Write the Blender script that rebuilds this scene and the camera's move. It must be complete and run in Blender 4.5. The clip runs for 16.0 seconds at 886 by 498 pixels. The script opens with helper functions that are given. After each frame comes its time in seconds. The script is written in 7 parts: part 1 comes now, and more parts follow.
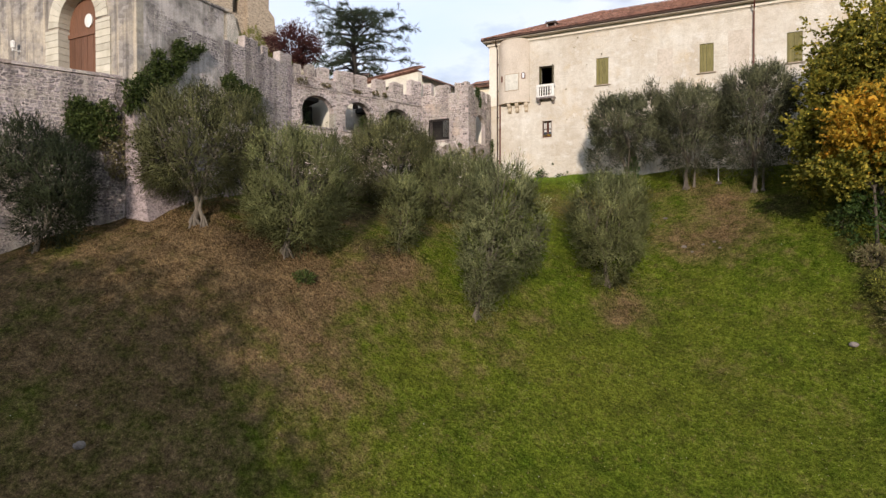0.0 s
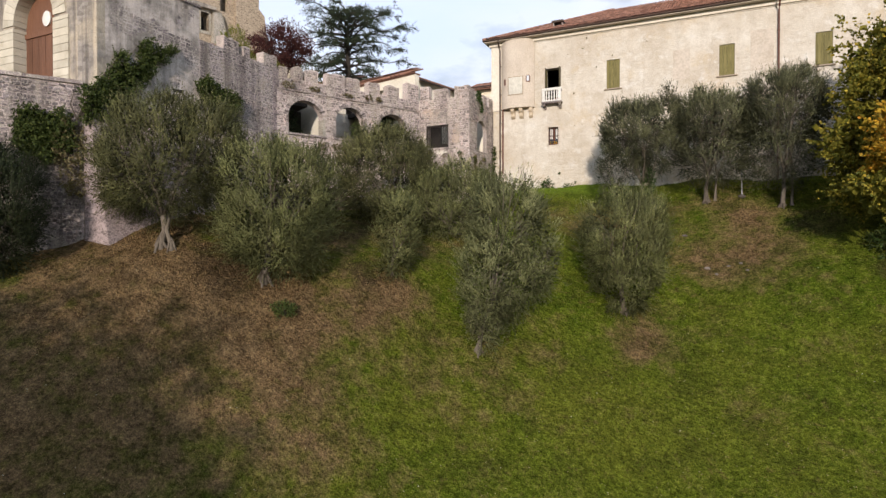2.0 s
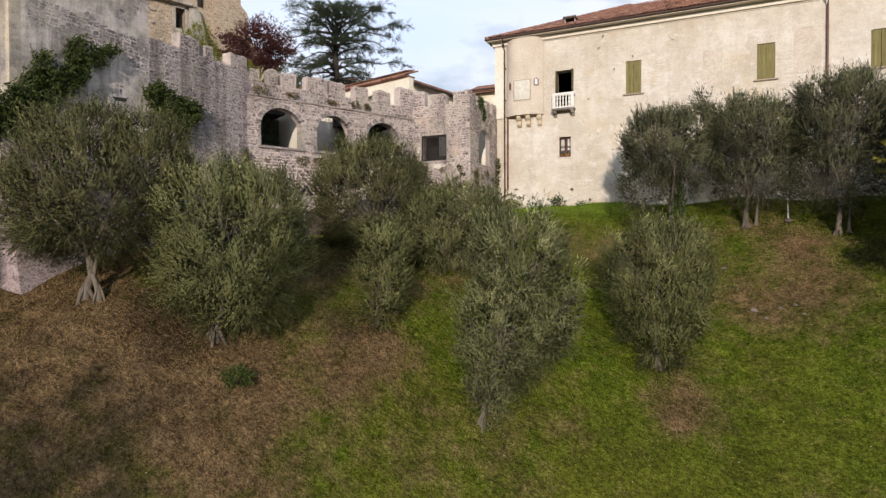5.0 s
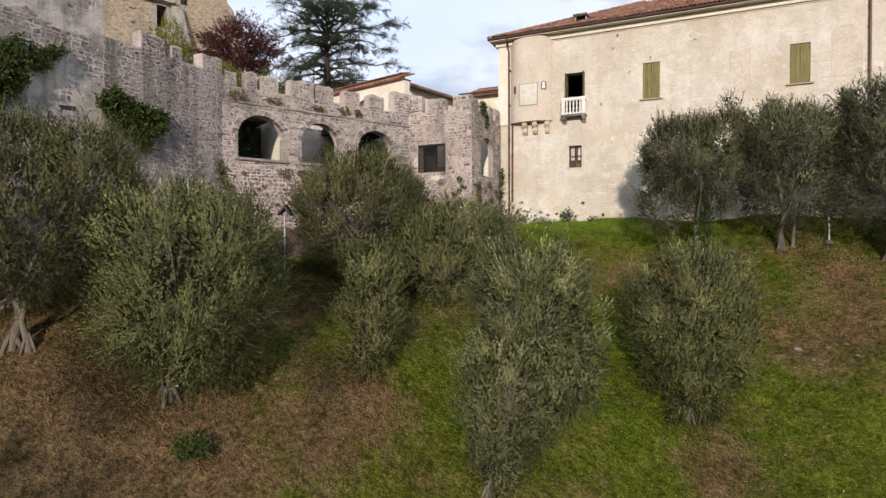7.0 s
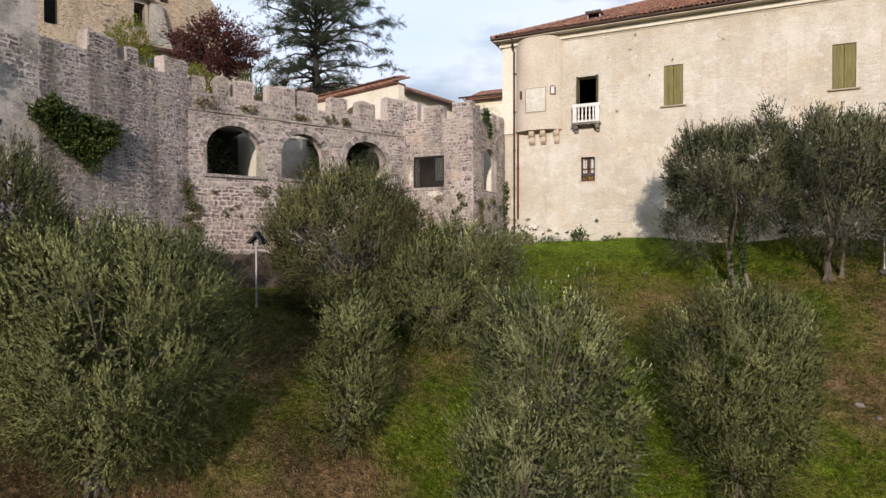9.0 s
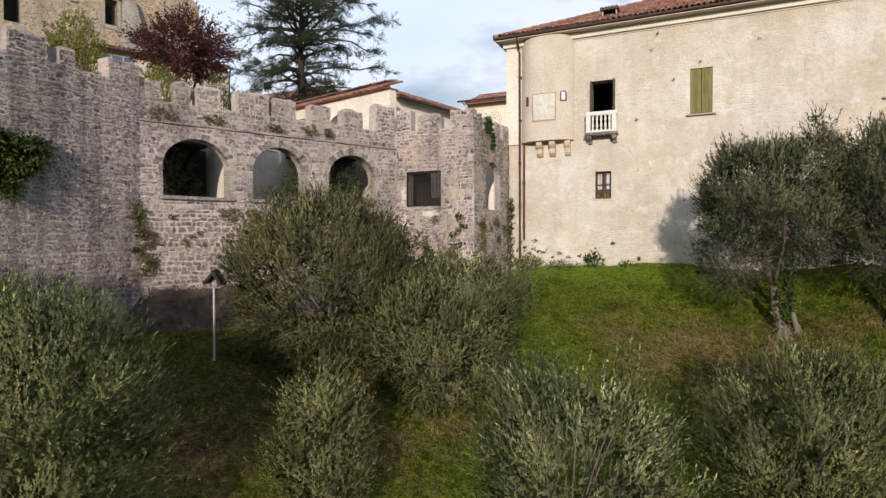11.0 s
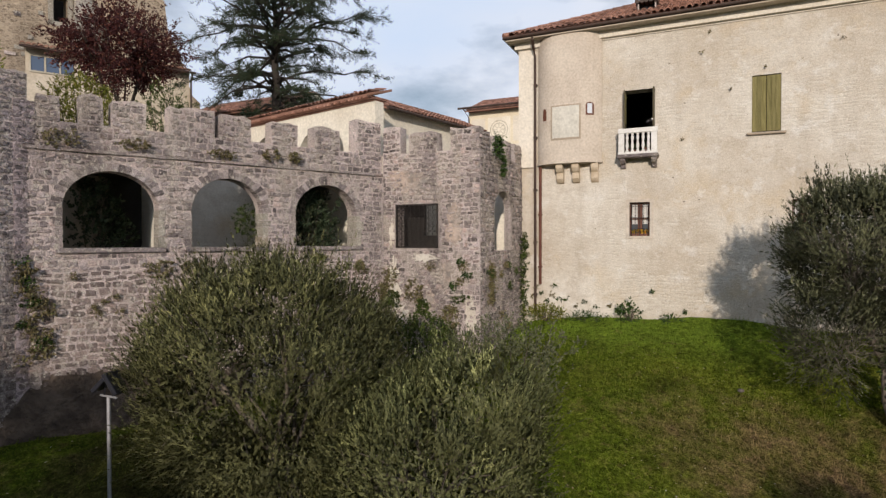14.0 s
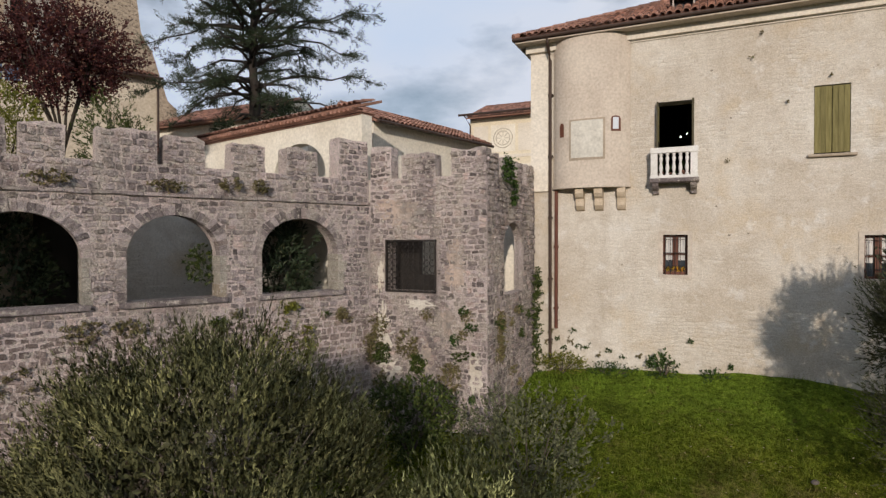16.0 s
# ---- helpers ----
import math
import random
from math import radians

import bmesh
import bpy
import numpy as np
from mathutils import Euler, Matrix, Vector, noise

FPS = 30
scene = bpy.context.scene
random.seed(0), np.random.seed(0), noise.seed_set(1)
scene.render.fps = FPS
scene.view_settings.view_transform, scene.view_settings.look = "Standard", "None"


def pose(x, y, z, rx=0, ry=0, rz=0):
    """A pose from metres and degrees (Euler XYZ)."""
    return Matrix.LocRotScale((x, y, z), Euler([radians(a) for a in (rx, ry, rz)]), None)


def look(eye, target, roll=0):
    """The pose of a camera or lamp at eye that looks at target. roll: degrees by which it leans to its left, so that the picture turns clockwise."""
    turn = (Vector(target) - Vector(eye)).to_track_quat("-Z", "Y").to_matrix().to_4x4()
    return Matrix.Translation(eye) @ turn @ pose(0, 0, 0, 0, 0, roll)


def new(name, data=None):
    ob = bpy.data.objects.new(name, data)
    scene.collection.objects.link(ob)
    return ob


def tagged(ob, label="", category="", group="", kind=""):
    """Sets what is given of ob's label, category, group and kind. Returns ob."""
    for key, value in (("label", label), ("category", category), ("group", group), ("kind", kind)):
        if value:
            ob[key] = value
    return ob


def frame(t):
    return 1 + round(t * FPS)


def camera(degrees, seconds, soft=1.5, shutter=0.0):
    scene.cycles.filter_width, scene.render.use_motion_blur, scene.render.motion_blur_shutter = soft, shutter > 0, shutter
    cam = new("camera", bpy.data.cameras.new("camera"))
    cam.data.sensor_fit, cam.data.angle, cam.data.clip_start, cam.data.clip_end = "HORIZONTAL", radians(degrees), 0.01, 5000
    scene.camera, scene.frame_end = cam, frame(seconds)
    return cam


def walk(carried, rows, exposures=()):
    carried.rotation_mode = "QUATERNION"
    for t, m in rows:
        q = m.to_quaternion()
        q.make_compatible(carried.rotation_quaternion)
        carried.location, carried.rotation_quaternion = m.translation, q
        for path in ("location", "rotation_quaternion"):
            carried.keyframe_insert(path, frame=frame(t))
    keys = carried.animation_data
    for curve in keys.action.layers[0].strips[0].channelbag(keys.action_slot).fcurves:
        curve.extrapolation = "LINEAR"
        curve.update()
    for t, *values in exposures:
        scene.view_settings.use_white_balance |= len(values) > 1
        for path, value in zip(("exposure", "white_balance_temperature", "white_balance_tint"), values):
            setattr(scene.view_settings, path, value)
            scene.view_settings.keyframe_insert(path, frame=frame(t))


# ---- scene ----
cam = camera(75.5, 16.0, soft=1.4)
STOPS = ((0.0, -0.03), (9.0, -0.08), (12.5, -0.18), (16.0, -0.52))
METRES, EYE, TILT, LEAN, TURN = 25.0, -4.2, 0.0, 0.0, 25.0
ROWS = [
    (0.0, 0.0, 0.0, 0.0, -0.0, -0.84, 0.07),
    (0.5, 0.0003, 0.0267, 0.0091, -0.01, -0.84, 0.08),
    (1.0, 0.0009, 0.0537, 0.0184, -0.02, -0.84, 0.08),
    (1.5, 0.0012, 0.0815, 0.0284, -0.04, -0.83, 0.07),
    (2.0, 0.0022, 0.1091, 0.0384, -0.04, -0.83, 0.06),
    (2.5, 0.003, 0.1375, 0.0481, -0.03, -0.83, 0.08),
    (3.0, 0.0041, 0.1659, 0.0576, -0.02, -0.82, 0.09),
    (3.5, 0.0054, 0.1943, 0.0672, -0.01, -0.84, 0.1),
    (4.0, 0.0061, 0.223, 0.0767, -0.05, -0.85, 0.08),
    (6.5, 0.0084, 0.3646, 0.1246, -0.12, -0.89, 0.06),
    (7.0, 0.0091, 0.3935, 0.1346, -0.13, -0.88, 0.05),
    (7.5, 0.0098, 0.4228, 0.1447, -0.14, -0.87, 0.05),
    (8.0, 0.0109, 0.4524, 0.1548, -0.13, -0.86, 0.06),
    (8.5, 0.012, 0.4819, 0.1653, -0.13, -0.85, 0.06),
    (9.0, 0.0125, 0.5124, 0.1755, -0.14, -0.86, 0.06),
    (11.5, 0.0173, 0.6657, 0.2276, -0.25, -0.85, 0.07),
    (12.0, 0.0177, 0.6966, 0.2377, -0.27, -0.84, 0.06),
    (12.5, 0.0182, 0.7281, 0.2479, -0.28, -0.84, 0.05),
    (13.0, 0.0185, 0.7597, 0.2587, -0.29, -0.85, 0.07),
    (13.5, 0.0189, 0.7911, 0.2698, -0.3, -0.84, 0.06),
    (14.0, 0.019, 0.8218, 0.2811, -0.29, -0.83, 0.06),
    (14.5, 0.0194, 0.8525, 0.2924, -0.3, -0.83, 0.07),
    (15.0, 0.0195, 0.8832, 0.3039, -0.35, -0.83, 0.03),
    (15.5, 0.0194, 0.9142, 0.3149, -0.37, -0.81, 0.03),
    (16.0, 0.0197, 0.9448, 0.3266, -0.37, -0.84, 0.03),
]
walk(cam, [(t, pose(0, 0, EYE, TILT, LEAN, TURN) @ pose(METRES * x, METRES * y, METRES * z, 90 + pitch, roll, yaw)) for t, x, y, z, yaw, pitch, roll in ROWS], exposures=STOPS)

# ---- world and sun ----
SUN = Vector((0.30, -0.92, 0.27)).normalized()
world = bpy.data.worlds.new("world")
scene.world = world
world.use_nodes = True
wn, wl = world.node_tree.nodes, world.node_tree.links
wn.clear()
sky = wn.new("ShaderNodeTexSky")
sky.sky_type, sky.sun_disc = "NISHITA", False
sky.sun_elevation, sky.sun_rotation = math.asin(SUN.z), math.atan2(SUN.x, SUN.y)
sky.air_density, sky.dust_density = 1.0, 1.5
wc = wn.new("ShaderNodeTexCoord")
wm = wn.new("ShaderNodeMapping")
wm.inputs["Scale"].default_value = (1.0, 1.0, 2.4)
cloud = wn.new("ShaderNodeTexNoise")
cloud.inputs["Scale"].default_value, cloud.inputs["Detail"].default_value, cloud.inputs["Roughness"].default_value = 2.6, 8, 0.55
ramp = wn.new("ShaderNodeValToRGB")
ramp.color_ramp.elements[0].position, ramp.color_ramp.elements[1].position = 0.29, 0.50
tone = wn.new("ShaderNodeTexNoise")
tone.inputs["Scale"].default_value, tone.inputs["Detail"].default_value = 1.7, 5
tramp = wn.new("ShaderNodeValToRGB")
tramp.color_ramp.elements[0].position, tramp.color_ramp.elements[1].position = 0.35, 0.65
tramp.color_ramp.elements[0].color, tramp.color_ramp.elements[1].color = (7.9, 10.0, 13.3, 1), (10.4, 11.1, 12.7, 1)
mix = wn.new("ShaderNodeMix")
mix.data_type = "RGBA"
bg = wn.new("ShaderNodeBackground")
bg.inputs["Strength"].default_value = 0.092
wout = wn.new("ShaderNodeOutputWorld")
wl.new(wc.outputs["Generated"], wm.inputs["Vector"])
wl.new(wm.outputs[0], cloud.inputs["Vector"])
wl.new(wm.outputs[0], tone.inputs["Vector"])
wl.new(cloud.outputs["Fac"], ramp.inputs["Fac"])
wl.new(tone.outputs["Fac"], tramp.inputs["Fac"])
wl.new(ramp.outputs["Color"], mix.inputs["Factor"])
wl.new(sky.outputs["Color"], mix.inputs["A"])
wl.new(tramp.outputs["Color"], mix.inputs["B"])
wl.new(mix.outputs["Result"], bg.inputs["Color"])
wl.new(bg.outputs[0], wout.inputs["Surface"])
sun = new("sun", bpy.data.lights.new("sun", "SUN"))
sun.data.energy, sun.data.angle, sun.data.color = 4.6, radians(1.0), (1.0, 0.885, 0.775)
sun.matrix_world = look(SUN * 60, (0, 0, 0))


# ---- materials ----
class Nodes:
    """A material's node tree with short calls."""

    def __init__(self, name):
        self.m = bpy.data.materials.new(name)
        self.m.use_nodes = True
        self.t = self.m.node_tree
        self.n, self.l = self.t.nodes, self.t.links
        self.b = self.n["Principled BSDF"]
        self.pos = self.n.new("ShaderNodeNewGeometry").outputs["Position"]

    def put(self, a, b):
        if hasattr(a, "is_linked"):
            self.l.new(a, b)
        else:
            b.default_value = a

    def noise(self, scale, detail=4, vec=None, rough=0.55, stretch=None):
        v = vec or self.pos
        if stretch:
            mp = self.n.new("ShaderNodeMapping")
            self.l.new(v, mp.inputs["Vector"])
            mp.inputs["Scale"].default_value = stretch
            v = mp.outputs[0]
        x = self.n.new("ShaderNodeTexNoise")
        x.inputs["Scale"].default_value, x.inputs["Detail"].default_value, x.inputs["Roughness"].default_value = scale, detail, rough
        self.l.new(v, x.inputs["Vector"])
        return x.outputs["Fac"]

    def math(self, op, a, b=0.0, clamp=False):
        x = self.n.new("ShaderNodeMath")
        x.operation, x.use_clamp = op, clamp
        self.put(a, x.inputs[0])
        self.put(b, x.inputs[1])
        return x.outputs[0]

    def span(self, a, lo, hi, to0=0.0, to1=1.0):
        x = self.n.new("ShaderNodeMapRange")
        self.put(a, x.inputs["Value"])
        for k, v in (("From Min", lo), ("From Max", hi), ("To Min", to0), ("To Max", to1)):
            x.inputs[k].default_value = v
        return x.outputs[0]

    def mix(self, f, a, b, mode="MIX"):
        x = self.n.new("ShaderNodeMix")
        x.data_type, x.blend_type = "RGBA", mode
        self.put(f, x.inputs["Factor"])
        self.put((*a, 1) if isinstance(a, tuple) else a, x.inputs["A"])
        self.put((*b, 1) if isinstance(b, tuple) else b, x.inputs["B"])
        return x.outputs["Result"]

    def scale(self, col, f):
        x = self.n.new("ShaderNodeVectorMath")
        x.operation = "SCALE"
        self.put(col, x.inputs[0])
        self.put(f, x.inputs["Scale"])
        return x.outputs[0]

    def piece(self):
        a = self.n.new("ShaderNodeObjectInfo").outputs["Random"]
        b = self.n.new("ShaderNodeNewGeometry").outputs["Random Per Island"]
        return self.math("FRACT", self.math("ADD", a, b))

    def bump(self, h, strength, dist=0.02):
        x = self.n.new("ShaderNodeBump")
        x.inputs["Strength"].default_value, x.inputs["Distance"].default_value = strength, dist
        self.l.new(h, x.inputs["Height"])
        self.l.new(x.outputs[0], self.b.inputs["Normal"])

    def done(self, colour, rough=0.85, metal=0.0, spec=0.3):
        self.put((*colour, 1) if isinstance(colour, tuple) else colour, self.b.inputs["Base Color"])
        self.put(rough, self.b.inputs["Roughness"])
        self.b.inputs["Metallic"].default_value = metal
        self.b.inputs["Specular IOR Level"].default_value = spec
        return self.m


def plain(name, a, b, scale=4.0, fine=40.0, rough=0.8, bump=0.3, vary=0.0, stretch=None, metal=0.0, dist=0.01):
    """Two tones in large patches, fine grain, bump, and a change of tone from piece to piece."""
    k = Nodes(name)
    c = k.mix(k.span(k.noise(scale, 5, stretch=stretch), 0.3, 0.7), a, b)
    g = k.noise(fine, 4, stretch=stretch)
    c = k.scale(c, k.span(g, 0.2, 0.8, 0.78, 1.2))
    if vary:
        c = k.scale(c, k.span(k.piece(), 0, 1, 1 - vary, 1 + vary))
    k.bump(g, bump, dist)
    return k.done(c, rough, metal)


def rubble(name, a, b, mortar, size, stain=(0.05, 0.045, 0.04)):
    """Rough walling of irregular stones, for walls seen from afar."""
    k = Nodes(name)
    warp = k.n.new("ShaderNodeTexNoise")
    warp.inputs["Scale"].default_value = 2.0
    k.l.new(k.pos, warp.inputs["Vector"])
    add = k.n.new("ShaderNodeVectorMath")
    add.operation = "MULTIPLY_ADD"
    k.l.new(warp.outputs["Color"], add.inputs[0])
    add.inputs[1].default_value = (0.25, 0.25, 0.12)
    k.l.new(k.pos, add.inputs[2])
    mp = k.n.new("ShaderNodeMapping")
    mp.inputs["Scale"].default_value = (1 / size, 1 / size, 1.7 / size)
    k.l.new(add.outputs[0], mp.inputs["Vector"])
    cell = k.n.new("ShaderNodeTexVoronoi")
    edge = k.n.new("ShaderNodeTexVoronoi")
    edge.feature = "DISTANCE_TO_EDGE"
    for v in (cell, edge):
        k.l.new(mp.outputs[0], v.inputs["Vector"])
        v.inputs["Scale"].default_value = 1.0
    sep = k.n.new("ShaderNodeSeparateColor")
    k.l.new(cell.outputs["Color"], sep.inputs[0])
    c = k.mix(sep.outputs[0], a, b)
    c = k.scale(c, k.span(sep.outputs[1], 0, 1, 0.75, 1.2))
    gap = k.span(edge.outputs["Distance"], 0.03, 0.10)
    c = k.mix(gap, mortar, c)
    c = k.mix(k.span(k.noise(0.5, 6, stretch=(1, 1, 0.35)), 0.5, 0.75, 0, 0.55), c, stain)
    fine = k.noise(25, 5)
    c = k.scale(c, k.span(fine, 0.2, 0.8, 0.8, 1.2))
    k.bump(k.math("ADD", k.math("MULTIPLY", gap, 1.0), k.math("MULTIPLY", fine, 0.5)), 0.7, 0.03)
    return k.done(c, 0.92, spec=0.15)


def stonework(name, a, b, c3, vary=0.3, lime=0.7, streak=0.0):
    """Single stones: a tone for each, dark weathering, pale lime smears and grain."""
    k = Nodes(name)
    r = k.piece()
    c = k.mix(k.span(r, 0, 0.7), a, b)
    c = k.mix(k.span(r, 0.78, 1.0, 0, 0.8), c, c3)
    c = k.scale(c, k.span(k.math("FRACT", k.math("MULTIPLY", r, 7.3)), 0, 1, 1 - vary, 1 + vary))
    c = k.mix(k.span(k.noise(0.55, 7, stretch=(1, 1, 0.45)), 0.45, 0.64, 0, 0.55), c, (0.100, 0.083, 0.078))
    c = k.mix(k.span(k.noise(0.8, 7, rough=0.7), 0.52, 0.64, 0, lime), c, (0.440, 0.380, 0.325))
    c = k.mix(k.span(k.noise(1.2, 7, stretch=(1.7, 1.7, 0.10)), 0.53, 0.68, 0, 0.6), c, (0.470, 0.410, 0.350))
    c = k.mix(k.span(k.noise(7, 8, rough=0.8), 0.535, 0.585, 0, 0.9), c, (0.56, 0.50, 0.43))
    c = k.mix(k.span(k.noise(13, 7, rough=0.75), 0.56, 0.63, 0, 0.55), c, (0.075, 0.063, 0.052))
    if streak:
        c = k.mix(k.span(k.noise(0.9, 7, stretch=(2.0, 2.0, 0.12)), 0.48, 0.66, 0, streak), c, (0.070, 0.058, 0.055))
    fine = k.noise(38, 6, rough=0.75)
    c = k.scale(c, k.span(fine, 0.3, 0.7, 0.38, 1.6))
    k.bump(k.math("ADD", fine, k.math("MULTIPLY", k.noise(9, 7, rough=0.7), 1.4)), 1.0, 0.05)
    return k.done(c, 0.92, spec=0.15)


def plaster_wall(name):
    """Old cream render, worn thin over coursed stones that show through in patches."""
    k = Nodes(name)
    sep0 = k.n.new("ShaderNodeSeparateXYZ")
    k.l.new(k.pos, sep0.inputs[0])
    flat = k.n.new("ShaderNodeCombineXYZ")
    warp = k.noise(0.9, 4)
    k.l.new(k.math("ADD", sep0.outputs["X"], k.math("MULTIPLY", k.noise(1.9, 4), 0.55)), flat.inputs[0])
    k.l.new(k.math("ADD", sep0.outputs["Z"], k.math("ADD", k.math("MULTIPLY", warp, 0.16), k.math("MULTIPLY", k.noise(3.4, 4), 0.16))), flat.inputs[1])
    brick = k.n.new("ShaderNodeTexBrick")
    k.l.new(flat.outputs[0], brick.inputs["Vector"])
    for key, v in (("Scale", 1.0), ("Mortar Size", 0.022), ("Mortar Smooth", 0.6), ("Brick Width", 0.27), ("Row Height", 0.105), ("Bias", 0.0)):
        brick.inputs[key].default_value = v
    brick.offset, brick.squash = 0.43, 1.0
    brick.inputs["Color1"].default_value, brick.inputs["Color2"].default_value = (0.468, 0.410, 0.335, 1), (0.635, 0.591, 0.519, 1)
    brick.inputs["Mortar"].default_value = (0.535, 0.482, 0.404, 1)
    bare = k.span(k.math("ADD", k.noise(0.33, 6, rough=0.6), k.math("MULTIPLY", k.math("SUBTRACT", k.noise(2.5, 6, rough=0.7), 0.5), 0.9)), 0.49, 0.64)
    big, mid, fine = k.noise(0.4, 6), k.noise(2.2, 7, rough=0.65), k.noise(26, 7, rough=0.72)
    c = k.mix(k.span(big, 0.36, 0.64), (0.488, 0.424, 0.345), (0.620, 0.573, 0.502))
    c = k.mix(k.span(mid, 0.47, 0.66, 0, 0.55), c, (0.422, 0.358, 0.284))
    c = k.mix(k.math("MULTIPLY", bare, 0.65), c, brick.outputs["Color"])
    c = k.mix(k.span(k.noise(0.9, 7, stretch=(2.0, 2.0, 0.14)), 0.54, 0.76, 0, 0.3), c, (0.300, 0.240, 0.180))
    c = k.mix(k.span(k.noise(0.7, 6, rough=0.6), 0.54, 0.68, 0, 0.6), c, (0.500, 0.400, 0.275))
    c = k.mix(k.span(k.noise(1.7, 7, rough=0.7), 0.55, 0.66, 0, 0.65), c, (0.640, 0.610, 0.562))
    c = k.mix(k.span(k.noise(5.2, 3), 0.73, 0.76, 0, 0.85), c, (0.130, 0.104, 0.078))
    c = k.mix(k.span(k.noise(8.0, 6, rough=0.7), 0.60, 0.68, 0, 0.45), c, (0.330, 0.270, 0.200))
    c = k.scale(c, k.span(fine, 0.25, 0.75, 0.72, 1.22))
    lump = k.noise(7.0, 6, rough=0.65)
    joint = k.math("SUBTRACT", 1.0, brick.outputs["Fac"])
    h = k.math("ADD", k.math("MULTIPLY", k.math("MULTIPLY", bare, joint), 0.16), k.math("ADD", k.math("MULTIPLY", fine, 0.4), k.math("MULTIPLY", lump, 0.8)))
    k.bump(h, 1.0, 0.045)
    return k.done(c, 0.92, spec=0.1)


def weathered(name, lime=(0.480, 0.435, 0.389), run=(0.540, 0.494, 0.441), much=0.6):
    """Rubble under thin lime render, streaked with dark run-off."""
    k = Nodes(name)
    mp = k.n.new("ShaderNodeMapping")
    mp.inputs["Scale"].default_value = (3.4, 3.4, 5.6)
    k.l.new(k.pos, mp.inputs["Vector"])
    cell = k.n.new("ShaderNodeTexVoronoi")
    cell.inputs["Scale"].default_value = 1.0
    k.l.new(mp.outputs[0], cell.inputs["Vector"])
    sep = k.n.new("ShaderNodeSeparateColor")
    k.l.new(cell.outputs["Color"], sep.inputs[0])
    c = k.mix(sep.outputs[0], (0.190, 0.168, 0.148), (0.330, 0.296, 0.266))
    c = k.mix(k.span(k.noise(0.9, 7, rough=0.65), 0.42, 0.60, 0, 0.85), c, lime)
    c = k.mix(k.span(k.noise(1.1, 7, stretch=(2.2, 2.2, 0.13)), 0.50, 0.68, 0, much), c, (0.085, 0.074, 0.069))
    c = k.mix(k.span(k.noise(1.3, 6, stretch=(1.7, 1.7, 0.11)), 0.56, 0.70, 0, 0.65), c, run)
    fine = k.noise(24, 6, rough=0.7)
    c = k.scale(c, k.span(fine, 0.25, 0.75, 0.65, 1.3))
    k.bump(k.math("ADD", k.math("MULTIPLY", cell.outputs["Distance"], -0.8), k.math("ADD", fine, k.noise(5, 5))), 0.8, 0.04)
    return k.done(c, 0.95, spec=0.12)


def leaf(name, a, b, c3, vary=0.35, glow=0.25, patch=0.0, tips=None):
    """Leaves: a tone for each, young paler tips that also hold sunlit tops, some light coming through."""
    k = Nodes(name)
    r = k.piece()
    c = k.mix(k.span(r, 0, 0.8), a, b)
    if patch:
        c = k.mix(k.span(k.math("ADD", k.noise(patch, 3), k.math("MULTIPLY", r, 0.16)), 0.53, 0.67), c, c3)
    else:
        c = k.mix(k.span(r, 0.86, 1.0), c, c3)
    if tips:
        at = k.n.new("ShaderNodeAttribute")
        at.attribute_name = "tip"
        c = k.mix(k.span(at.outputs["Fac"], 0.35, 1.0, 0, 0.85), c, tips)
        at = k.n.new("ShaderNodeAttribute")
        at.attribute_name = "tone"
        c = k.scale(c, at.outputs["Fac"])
    c = k.scale(c, k.span(k.math("FRACT", k.math("MULTIPLY", r, 9.7)), 0, 1, 1 - vary, 1 + vary))
    k.done(c, 0.6, spec=0.16)
    tr = k.n.new("ShaderNodeBsdfTranslucent")
    k.l.new(c, tr.inputs["Color"])
    ms = k.n.new("ShaderNodeMixShader")
    ms.inputs[0].default_value = glow
    k.l.new(k.b.outputs[0], ms.inputs[1])
    k.l.new(tr.outputs[0], ms.inputs[2])
    k.l.new(ms.outputs[0], k.n["Material Output"].inputs["Surface"])
    return k.m


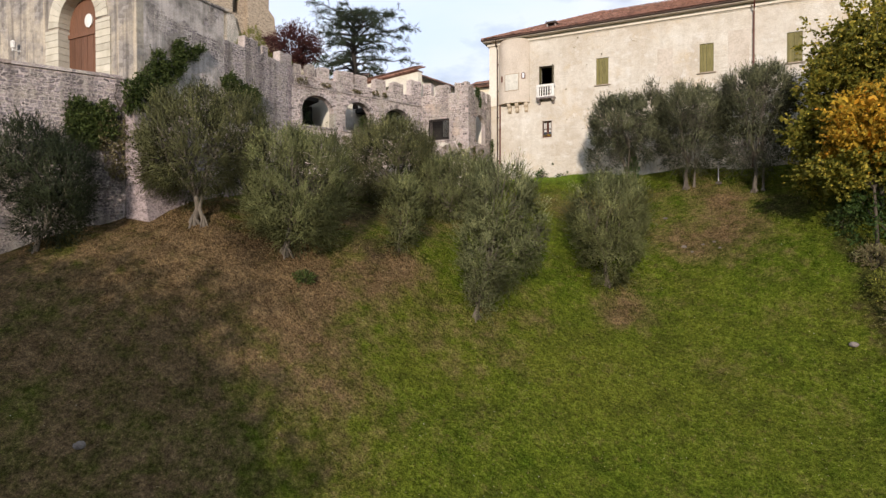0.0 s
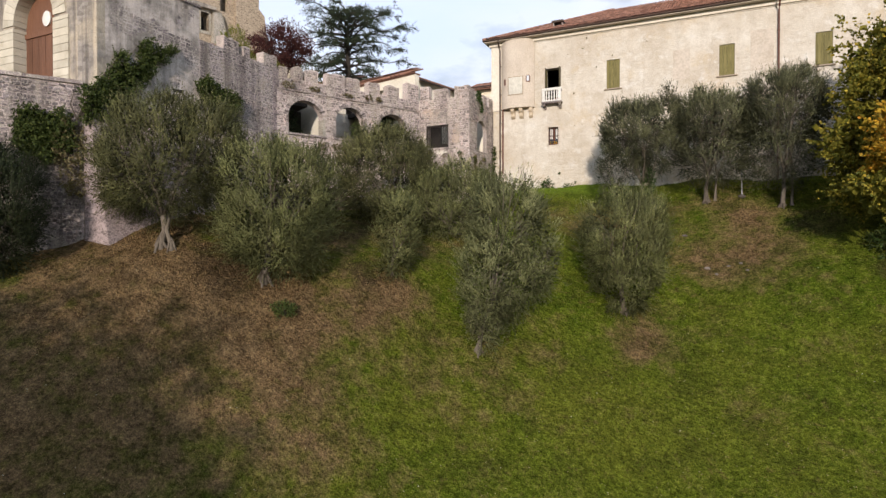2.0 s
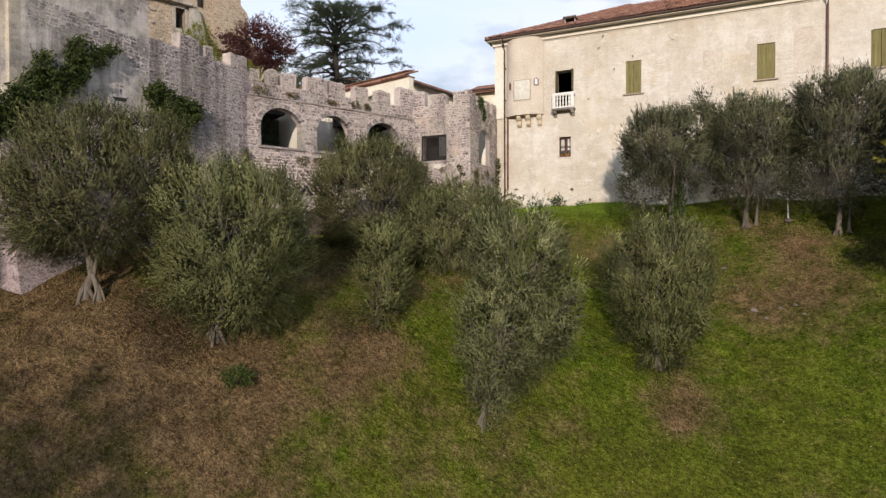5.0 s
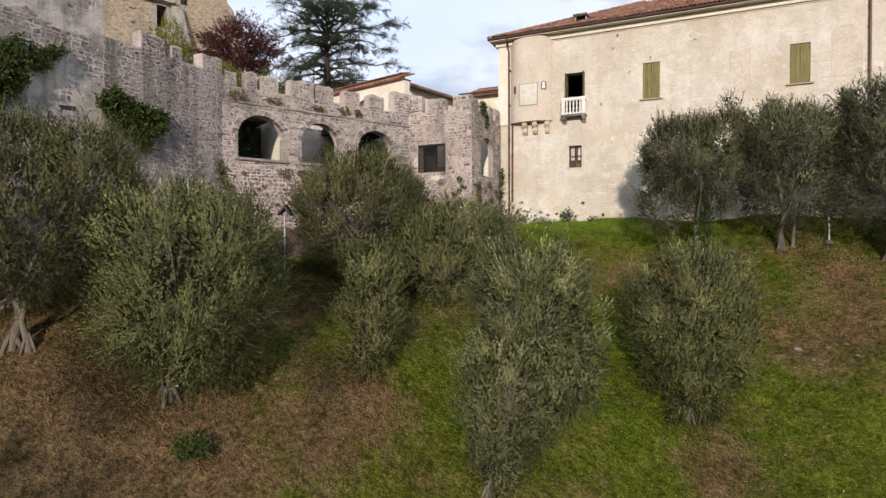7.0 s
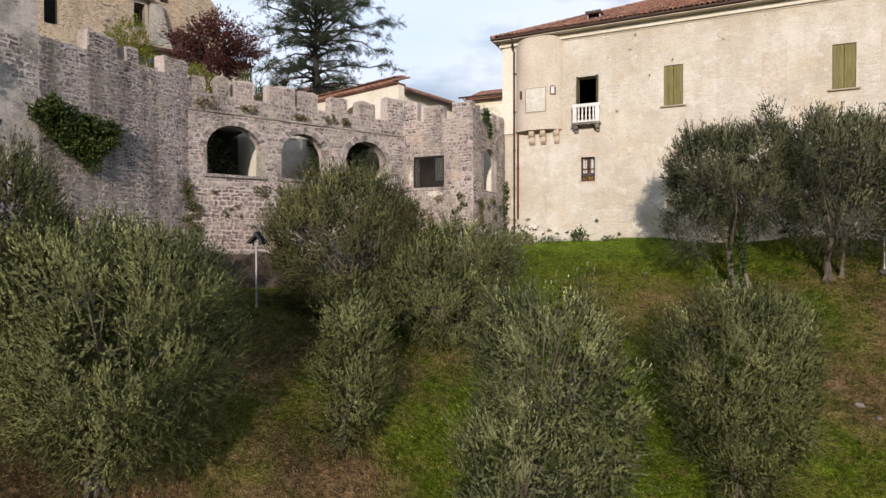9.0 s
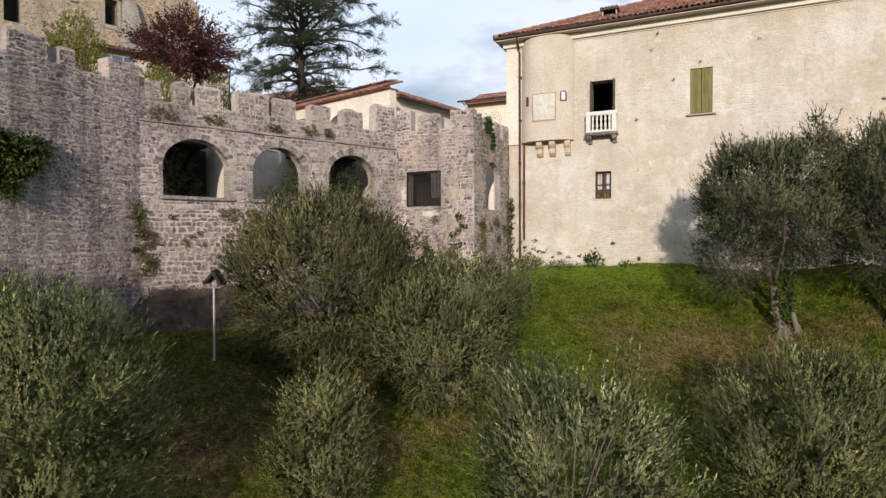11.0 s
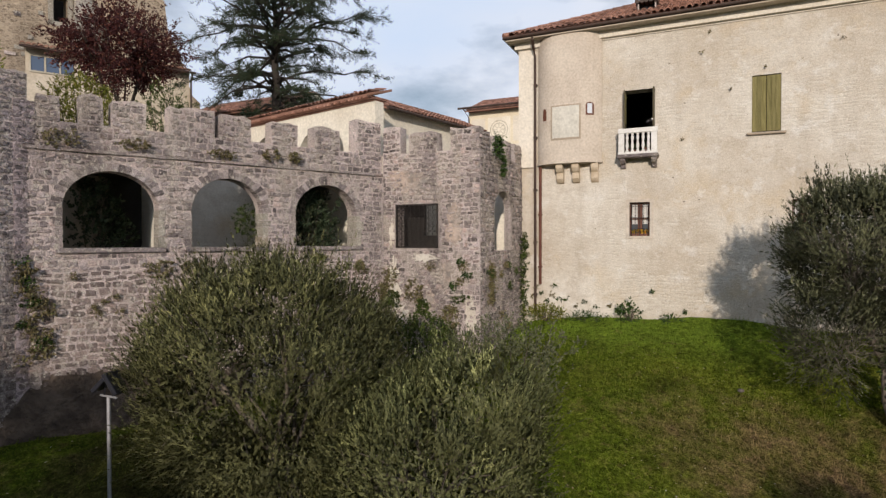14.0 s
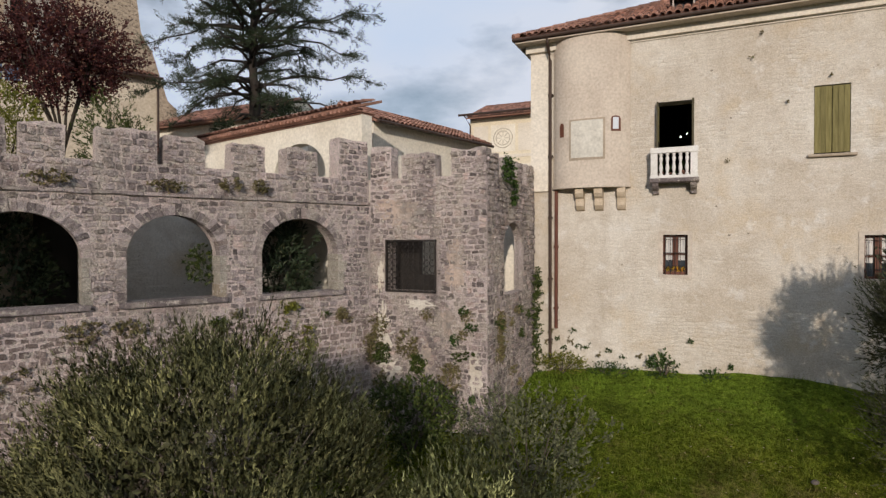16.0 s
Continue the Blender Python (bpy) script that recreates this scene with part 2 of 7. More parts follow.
def ground_mat():
    k = Nodes("meadow")
    at = k.n.new("ShaderNodeAttribute")
    at.attribute_name = "dry"
    dry = at.outputs["Fac"]
    n0, n1, n2, n3, n4 = k.noise(0.16, 5), k.noise(0.42, 8, rough=0.68), k.noise(1.5, 8, rough=0.7), k.noise(9, 7, rough=0.75), k.noise(24, 7, rough=0.75)
    n5 = k.noise(4.5, 4, rough=0.6)
    jog = k.math("ADD", k.math("MULTIPLY", k.math("SUBTRACT", n1, 0.5), 1.5), k.math("MULTIPLY", k.math("SUBTRACT", n2, 0.5), 1.3))
    d = k.math("ADD", dry, jog)
    green = k.mix(k.span(n2, 0.35, 0.65), (0.046, 0.075, 0.005), (0.118, 0.148, 0.014))
    green = k.mix(k.span(n0, 0.40, 0.62, 0, 0.5), green, (0.140, 0.137, 0.020))
    straw = k.mix(k.span(n2, 0.34, 0.66), (0.089, 0.054, 0.025), (0.197, 0.131, 0.067))
    green = k.mix(k.span(dry, -0.7, -0.1, 1, 0), green, (0.137, 0.199, 0.020))
    c = k.mix(k.span(d, 0.16, 0.72), green, straw)
    c = k.mix(k.span(k.noise(0.8, 7, rough=0.7), 0.50, 0.66, 0, 0.6), c, (0.044, 0.049, 0.009))
    c = k.mix(k.span(k.noise(2.6, 7, rough=0.7), 0.57, 0.68, 0, 0.65), c, (0.114, 0.079, 0.032))
    wr = k.n.new("ShaderNodeAttribute")
    wr.attribute_name = "worn"
    # dark soil and litter; the colour also holds shade of the trees
    c = k.mix(k.span(k.math("ADD", wr.outputs["Fac"], k.math("MULTIPLY", k.math("SUBTRACT", n2, 0.5), 1.2)), 0.4, 0.75, 0, 0.6), c, (0.040, 0.028, 0.017))
    c = k.mix(k.span(n3, 0.56, 0.72, 0, 0.5), c, (0.164, 0.118, 0.046))
    c = k.scale(c, k.span(n3, 0.25, 0.75, 0.40, 1.60))
    c = k.scale(c, k.span(n5, 0.3, 0.7, 0.62, 1.38))
    c = k.scale(c, k.span(n4, 0.32, 0.68, 0.35, 1.65))
    k.bump(k.math("ADD", k.math("MULTIPLY", n4, 0.5), k.math("ADD", n3, k.math("MULTIPLY", n5, 1.6))), 1.0, 0.14)
    return k.done(c, 0.97, spec=0.03)


def grass_mat():
    k = Nodes("grass_blade")
    at = k.n.new("ShaderNodeAttribute")
    at.attribute_name = "dry"
    r = k.piece()
    n1, n2 = k.noise(0.42, 8, rough=0.68), k.noise(1.5, 8, rough=0.7)
    jog = k.math("ADD", k.math("MULTIPLY", k.math("SUBTRACT", n1, 0.5), 1.5), k.math("MULTIPLY", k.math("SUBTRACT", n2, 0.5), 1.3))
    c = k.mix(r, (0.040, 0.064, 0.006), (0.153, 0.174, 0.023))
    c = k.mix(k.span(at.outputs["Fac"], -0.7, -0.1, 0.75, 0), c, (0.137, 0.209, 0.023))
    c = k.mix(k.span(k.math("ADD", k.math("ADD", at.outputs["Fac"], jog), k.math("MULTIPLY", r, 0.3)), 0.25, 0.9), c, (0.218, 0.148, 0.071))
    c = k.mix(k.span(k.noise(2.6, 7, rough=0.7), 0.57, 0.68, 0, 0.5), c, (0.147, 0.102, 0.040))
    c = k.scale(c, k.span(k.noise(0.8, 6, rough=0.65), 0.3, 0.7, 1.4, 0.55))
    return k.done(c, 0.85, spec=0.06)


M = dict(
    meadow=ground_mat(), blade=grass_mat(),
    mortar=stonework("lime_mortar", (0.540, 0.447, 0.412), (0.627, 0.522, 0.488), (0.497, 0.404, 0.362), 0.06, 0.7),
    stone=stonework("grey_limestone", (0.189, 0.156, 0.151), (0.420, 0.352, 0.341), (0.465, 0.352, 0.311), 0.4),
    tower_stone=stonework("tower_limestone", (0.162, 0.134, 0.126), (0.389, 0.323, 0.307), (0.465, 0.337, 0.292), 0.42, 0.9),
    bastion_stone=stonework("bastion_limestone", (0.154, 0.131, 0.134), (0.325, 0.277, 0.285), (0.335, 0.263, 0.243), 0.32, 0.9, 0.6),
    old_mortar=stonework("old_grey_mortar", (0.497, 0.418, 0.391), (0.583, 0.491, 0.462), (0.389, 0.317, 0.294), 0.06, 0.8, 0.6),
    greyshrub=leaf("grey_shrub_leaf", (0.060, 0.066, 0.034), (0.125, 0.13, 0.070), (0.19, 0.19, 0.11), 0.3, 0.15),
    course_stone=stonework("brown_coursed_stone", (0.191, 0.147, 0.132), (0.338, 0.265, 0.240), (0.372, 0.276, 0.234), 0.25, 0.5),
    lime_coat=plaster_wall("lime_plaster_remnant"),
    pink_coat=weathered("pinkish_plaster_remnant", (0.48, 0.37, 0.30), (0.52, 0.42, 0.35), 0.4),
    earth=plain("dark_earth_bank", (0.030, 0.022, 0.016), (0.115, 0.085, 0.064), 2.5, 9, 0.97, 1.0, dist=0.12),
    stain=plain("stained_render", (0.29, 0.235, 0.175), (0.38, 0.31, 0.235), 2.5, 18, 0.95, 0.4),
    pale=stonework("pale_limestone", (0.34, 0.31, 0.26), (0.45, 0.41, 0.34), (0.36, 0.29, 0.21), 0.15),
    rubble=rubble("rubble_wall", (0.200, 0.158, 0.155), (0.362, 0.293, 0.289), (0.413, 0.334, 0.329), 0.15),
    keep=rubble("keep_wall", (0.218, 0.167, 0.120), (0.437, 0.346, 0.250), (0.460, 0.373, 0.280), 0.16, (0.127, 0.097, 0.070)),
    render_grey=weathered("weathered_grey_render", (0.583, 0.506, 0.461), (0.626, 0.549, 0.504), 0.5),
    render_ochre=weathered("weathered_ochre_render", (0.45, 0.385, 0.30), (0.58, 0.48, 0.35), 0.8),
    ochre_stone=plain("ochre_dressed_stone", (0.40, 0.355, 0.275), (0.53, 0.485, 0.395), 1.5, 25, 0.9, 0.3, vary=0.12),
    facade=plaster_wall("old_pale_render"),
    corbel=plain("ochre_corbel_stone", (0.42, 0.33, 0.23), (0.54, 0.45, 0.34), 4, 25, 0.92, 0.6),
    lodge=plain("stained_cream_render", (0.42, 0.35, 0.26), (0.58, 0.51, 0.41), 1.1, 12, 0.92, 0.4),
    smooth=plain("smooth_beige_render", (0.44, 0.375, 0.305), (0.53, 0.465, 0.395), 0.9, 9, 0.9, 0.12),
    patch=plain("grey_render_patch", (0.46, 0.43, 0.37), (0.60, 0.57, 0.50), 2.5, 14, 0.92, 0.6),
    cream=plain("cream_paint", (0.580, 0.520, 0.429), (0.650, 0.592, 0.506), 0.7, 16, 0.9, 0.2),
    yellow=plain("pale_yellow_paint", (0.60, 0.52, 0.38), (0.69, 0.62, 0.48), 0.7, 16, 0.9, 0.15),
    white=plain("white_render", (0.62, 0.56, 0.46), (0.72, 0.67, 0.57), 0.9, 12, 0.9, 0.3),
    curtain=plain("white_curtain", (0.55, 0.53, 0.50), (0.66, 0.64, 0.61), 6, 60, 0.9, 0.3, stretch=(9, 9, 0.4)),
    oriel=plain("oriel_render", (0.441, 0.370, 0.301), (0.542, 0.470, 0.389), 0.9, 14, 0.9, 0.25),
    white_stone=plain("white_stone", (0.56, 0.53, 0.49), (0.70, 0.68, 0.64), 3, 40, 0.7, 0.2),
    tile=plain("terracotta_tile", (0.205, 0.100, 0.070), (0.315, 0.175, 0.130), 1.2, 30, 0.88, 0.4, vary=0.5),
    tile_bed=plain("tile_bed", (0.20, 0.10, 0.07), (0.29, 0.16, 0.115), 2, 30, 0.9, 0.4),
    gutter=plain("dark_brown_metal", (0.040, 0.024, 0.017), (0.062, 0.038, 0.028), 3, 40, 0.5, 0.1),
    pipe=plain("rust_brown_pipe", (0.085, 0.030, 0.020), (0.13, 0.048, 0.03), 3, 40, 0.5, 0.1),
    shutter=plain("olive_painted_wood", (0.115, 0.098, 0.030), (0.20, 0.17, 0.065), 3, 22, 0.75, 0.5, vary=0.12, stretch=(8, 8, 0.6)),
    darkwood=plain("dark_green_wood", (0.05, 0.042, 0.022), (0.08, 0.065, 0.035), 3, 30, 0.7, 0.3),
    door=plain("brown_door_wood", (0.10, 0.045, 0.026), (0.16, 0.075, 0.042), 3, 22, 0.7, 0.5, vary=0.18, stretch=(8, 8, 0.5)),
    frame=plain("red_brown_window_frame", (0.10, 0.035, 0.02), (0.13, 0.05, 0.03), 3, 40, 0.6, 0.2),
    iron=plain("dark_wrought_iron", (0.014, 0.012, 0.011), (0.036, 0.027, 0.022), 6, 60, 0.6, 0.3),
    greymetal=plain("galvanised_pole", (0.30, 0.29, 0.30), (0.38, 0.37, 0.38), 5, 40, 0.45, 0.1, metal=0.4),
    black=plain("black_lamp_housing", (0.012, 0.012, 0.016), (0.022, 0.022, 0.028), 6, 40, 0.4, 0.1),
    # near-black albedo that carries the shade of rooms and recesses
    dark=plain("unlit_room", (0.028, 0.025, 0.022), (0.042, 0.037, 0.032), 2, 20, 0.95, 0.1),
    bark=plain("olive_bark", (0.085, 0.068, 0.052), (0.19, 0.158, 0.125), 4, 30, 0.95, 1.0, stretch=(1, 1, 0.3), dist=0.03),
    cedarbark=plain("dark_cedar_bark", (0.022, 0.018, 0.015), (0.05, 0.04, 0.033), 4, 30, 0.95, 0.8, stretch=(1, 1, 0.3), dist=0.03),
    darkbark=plain("dark_bark", (0.05, 0.04, 0.03), (0.10, 0.08, 0.06), 4, 30, 0.95, 0.8, stretch=(1, 1, 0.3), dist=0.03),
    soil=plain("courtyard_gravel", (0.20, 0.17, 0.13), (0.30, 0.26, 0.21), 1, 40, 0.95, 0.5),
    rock=plain("field_stone", (0.10, 0.08, 0.066), (0.21, 0.175, 0.15), 3, 25, 0.95, 0.6, vary=0.2),
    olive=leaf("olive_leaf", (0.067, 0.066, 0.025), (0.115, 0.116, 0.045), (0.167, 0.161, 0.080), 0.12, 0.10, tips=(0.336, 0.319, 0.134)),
    # brightened copy of the olive leaf: sunshine on the crowns put into the colour
    olive_sunlit=leaf("sunlit_olive_leaf", (0.088, 0.094, 0.035), (0.153, 0.158, 0.061), (0.216, 0.214, 0.107), 0.12, 0.10, tips=(0.432, 0.429, 0.180)),
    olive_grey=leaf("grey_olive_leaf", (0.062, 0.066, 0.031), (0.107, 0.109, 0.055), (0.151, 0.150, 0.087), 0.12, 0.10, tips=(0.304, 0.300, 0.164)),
    # brightened copy of the grey olive leaf, sunshine included in the colour
    olive_silver=leaf("sunlit_grey_olive_leaf", (0.099, 0.105, 0.044), (0.170, 0.176, 0.077), (0.240, 0.242, 0.125), 0.12, 0.10, tips=(0.477, 0.482, 0.232)),
    # olive leaf darkened: the deep shade by the terrace wall is in its colour
    olive_shaded=leaf("shaded_olive_leaf", (0.016, 0.022, 0.009), (0.040, 0.048, 0.019), (0.072, 0.081, 0.040), 0.25, 0.08, tips=(0.072, 0.081, 0.030)),
    creeper=leaf("dark_ivy_leaf", (0.026, 0.040, 0.010), (0.066, 0.086, 0.020), (0.13, 0.145, 0.040), 0.35, 0.15),
    twig=plain("grey_twig", (0.075, 0.062, 0.05), (0.16, 0.135, 0.11), 3, 30, 0.95, 0.3),
    ivy=leaf("ivy_leaf", (0.022, 0.046, 0.010), (0.052, 0.088, 0.020), (0.10, 0.13, 0.035), 0.3, 0.2),
    shrub=leaf("bright_shrub_leaf", (0.080, 0.092, 0.016), (0.185, 0.185, 0.030), (0.30, 0.26, 0.05), 0.3, 0.3),
    plum=leaf("plum_leaf", (0.038, 0.013, 0.014), (0.085, 0.027, 0.023), (0.170, 0.068, 0.038), 0.4, 0.22),
    maple=leaf("green_maple_leaf", (0.086, 0.094, 0.014), (0.222, 0.190, 0.028), (0.504, 0.358, 0.050), 0.35, 0.3),
    maple_gold=leaf("golden_maple_leaf", (0.253, 0.187, 0.025), (0.529, 0.308, 0.030), (0.575, 0.220, 0.020), 0.35, 0.35),
    cedar=leaf("cedar_needle", (0.021, 0.032, 0.015), (0.039, 0.055, 0.027), (0.081, 0.085, 0.043), 0.3, 0.1),
    litter=leaf("fallen_leaf", (0.26, 0.19, 0.09), (0.45, 0.38, 0.22), (0.60, 0.56, 0.46), 0.3, 0.1),
    drystem=leaf("dry_wall_plant", (0.112, 0.088, 0.045), (0.200, 0.167, 0.083), (0.160, 0.187, 0.060), 0.3, 0.15),
)
k = Nodes("window_glass")
M["glass"] = k.done((0.05, 0.06, 0.07), 0.08, spec=0.8)
k = Nodes("lit_bulb")
k.b.inputs["Emission Color"].default_value, k.b.inputs["Emission Strength"].default_value = (1, 0.93, 0.8, 1), 14
M["bulb"] = k.done((0.9, 0.85, 0.75), 0.4)
k = Nodes("sky_blue_pane")
M["pane_blue"] = k.done((0.07, 0.10, 0.16), 0.12, spec=0.7)
# pale colour stands in for daylight on the glass
k = Nodes("daylit_pane")
M["pane"] = k.done((0.55, 0.57, 0.60), 0.15, spec=0.6)


# ---- building helpers ----
def attach(ob, parent):
    """Make ob a part of parent where it is."""
    ob.parent = parent
    ob.matrix_parent_inverse = parent.matrix_basis.inverted()
    return ob


def finish(ob, material, parent=None, label="", smooth=False):
    if material is not None:
        ob.data.materials.append(material)
    if smooth:
        for p in ob.data.polygons:
            p.use_smooth = True
    if parent is not None:
        attach(ob, parent)
    return tagged(ob, label)


def part(name, bm, material, parent=None, label="", smooth=False):
    me = bpy.data.meshes.new(name)
    bmesh.ops.recalc_face_normals(bm, faces=bm.faces)
    bm.to_mesh(me)
    bm.free()
    return finish(new(name, me), material, parent, label, smooth)


def base(name, label, category, group="", kind="", at=(0, 0, 0)):
    ob = new(name)
    ob.location = at
    ob.empty_display_size = 0.2
    return tagged(ob, label, category, group, kind)


def raw(name, verts, faces, material, parent=None, label="", smooth=False):
    me = bpy.data.meshes.new(name)
    me.from_pydata([tuple(v) for v in verts], [], faces)
    me.update()
    return finish(new(name, me), material, parent, label, smooth)


def quads(name, v, material, parent=None, label=""):
    """One mesh of loose quads or triangles from an array (n, 4 or 3, 3)."""
    n, k = v.shape[:2]
    me = bpy.data.meshes.new(name)
    me.vertices.add(k * n)
    me.vertices.foreach_set("co", np.asarray(v, np.float32).ravel())
    me.loops.add(k * n)
    me.loops.foreach_set("vertex_index", np.arange(k * n, dtype=np.int32))
    me.polygons.add(n)
    me.polygons.foreach_set("loop_start", np.arange(0, k * n, k, dtype=np.int32))
    me.update(calc_edges=True)
    me.validate()
    return finish(new(name, me), material, parent, label)


def box(bm, x0, x1, y0, y1, z0, z1, bevel=0.0):
    r = bmesh.ops.create_cube(bm, size=1, matrix=Matrix.LocRotScale(((x0 + x1) / 2, (y0 + y1) / 2, (z0 + z1) / 2), None, (abs(x1 - x0), abs(y1 - y0), abs(z1 - z0))))
    if bevel:
        bmesh.ops.bevel(bm, geom=list({e for v in r["verts"] for e in v.link_edges}), offset=bevel, segments=1, affect="EDGES")
    return bm


def boxed(*a, **k):
    return box(bmesh.new(), *a, **k)


class Plane:
    """An upright plane: a start, a way along it, and its outward side."""

    def __init__(self, x, y, dx, dy):
        n = math.hypot(dx, dy)
        self.o, self.d = Vector((x, y, 0)), Vector((dx / n, dy / n, 0))
        self.n = Vector((self.d.y, -self.d.x, 0))

    def at(self, s, z, out=0.0):
        return self.o + self.d * s + self.n * out + Vector((0, 0, z))

    def matrix(self, s, z, out=0.0):
        m = Matrix((self.d, self.n, (0, 0, 1))).transposed().to_4x4()
        m.translation = self.at(s, z, out)
        return m


def slab(bm, pl, pts, out0, out1):
    """A solid from an outline (s, z) on a plane, between two distances outward."""
    a = [bm.verts.new(pl.at(s, z, out0)) for s, z in pts]
    b = [bm.verts.new(pl.at(s, z, out1)) for s, z in pts]
    n = len(pts)
    bm.faces.new(a)
    bm.faces.new(b[::-1])
    for i in range(n):
        bm.faces.new((a[i], a[(i + 1) % n], b[(i + 1) % n], b[i]))
    return bm


def rect(s0, s1, z0, z1):
    return [(s0, z0), (s1, z0), (s1, z1), (s0, z1)]


def walling(bm, pl, s0, s1, z0, z1, holes, thick):
    """A wall with openings (s0, s1, sill, spring, top); top above spring makes an arch."""
    cur = s0
    for a, b, sill, spring, top in sorted(holes):
        slab(bm, pl, rect(cur, a, z0, z1), -thick, 0)
        slab(bm, pl, rect(a, b, z0, sill), -thick, 0)
        if top > spring:
            arc = [((a + b) / 2 - (b - a) / 2 * math.cos(math.pi * i / 16), spring + (top - spring) * math.sin(math.pi * i / 16)) for i in range(17)]
            for p, q in zip(arc, arc[1:]):
                slab(bm, pl, [p, q, (q[0], z1), (p[0], z1)], -thick, 0)
        else:
            slab(bm, pl, rect(a, b, top, z1), -thick, 0)
        cur = b
    slab(bm, pl, rect(cur, s1, z0, z1), -thick, 0)
    bmesh.ops.remove_doubles(bm, verts=bm.verts, dist=0.0005)
    return bm


def tube(bm, pts, radii, sides=8, cap=True):
    rings = []
    for i, p in enumerate(pts):
        way = (Vector(pts[min(i + 1, len(pts) - 1)]) - Vector(pts[max(i - 1, 0)])).normalized()
        u = way.orthogonal().normalized() if abs(way.z) < 0.9 else way.cross(Vector((0, 1, 0))).normalized()
        w = way.cross(u)
        r = radii[i] if hasattr(radii, "__len__") else radii
        rings.append([bm.verts.new(Vector(p) + (u * math.cos(2 * math.pi * j / sides) + w * math.sin(2 * math.pi * j / sides)) * r) for j in range(sides)])
    for a, b in zip(rings, rings[1:]):
        for j in range(sides):
            bm.faces.new((a[j], a[(j + 1) % sides], b[(j + 1) % sides], b[j]))
    if cap:
        bm.faces.new(rings[0][::-1])
        bm.faces.new(rings[-1])
    return bm


def lathe(bm, x, y, profile, sides=12):
    rings = [[bm.verts.new((x + r * math.cos(2 * math.pi * j / sides), y + r * math.sin(2 * math.pi * j / sides), z)) for j in range(sides)] for r, z in profile]
    for a, b in zip(rings, rings[1:]):
        for j in range(sides):
            bm.faces.new((a[j], a[(j + 1) % sides], b[(j + 1) % sides], b[j]))
    bm.faces.new(rings[0][::-1])
    bm.faces.new(rings[-1])
    return bm


# ---- stones, tiles ----
def stone_unit(seed):
    """A worn stone about 1 by 1 on its wall, its face 1 proud (local x along, y out, z up)."""
    rng = random.Random(seed)
    rim = [(-0.5, -0.36), (-0.40, -0.5), (0.40, -0.5), (0.5, -0.36), (0.5, 0.36), (0.40, 0.5), (-0.40, 0.5), (-0.5, 0.36)]
    rim = [(x + rng.uniform(-0.1, 0.08), z + rng.uniform(-0.14, 0.12)) for x, z in rim]
    v = [(x, -0.2, z) for x, z in rim] + [(x * 0.88, 1 + rng.uniform(-0.6, 0.15), z * 0.80) for x, z in rim]
    f = [tuple(range(8, 16))] + [(i, (i + 1) % 8, 8 + (i + 1) % 8, 8 + i) for i in range(8)]
    return np.array(v), f


UNITS = [stone_unit(i) for i in range(12)]
UNIT_MESH = {}


def unit_mesh(i, material):
    if (i, material.name) not in UNIT_MESH:
        me = bpy.data.meshes.new("stone")
        me.from_pydata([tuple(v) for v in UNITS[i][0]], [], UNITS[i][1])
        me.materials.append(material)
        UNIT_MESH[i, material.name] = me
    return UNIT_MESH[i, material.name]


def stones(pl, s0, s1, z0, z1, ok, material, parent, seed, near=None, course=(0.09, 0.18), length=(0.10, 0.30), proud=(0.012, 0.045), gap=0.028, rough=1.3):
    """Courses of stones on a plane where ok(s, z); those inside near (s0, s1, z0, z1) are single parts, the others one mesh."""
    rng = random.Random(seed)
    V, F, n, made = [], [], 0, 0
    z = z0
    while z < z1 - 0.05:
        h = min(rng.uniform(*course), z1 - z)
        s = s0 - rng.uniform(0, 0.2)
        while s < s1:
            w = rng.uniform(*length)
            a, b = max(s, s0), min(s + w, s1)
            s += w
            todo = [(a, b, z, z + h)]
            if not fits(ok, *todo[0]):
                m1, m2 = (a + b) / 2, z + h / 2
                todo = [(a, m1, z, m2), (m1, b, z, m2), (a, m1, m2, z + h), (m1, b, m2, z + h)]
            for a, b, za, zb in todo:
                if b - a < 0.06 or not fits(ok, a, b, za, zb):
                    continue
                cs, cz = (a + b) / 2, (za + zb) / 2 + 0.02 * math.sin(a * 1.3 + z * 2.1) + rng.uniform(-0.012, 0.012) * rough
                sw, sh, sp = b - a - gap * rng.uniform(0.6, 1.4), zb - za - gap * rng.uniform(0.5, 1.2), rng.uniform(*proud)
                i, turn = rng.randrange(12), rng.uniform(-7, 7) * rough
                m = pl.matrix(cs, cz, -0.003) @ pose(0, 0, 0, 0, turn, 0) @ Matrix.Diagonal((sw, sp, max(sh, 0.03), 1))
                if near and near[0] < cs < near[1] and near[2] < cz < near[3] and made < 300:
                    ob = new("stone", unit_mesh(i, material))
                    ob.matrix_basis = m
                    attach(ob, parent)
                    made += 1
                    continue
                u, f = UNITS[i]
                mm = np.array(m)
                V.append(u @ mm[:3, :3].T + mm[:3, 3])
                F += [tuple(j + n for j in q) for q in f]
                n += len(u)
        z += h
    if V:
        ob = raw("stonework", np.vstack(V).tolist(), F, material, parent)
        tagged(ob, kind="stuff")


def fits(ok, a, b, za, zb):
    return all(ok(q, r) for q in (a + 0.02, (a + b) / 2, b - 0.02) for r in (za + 0.015, zb - 0.015))


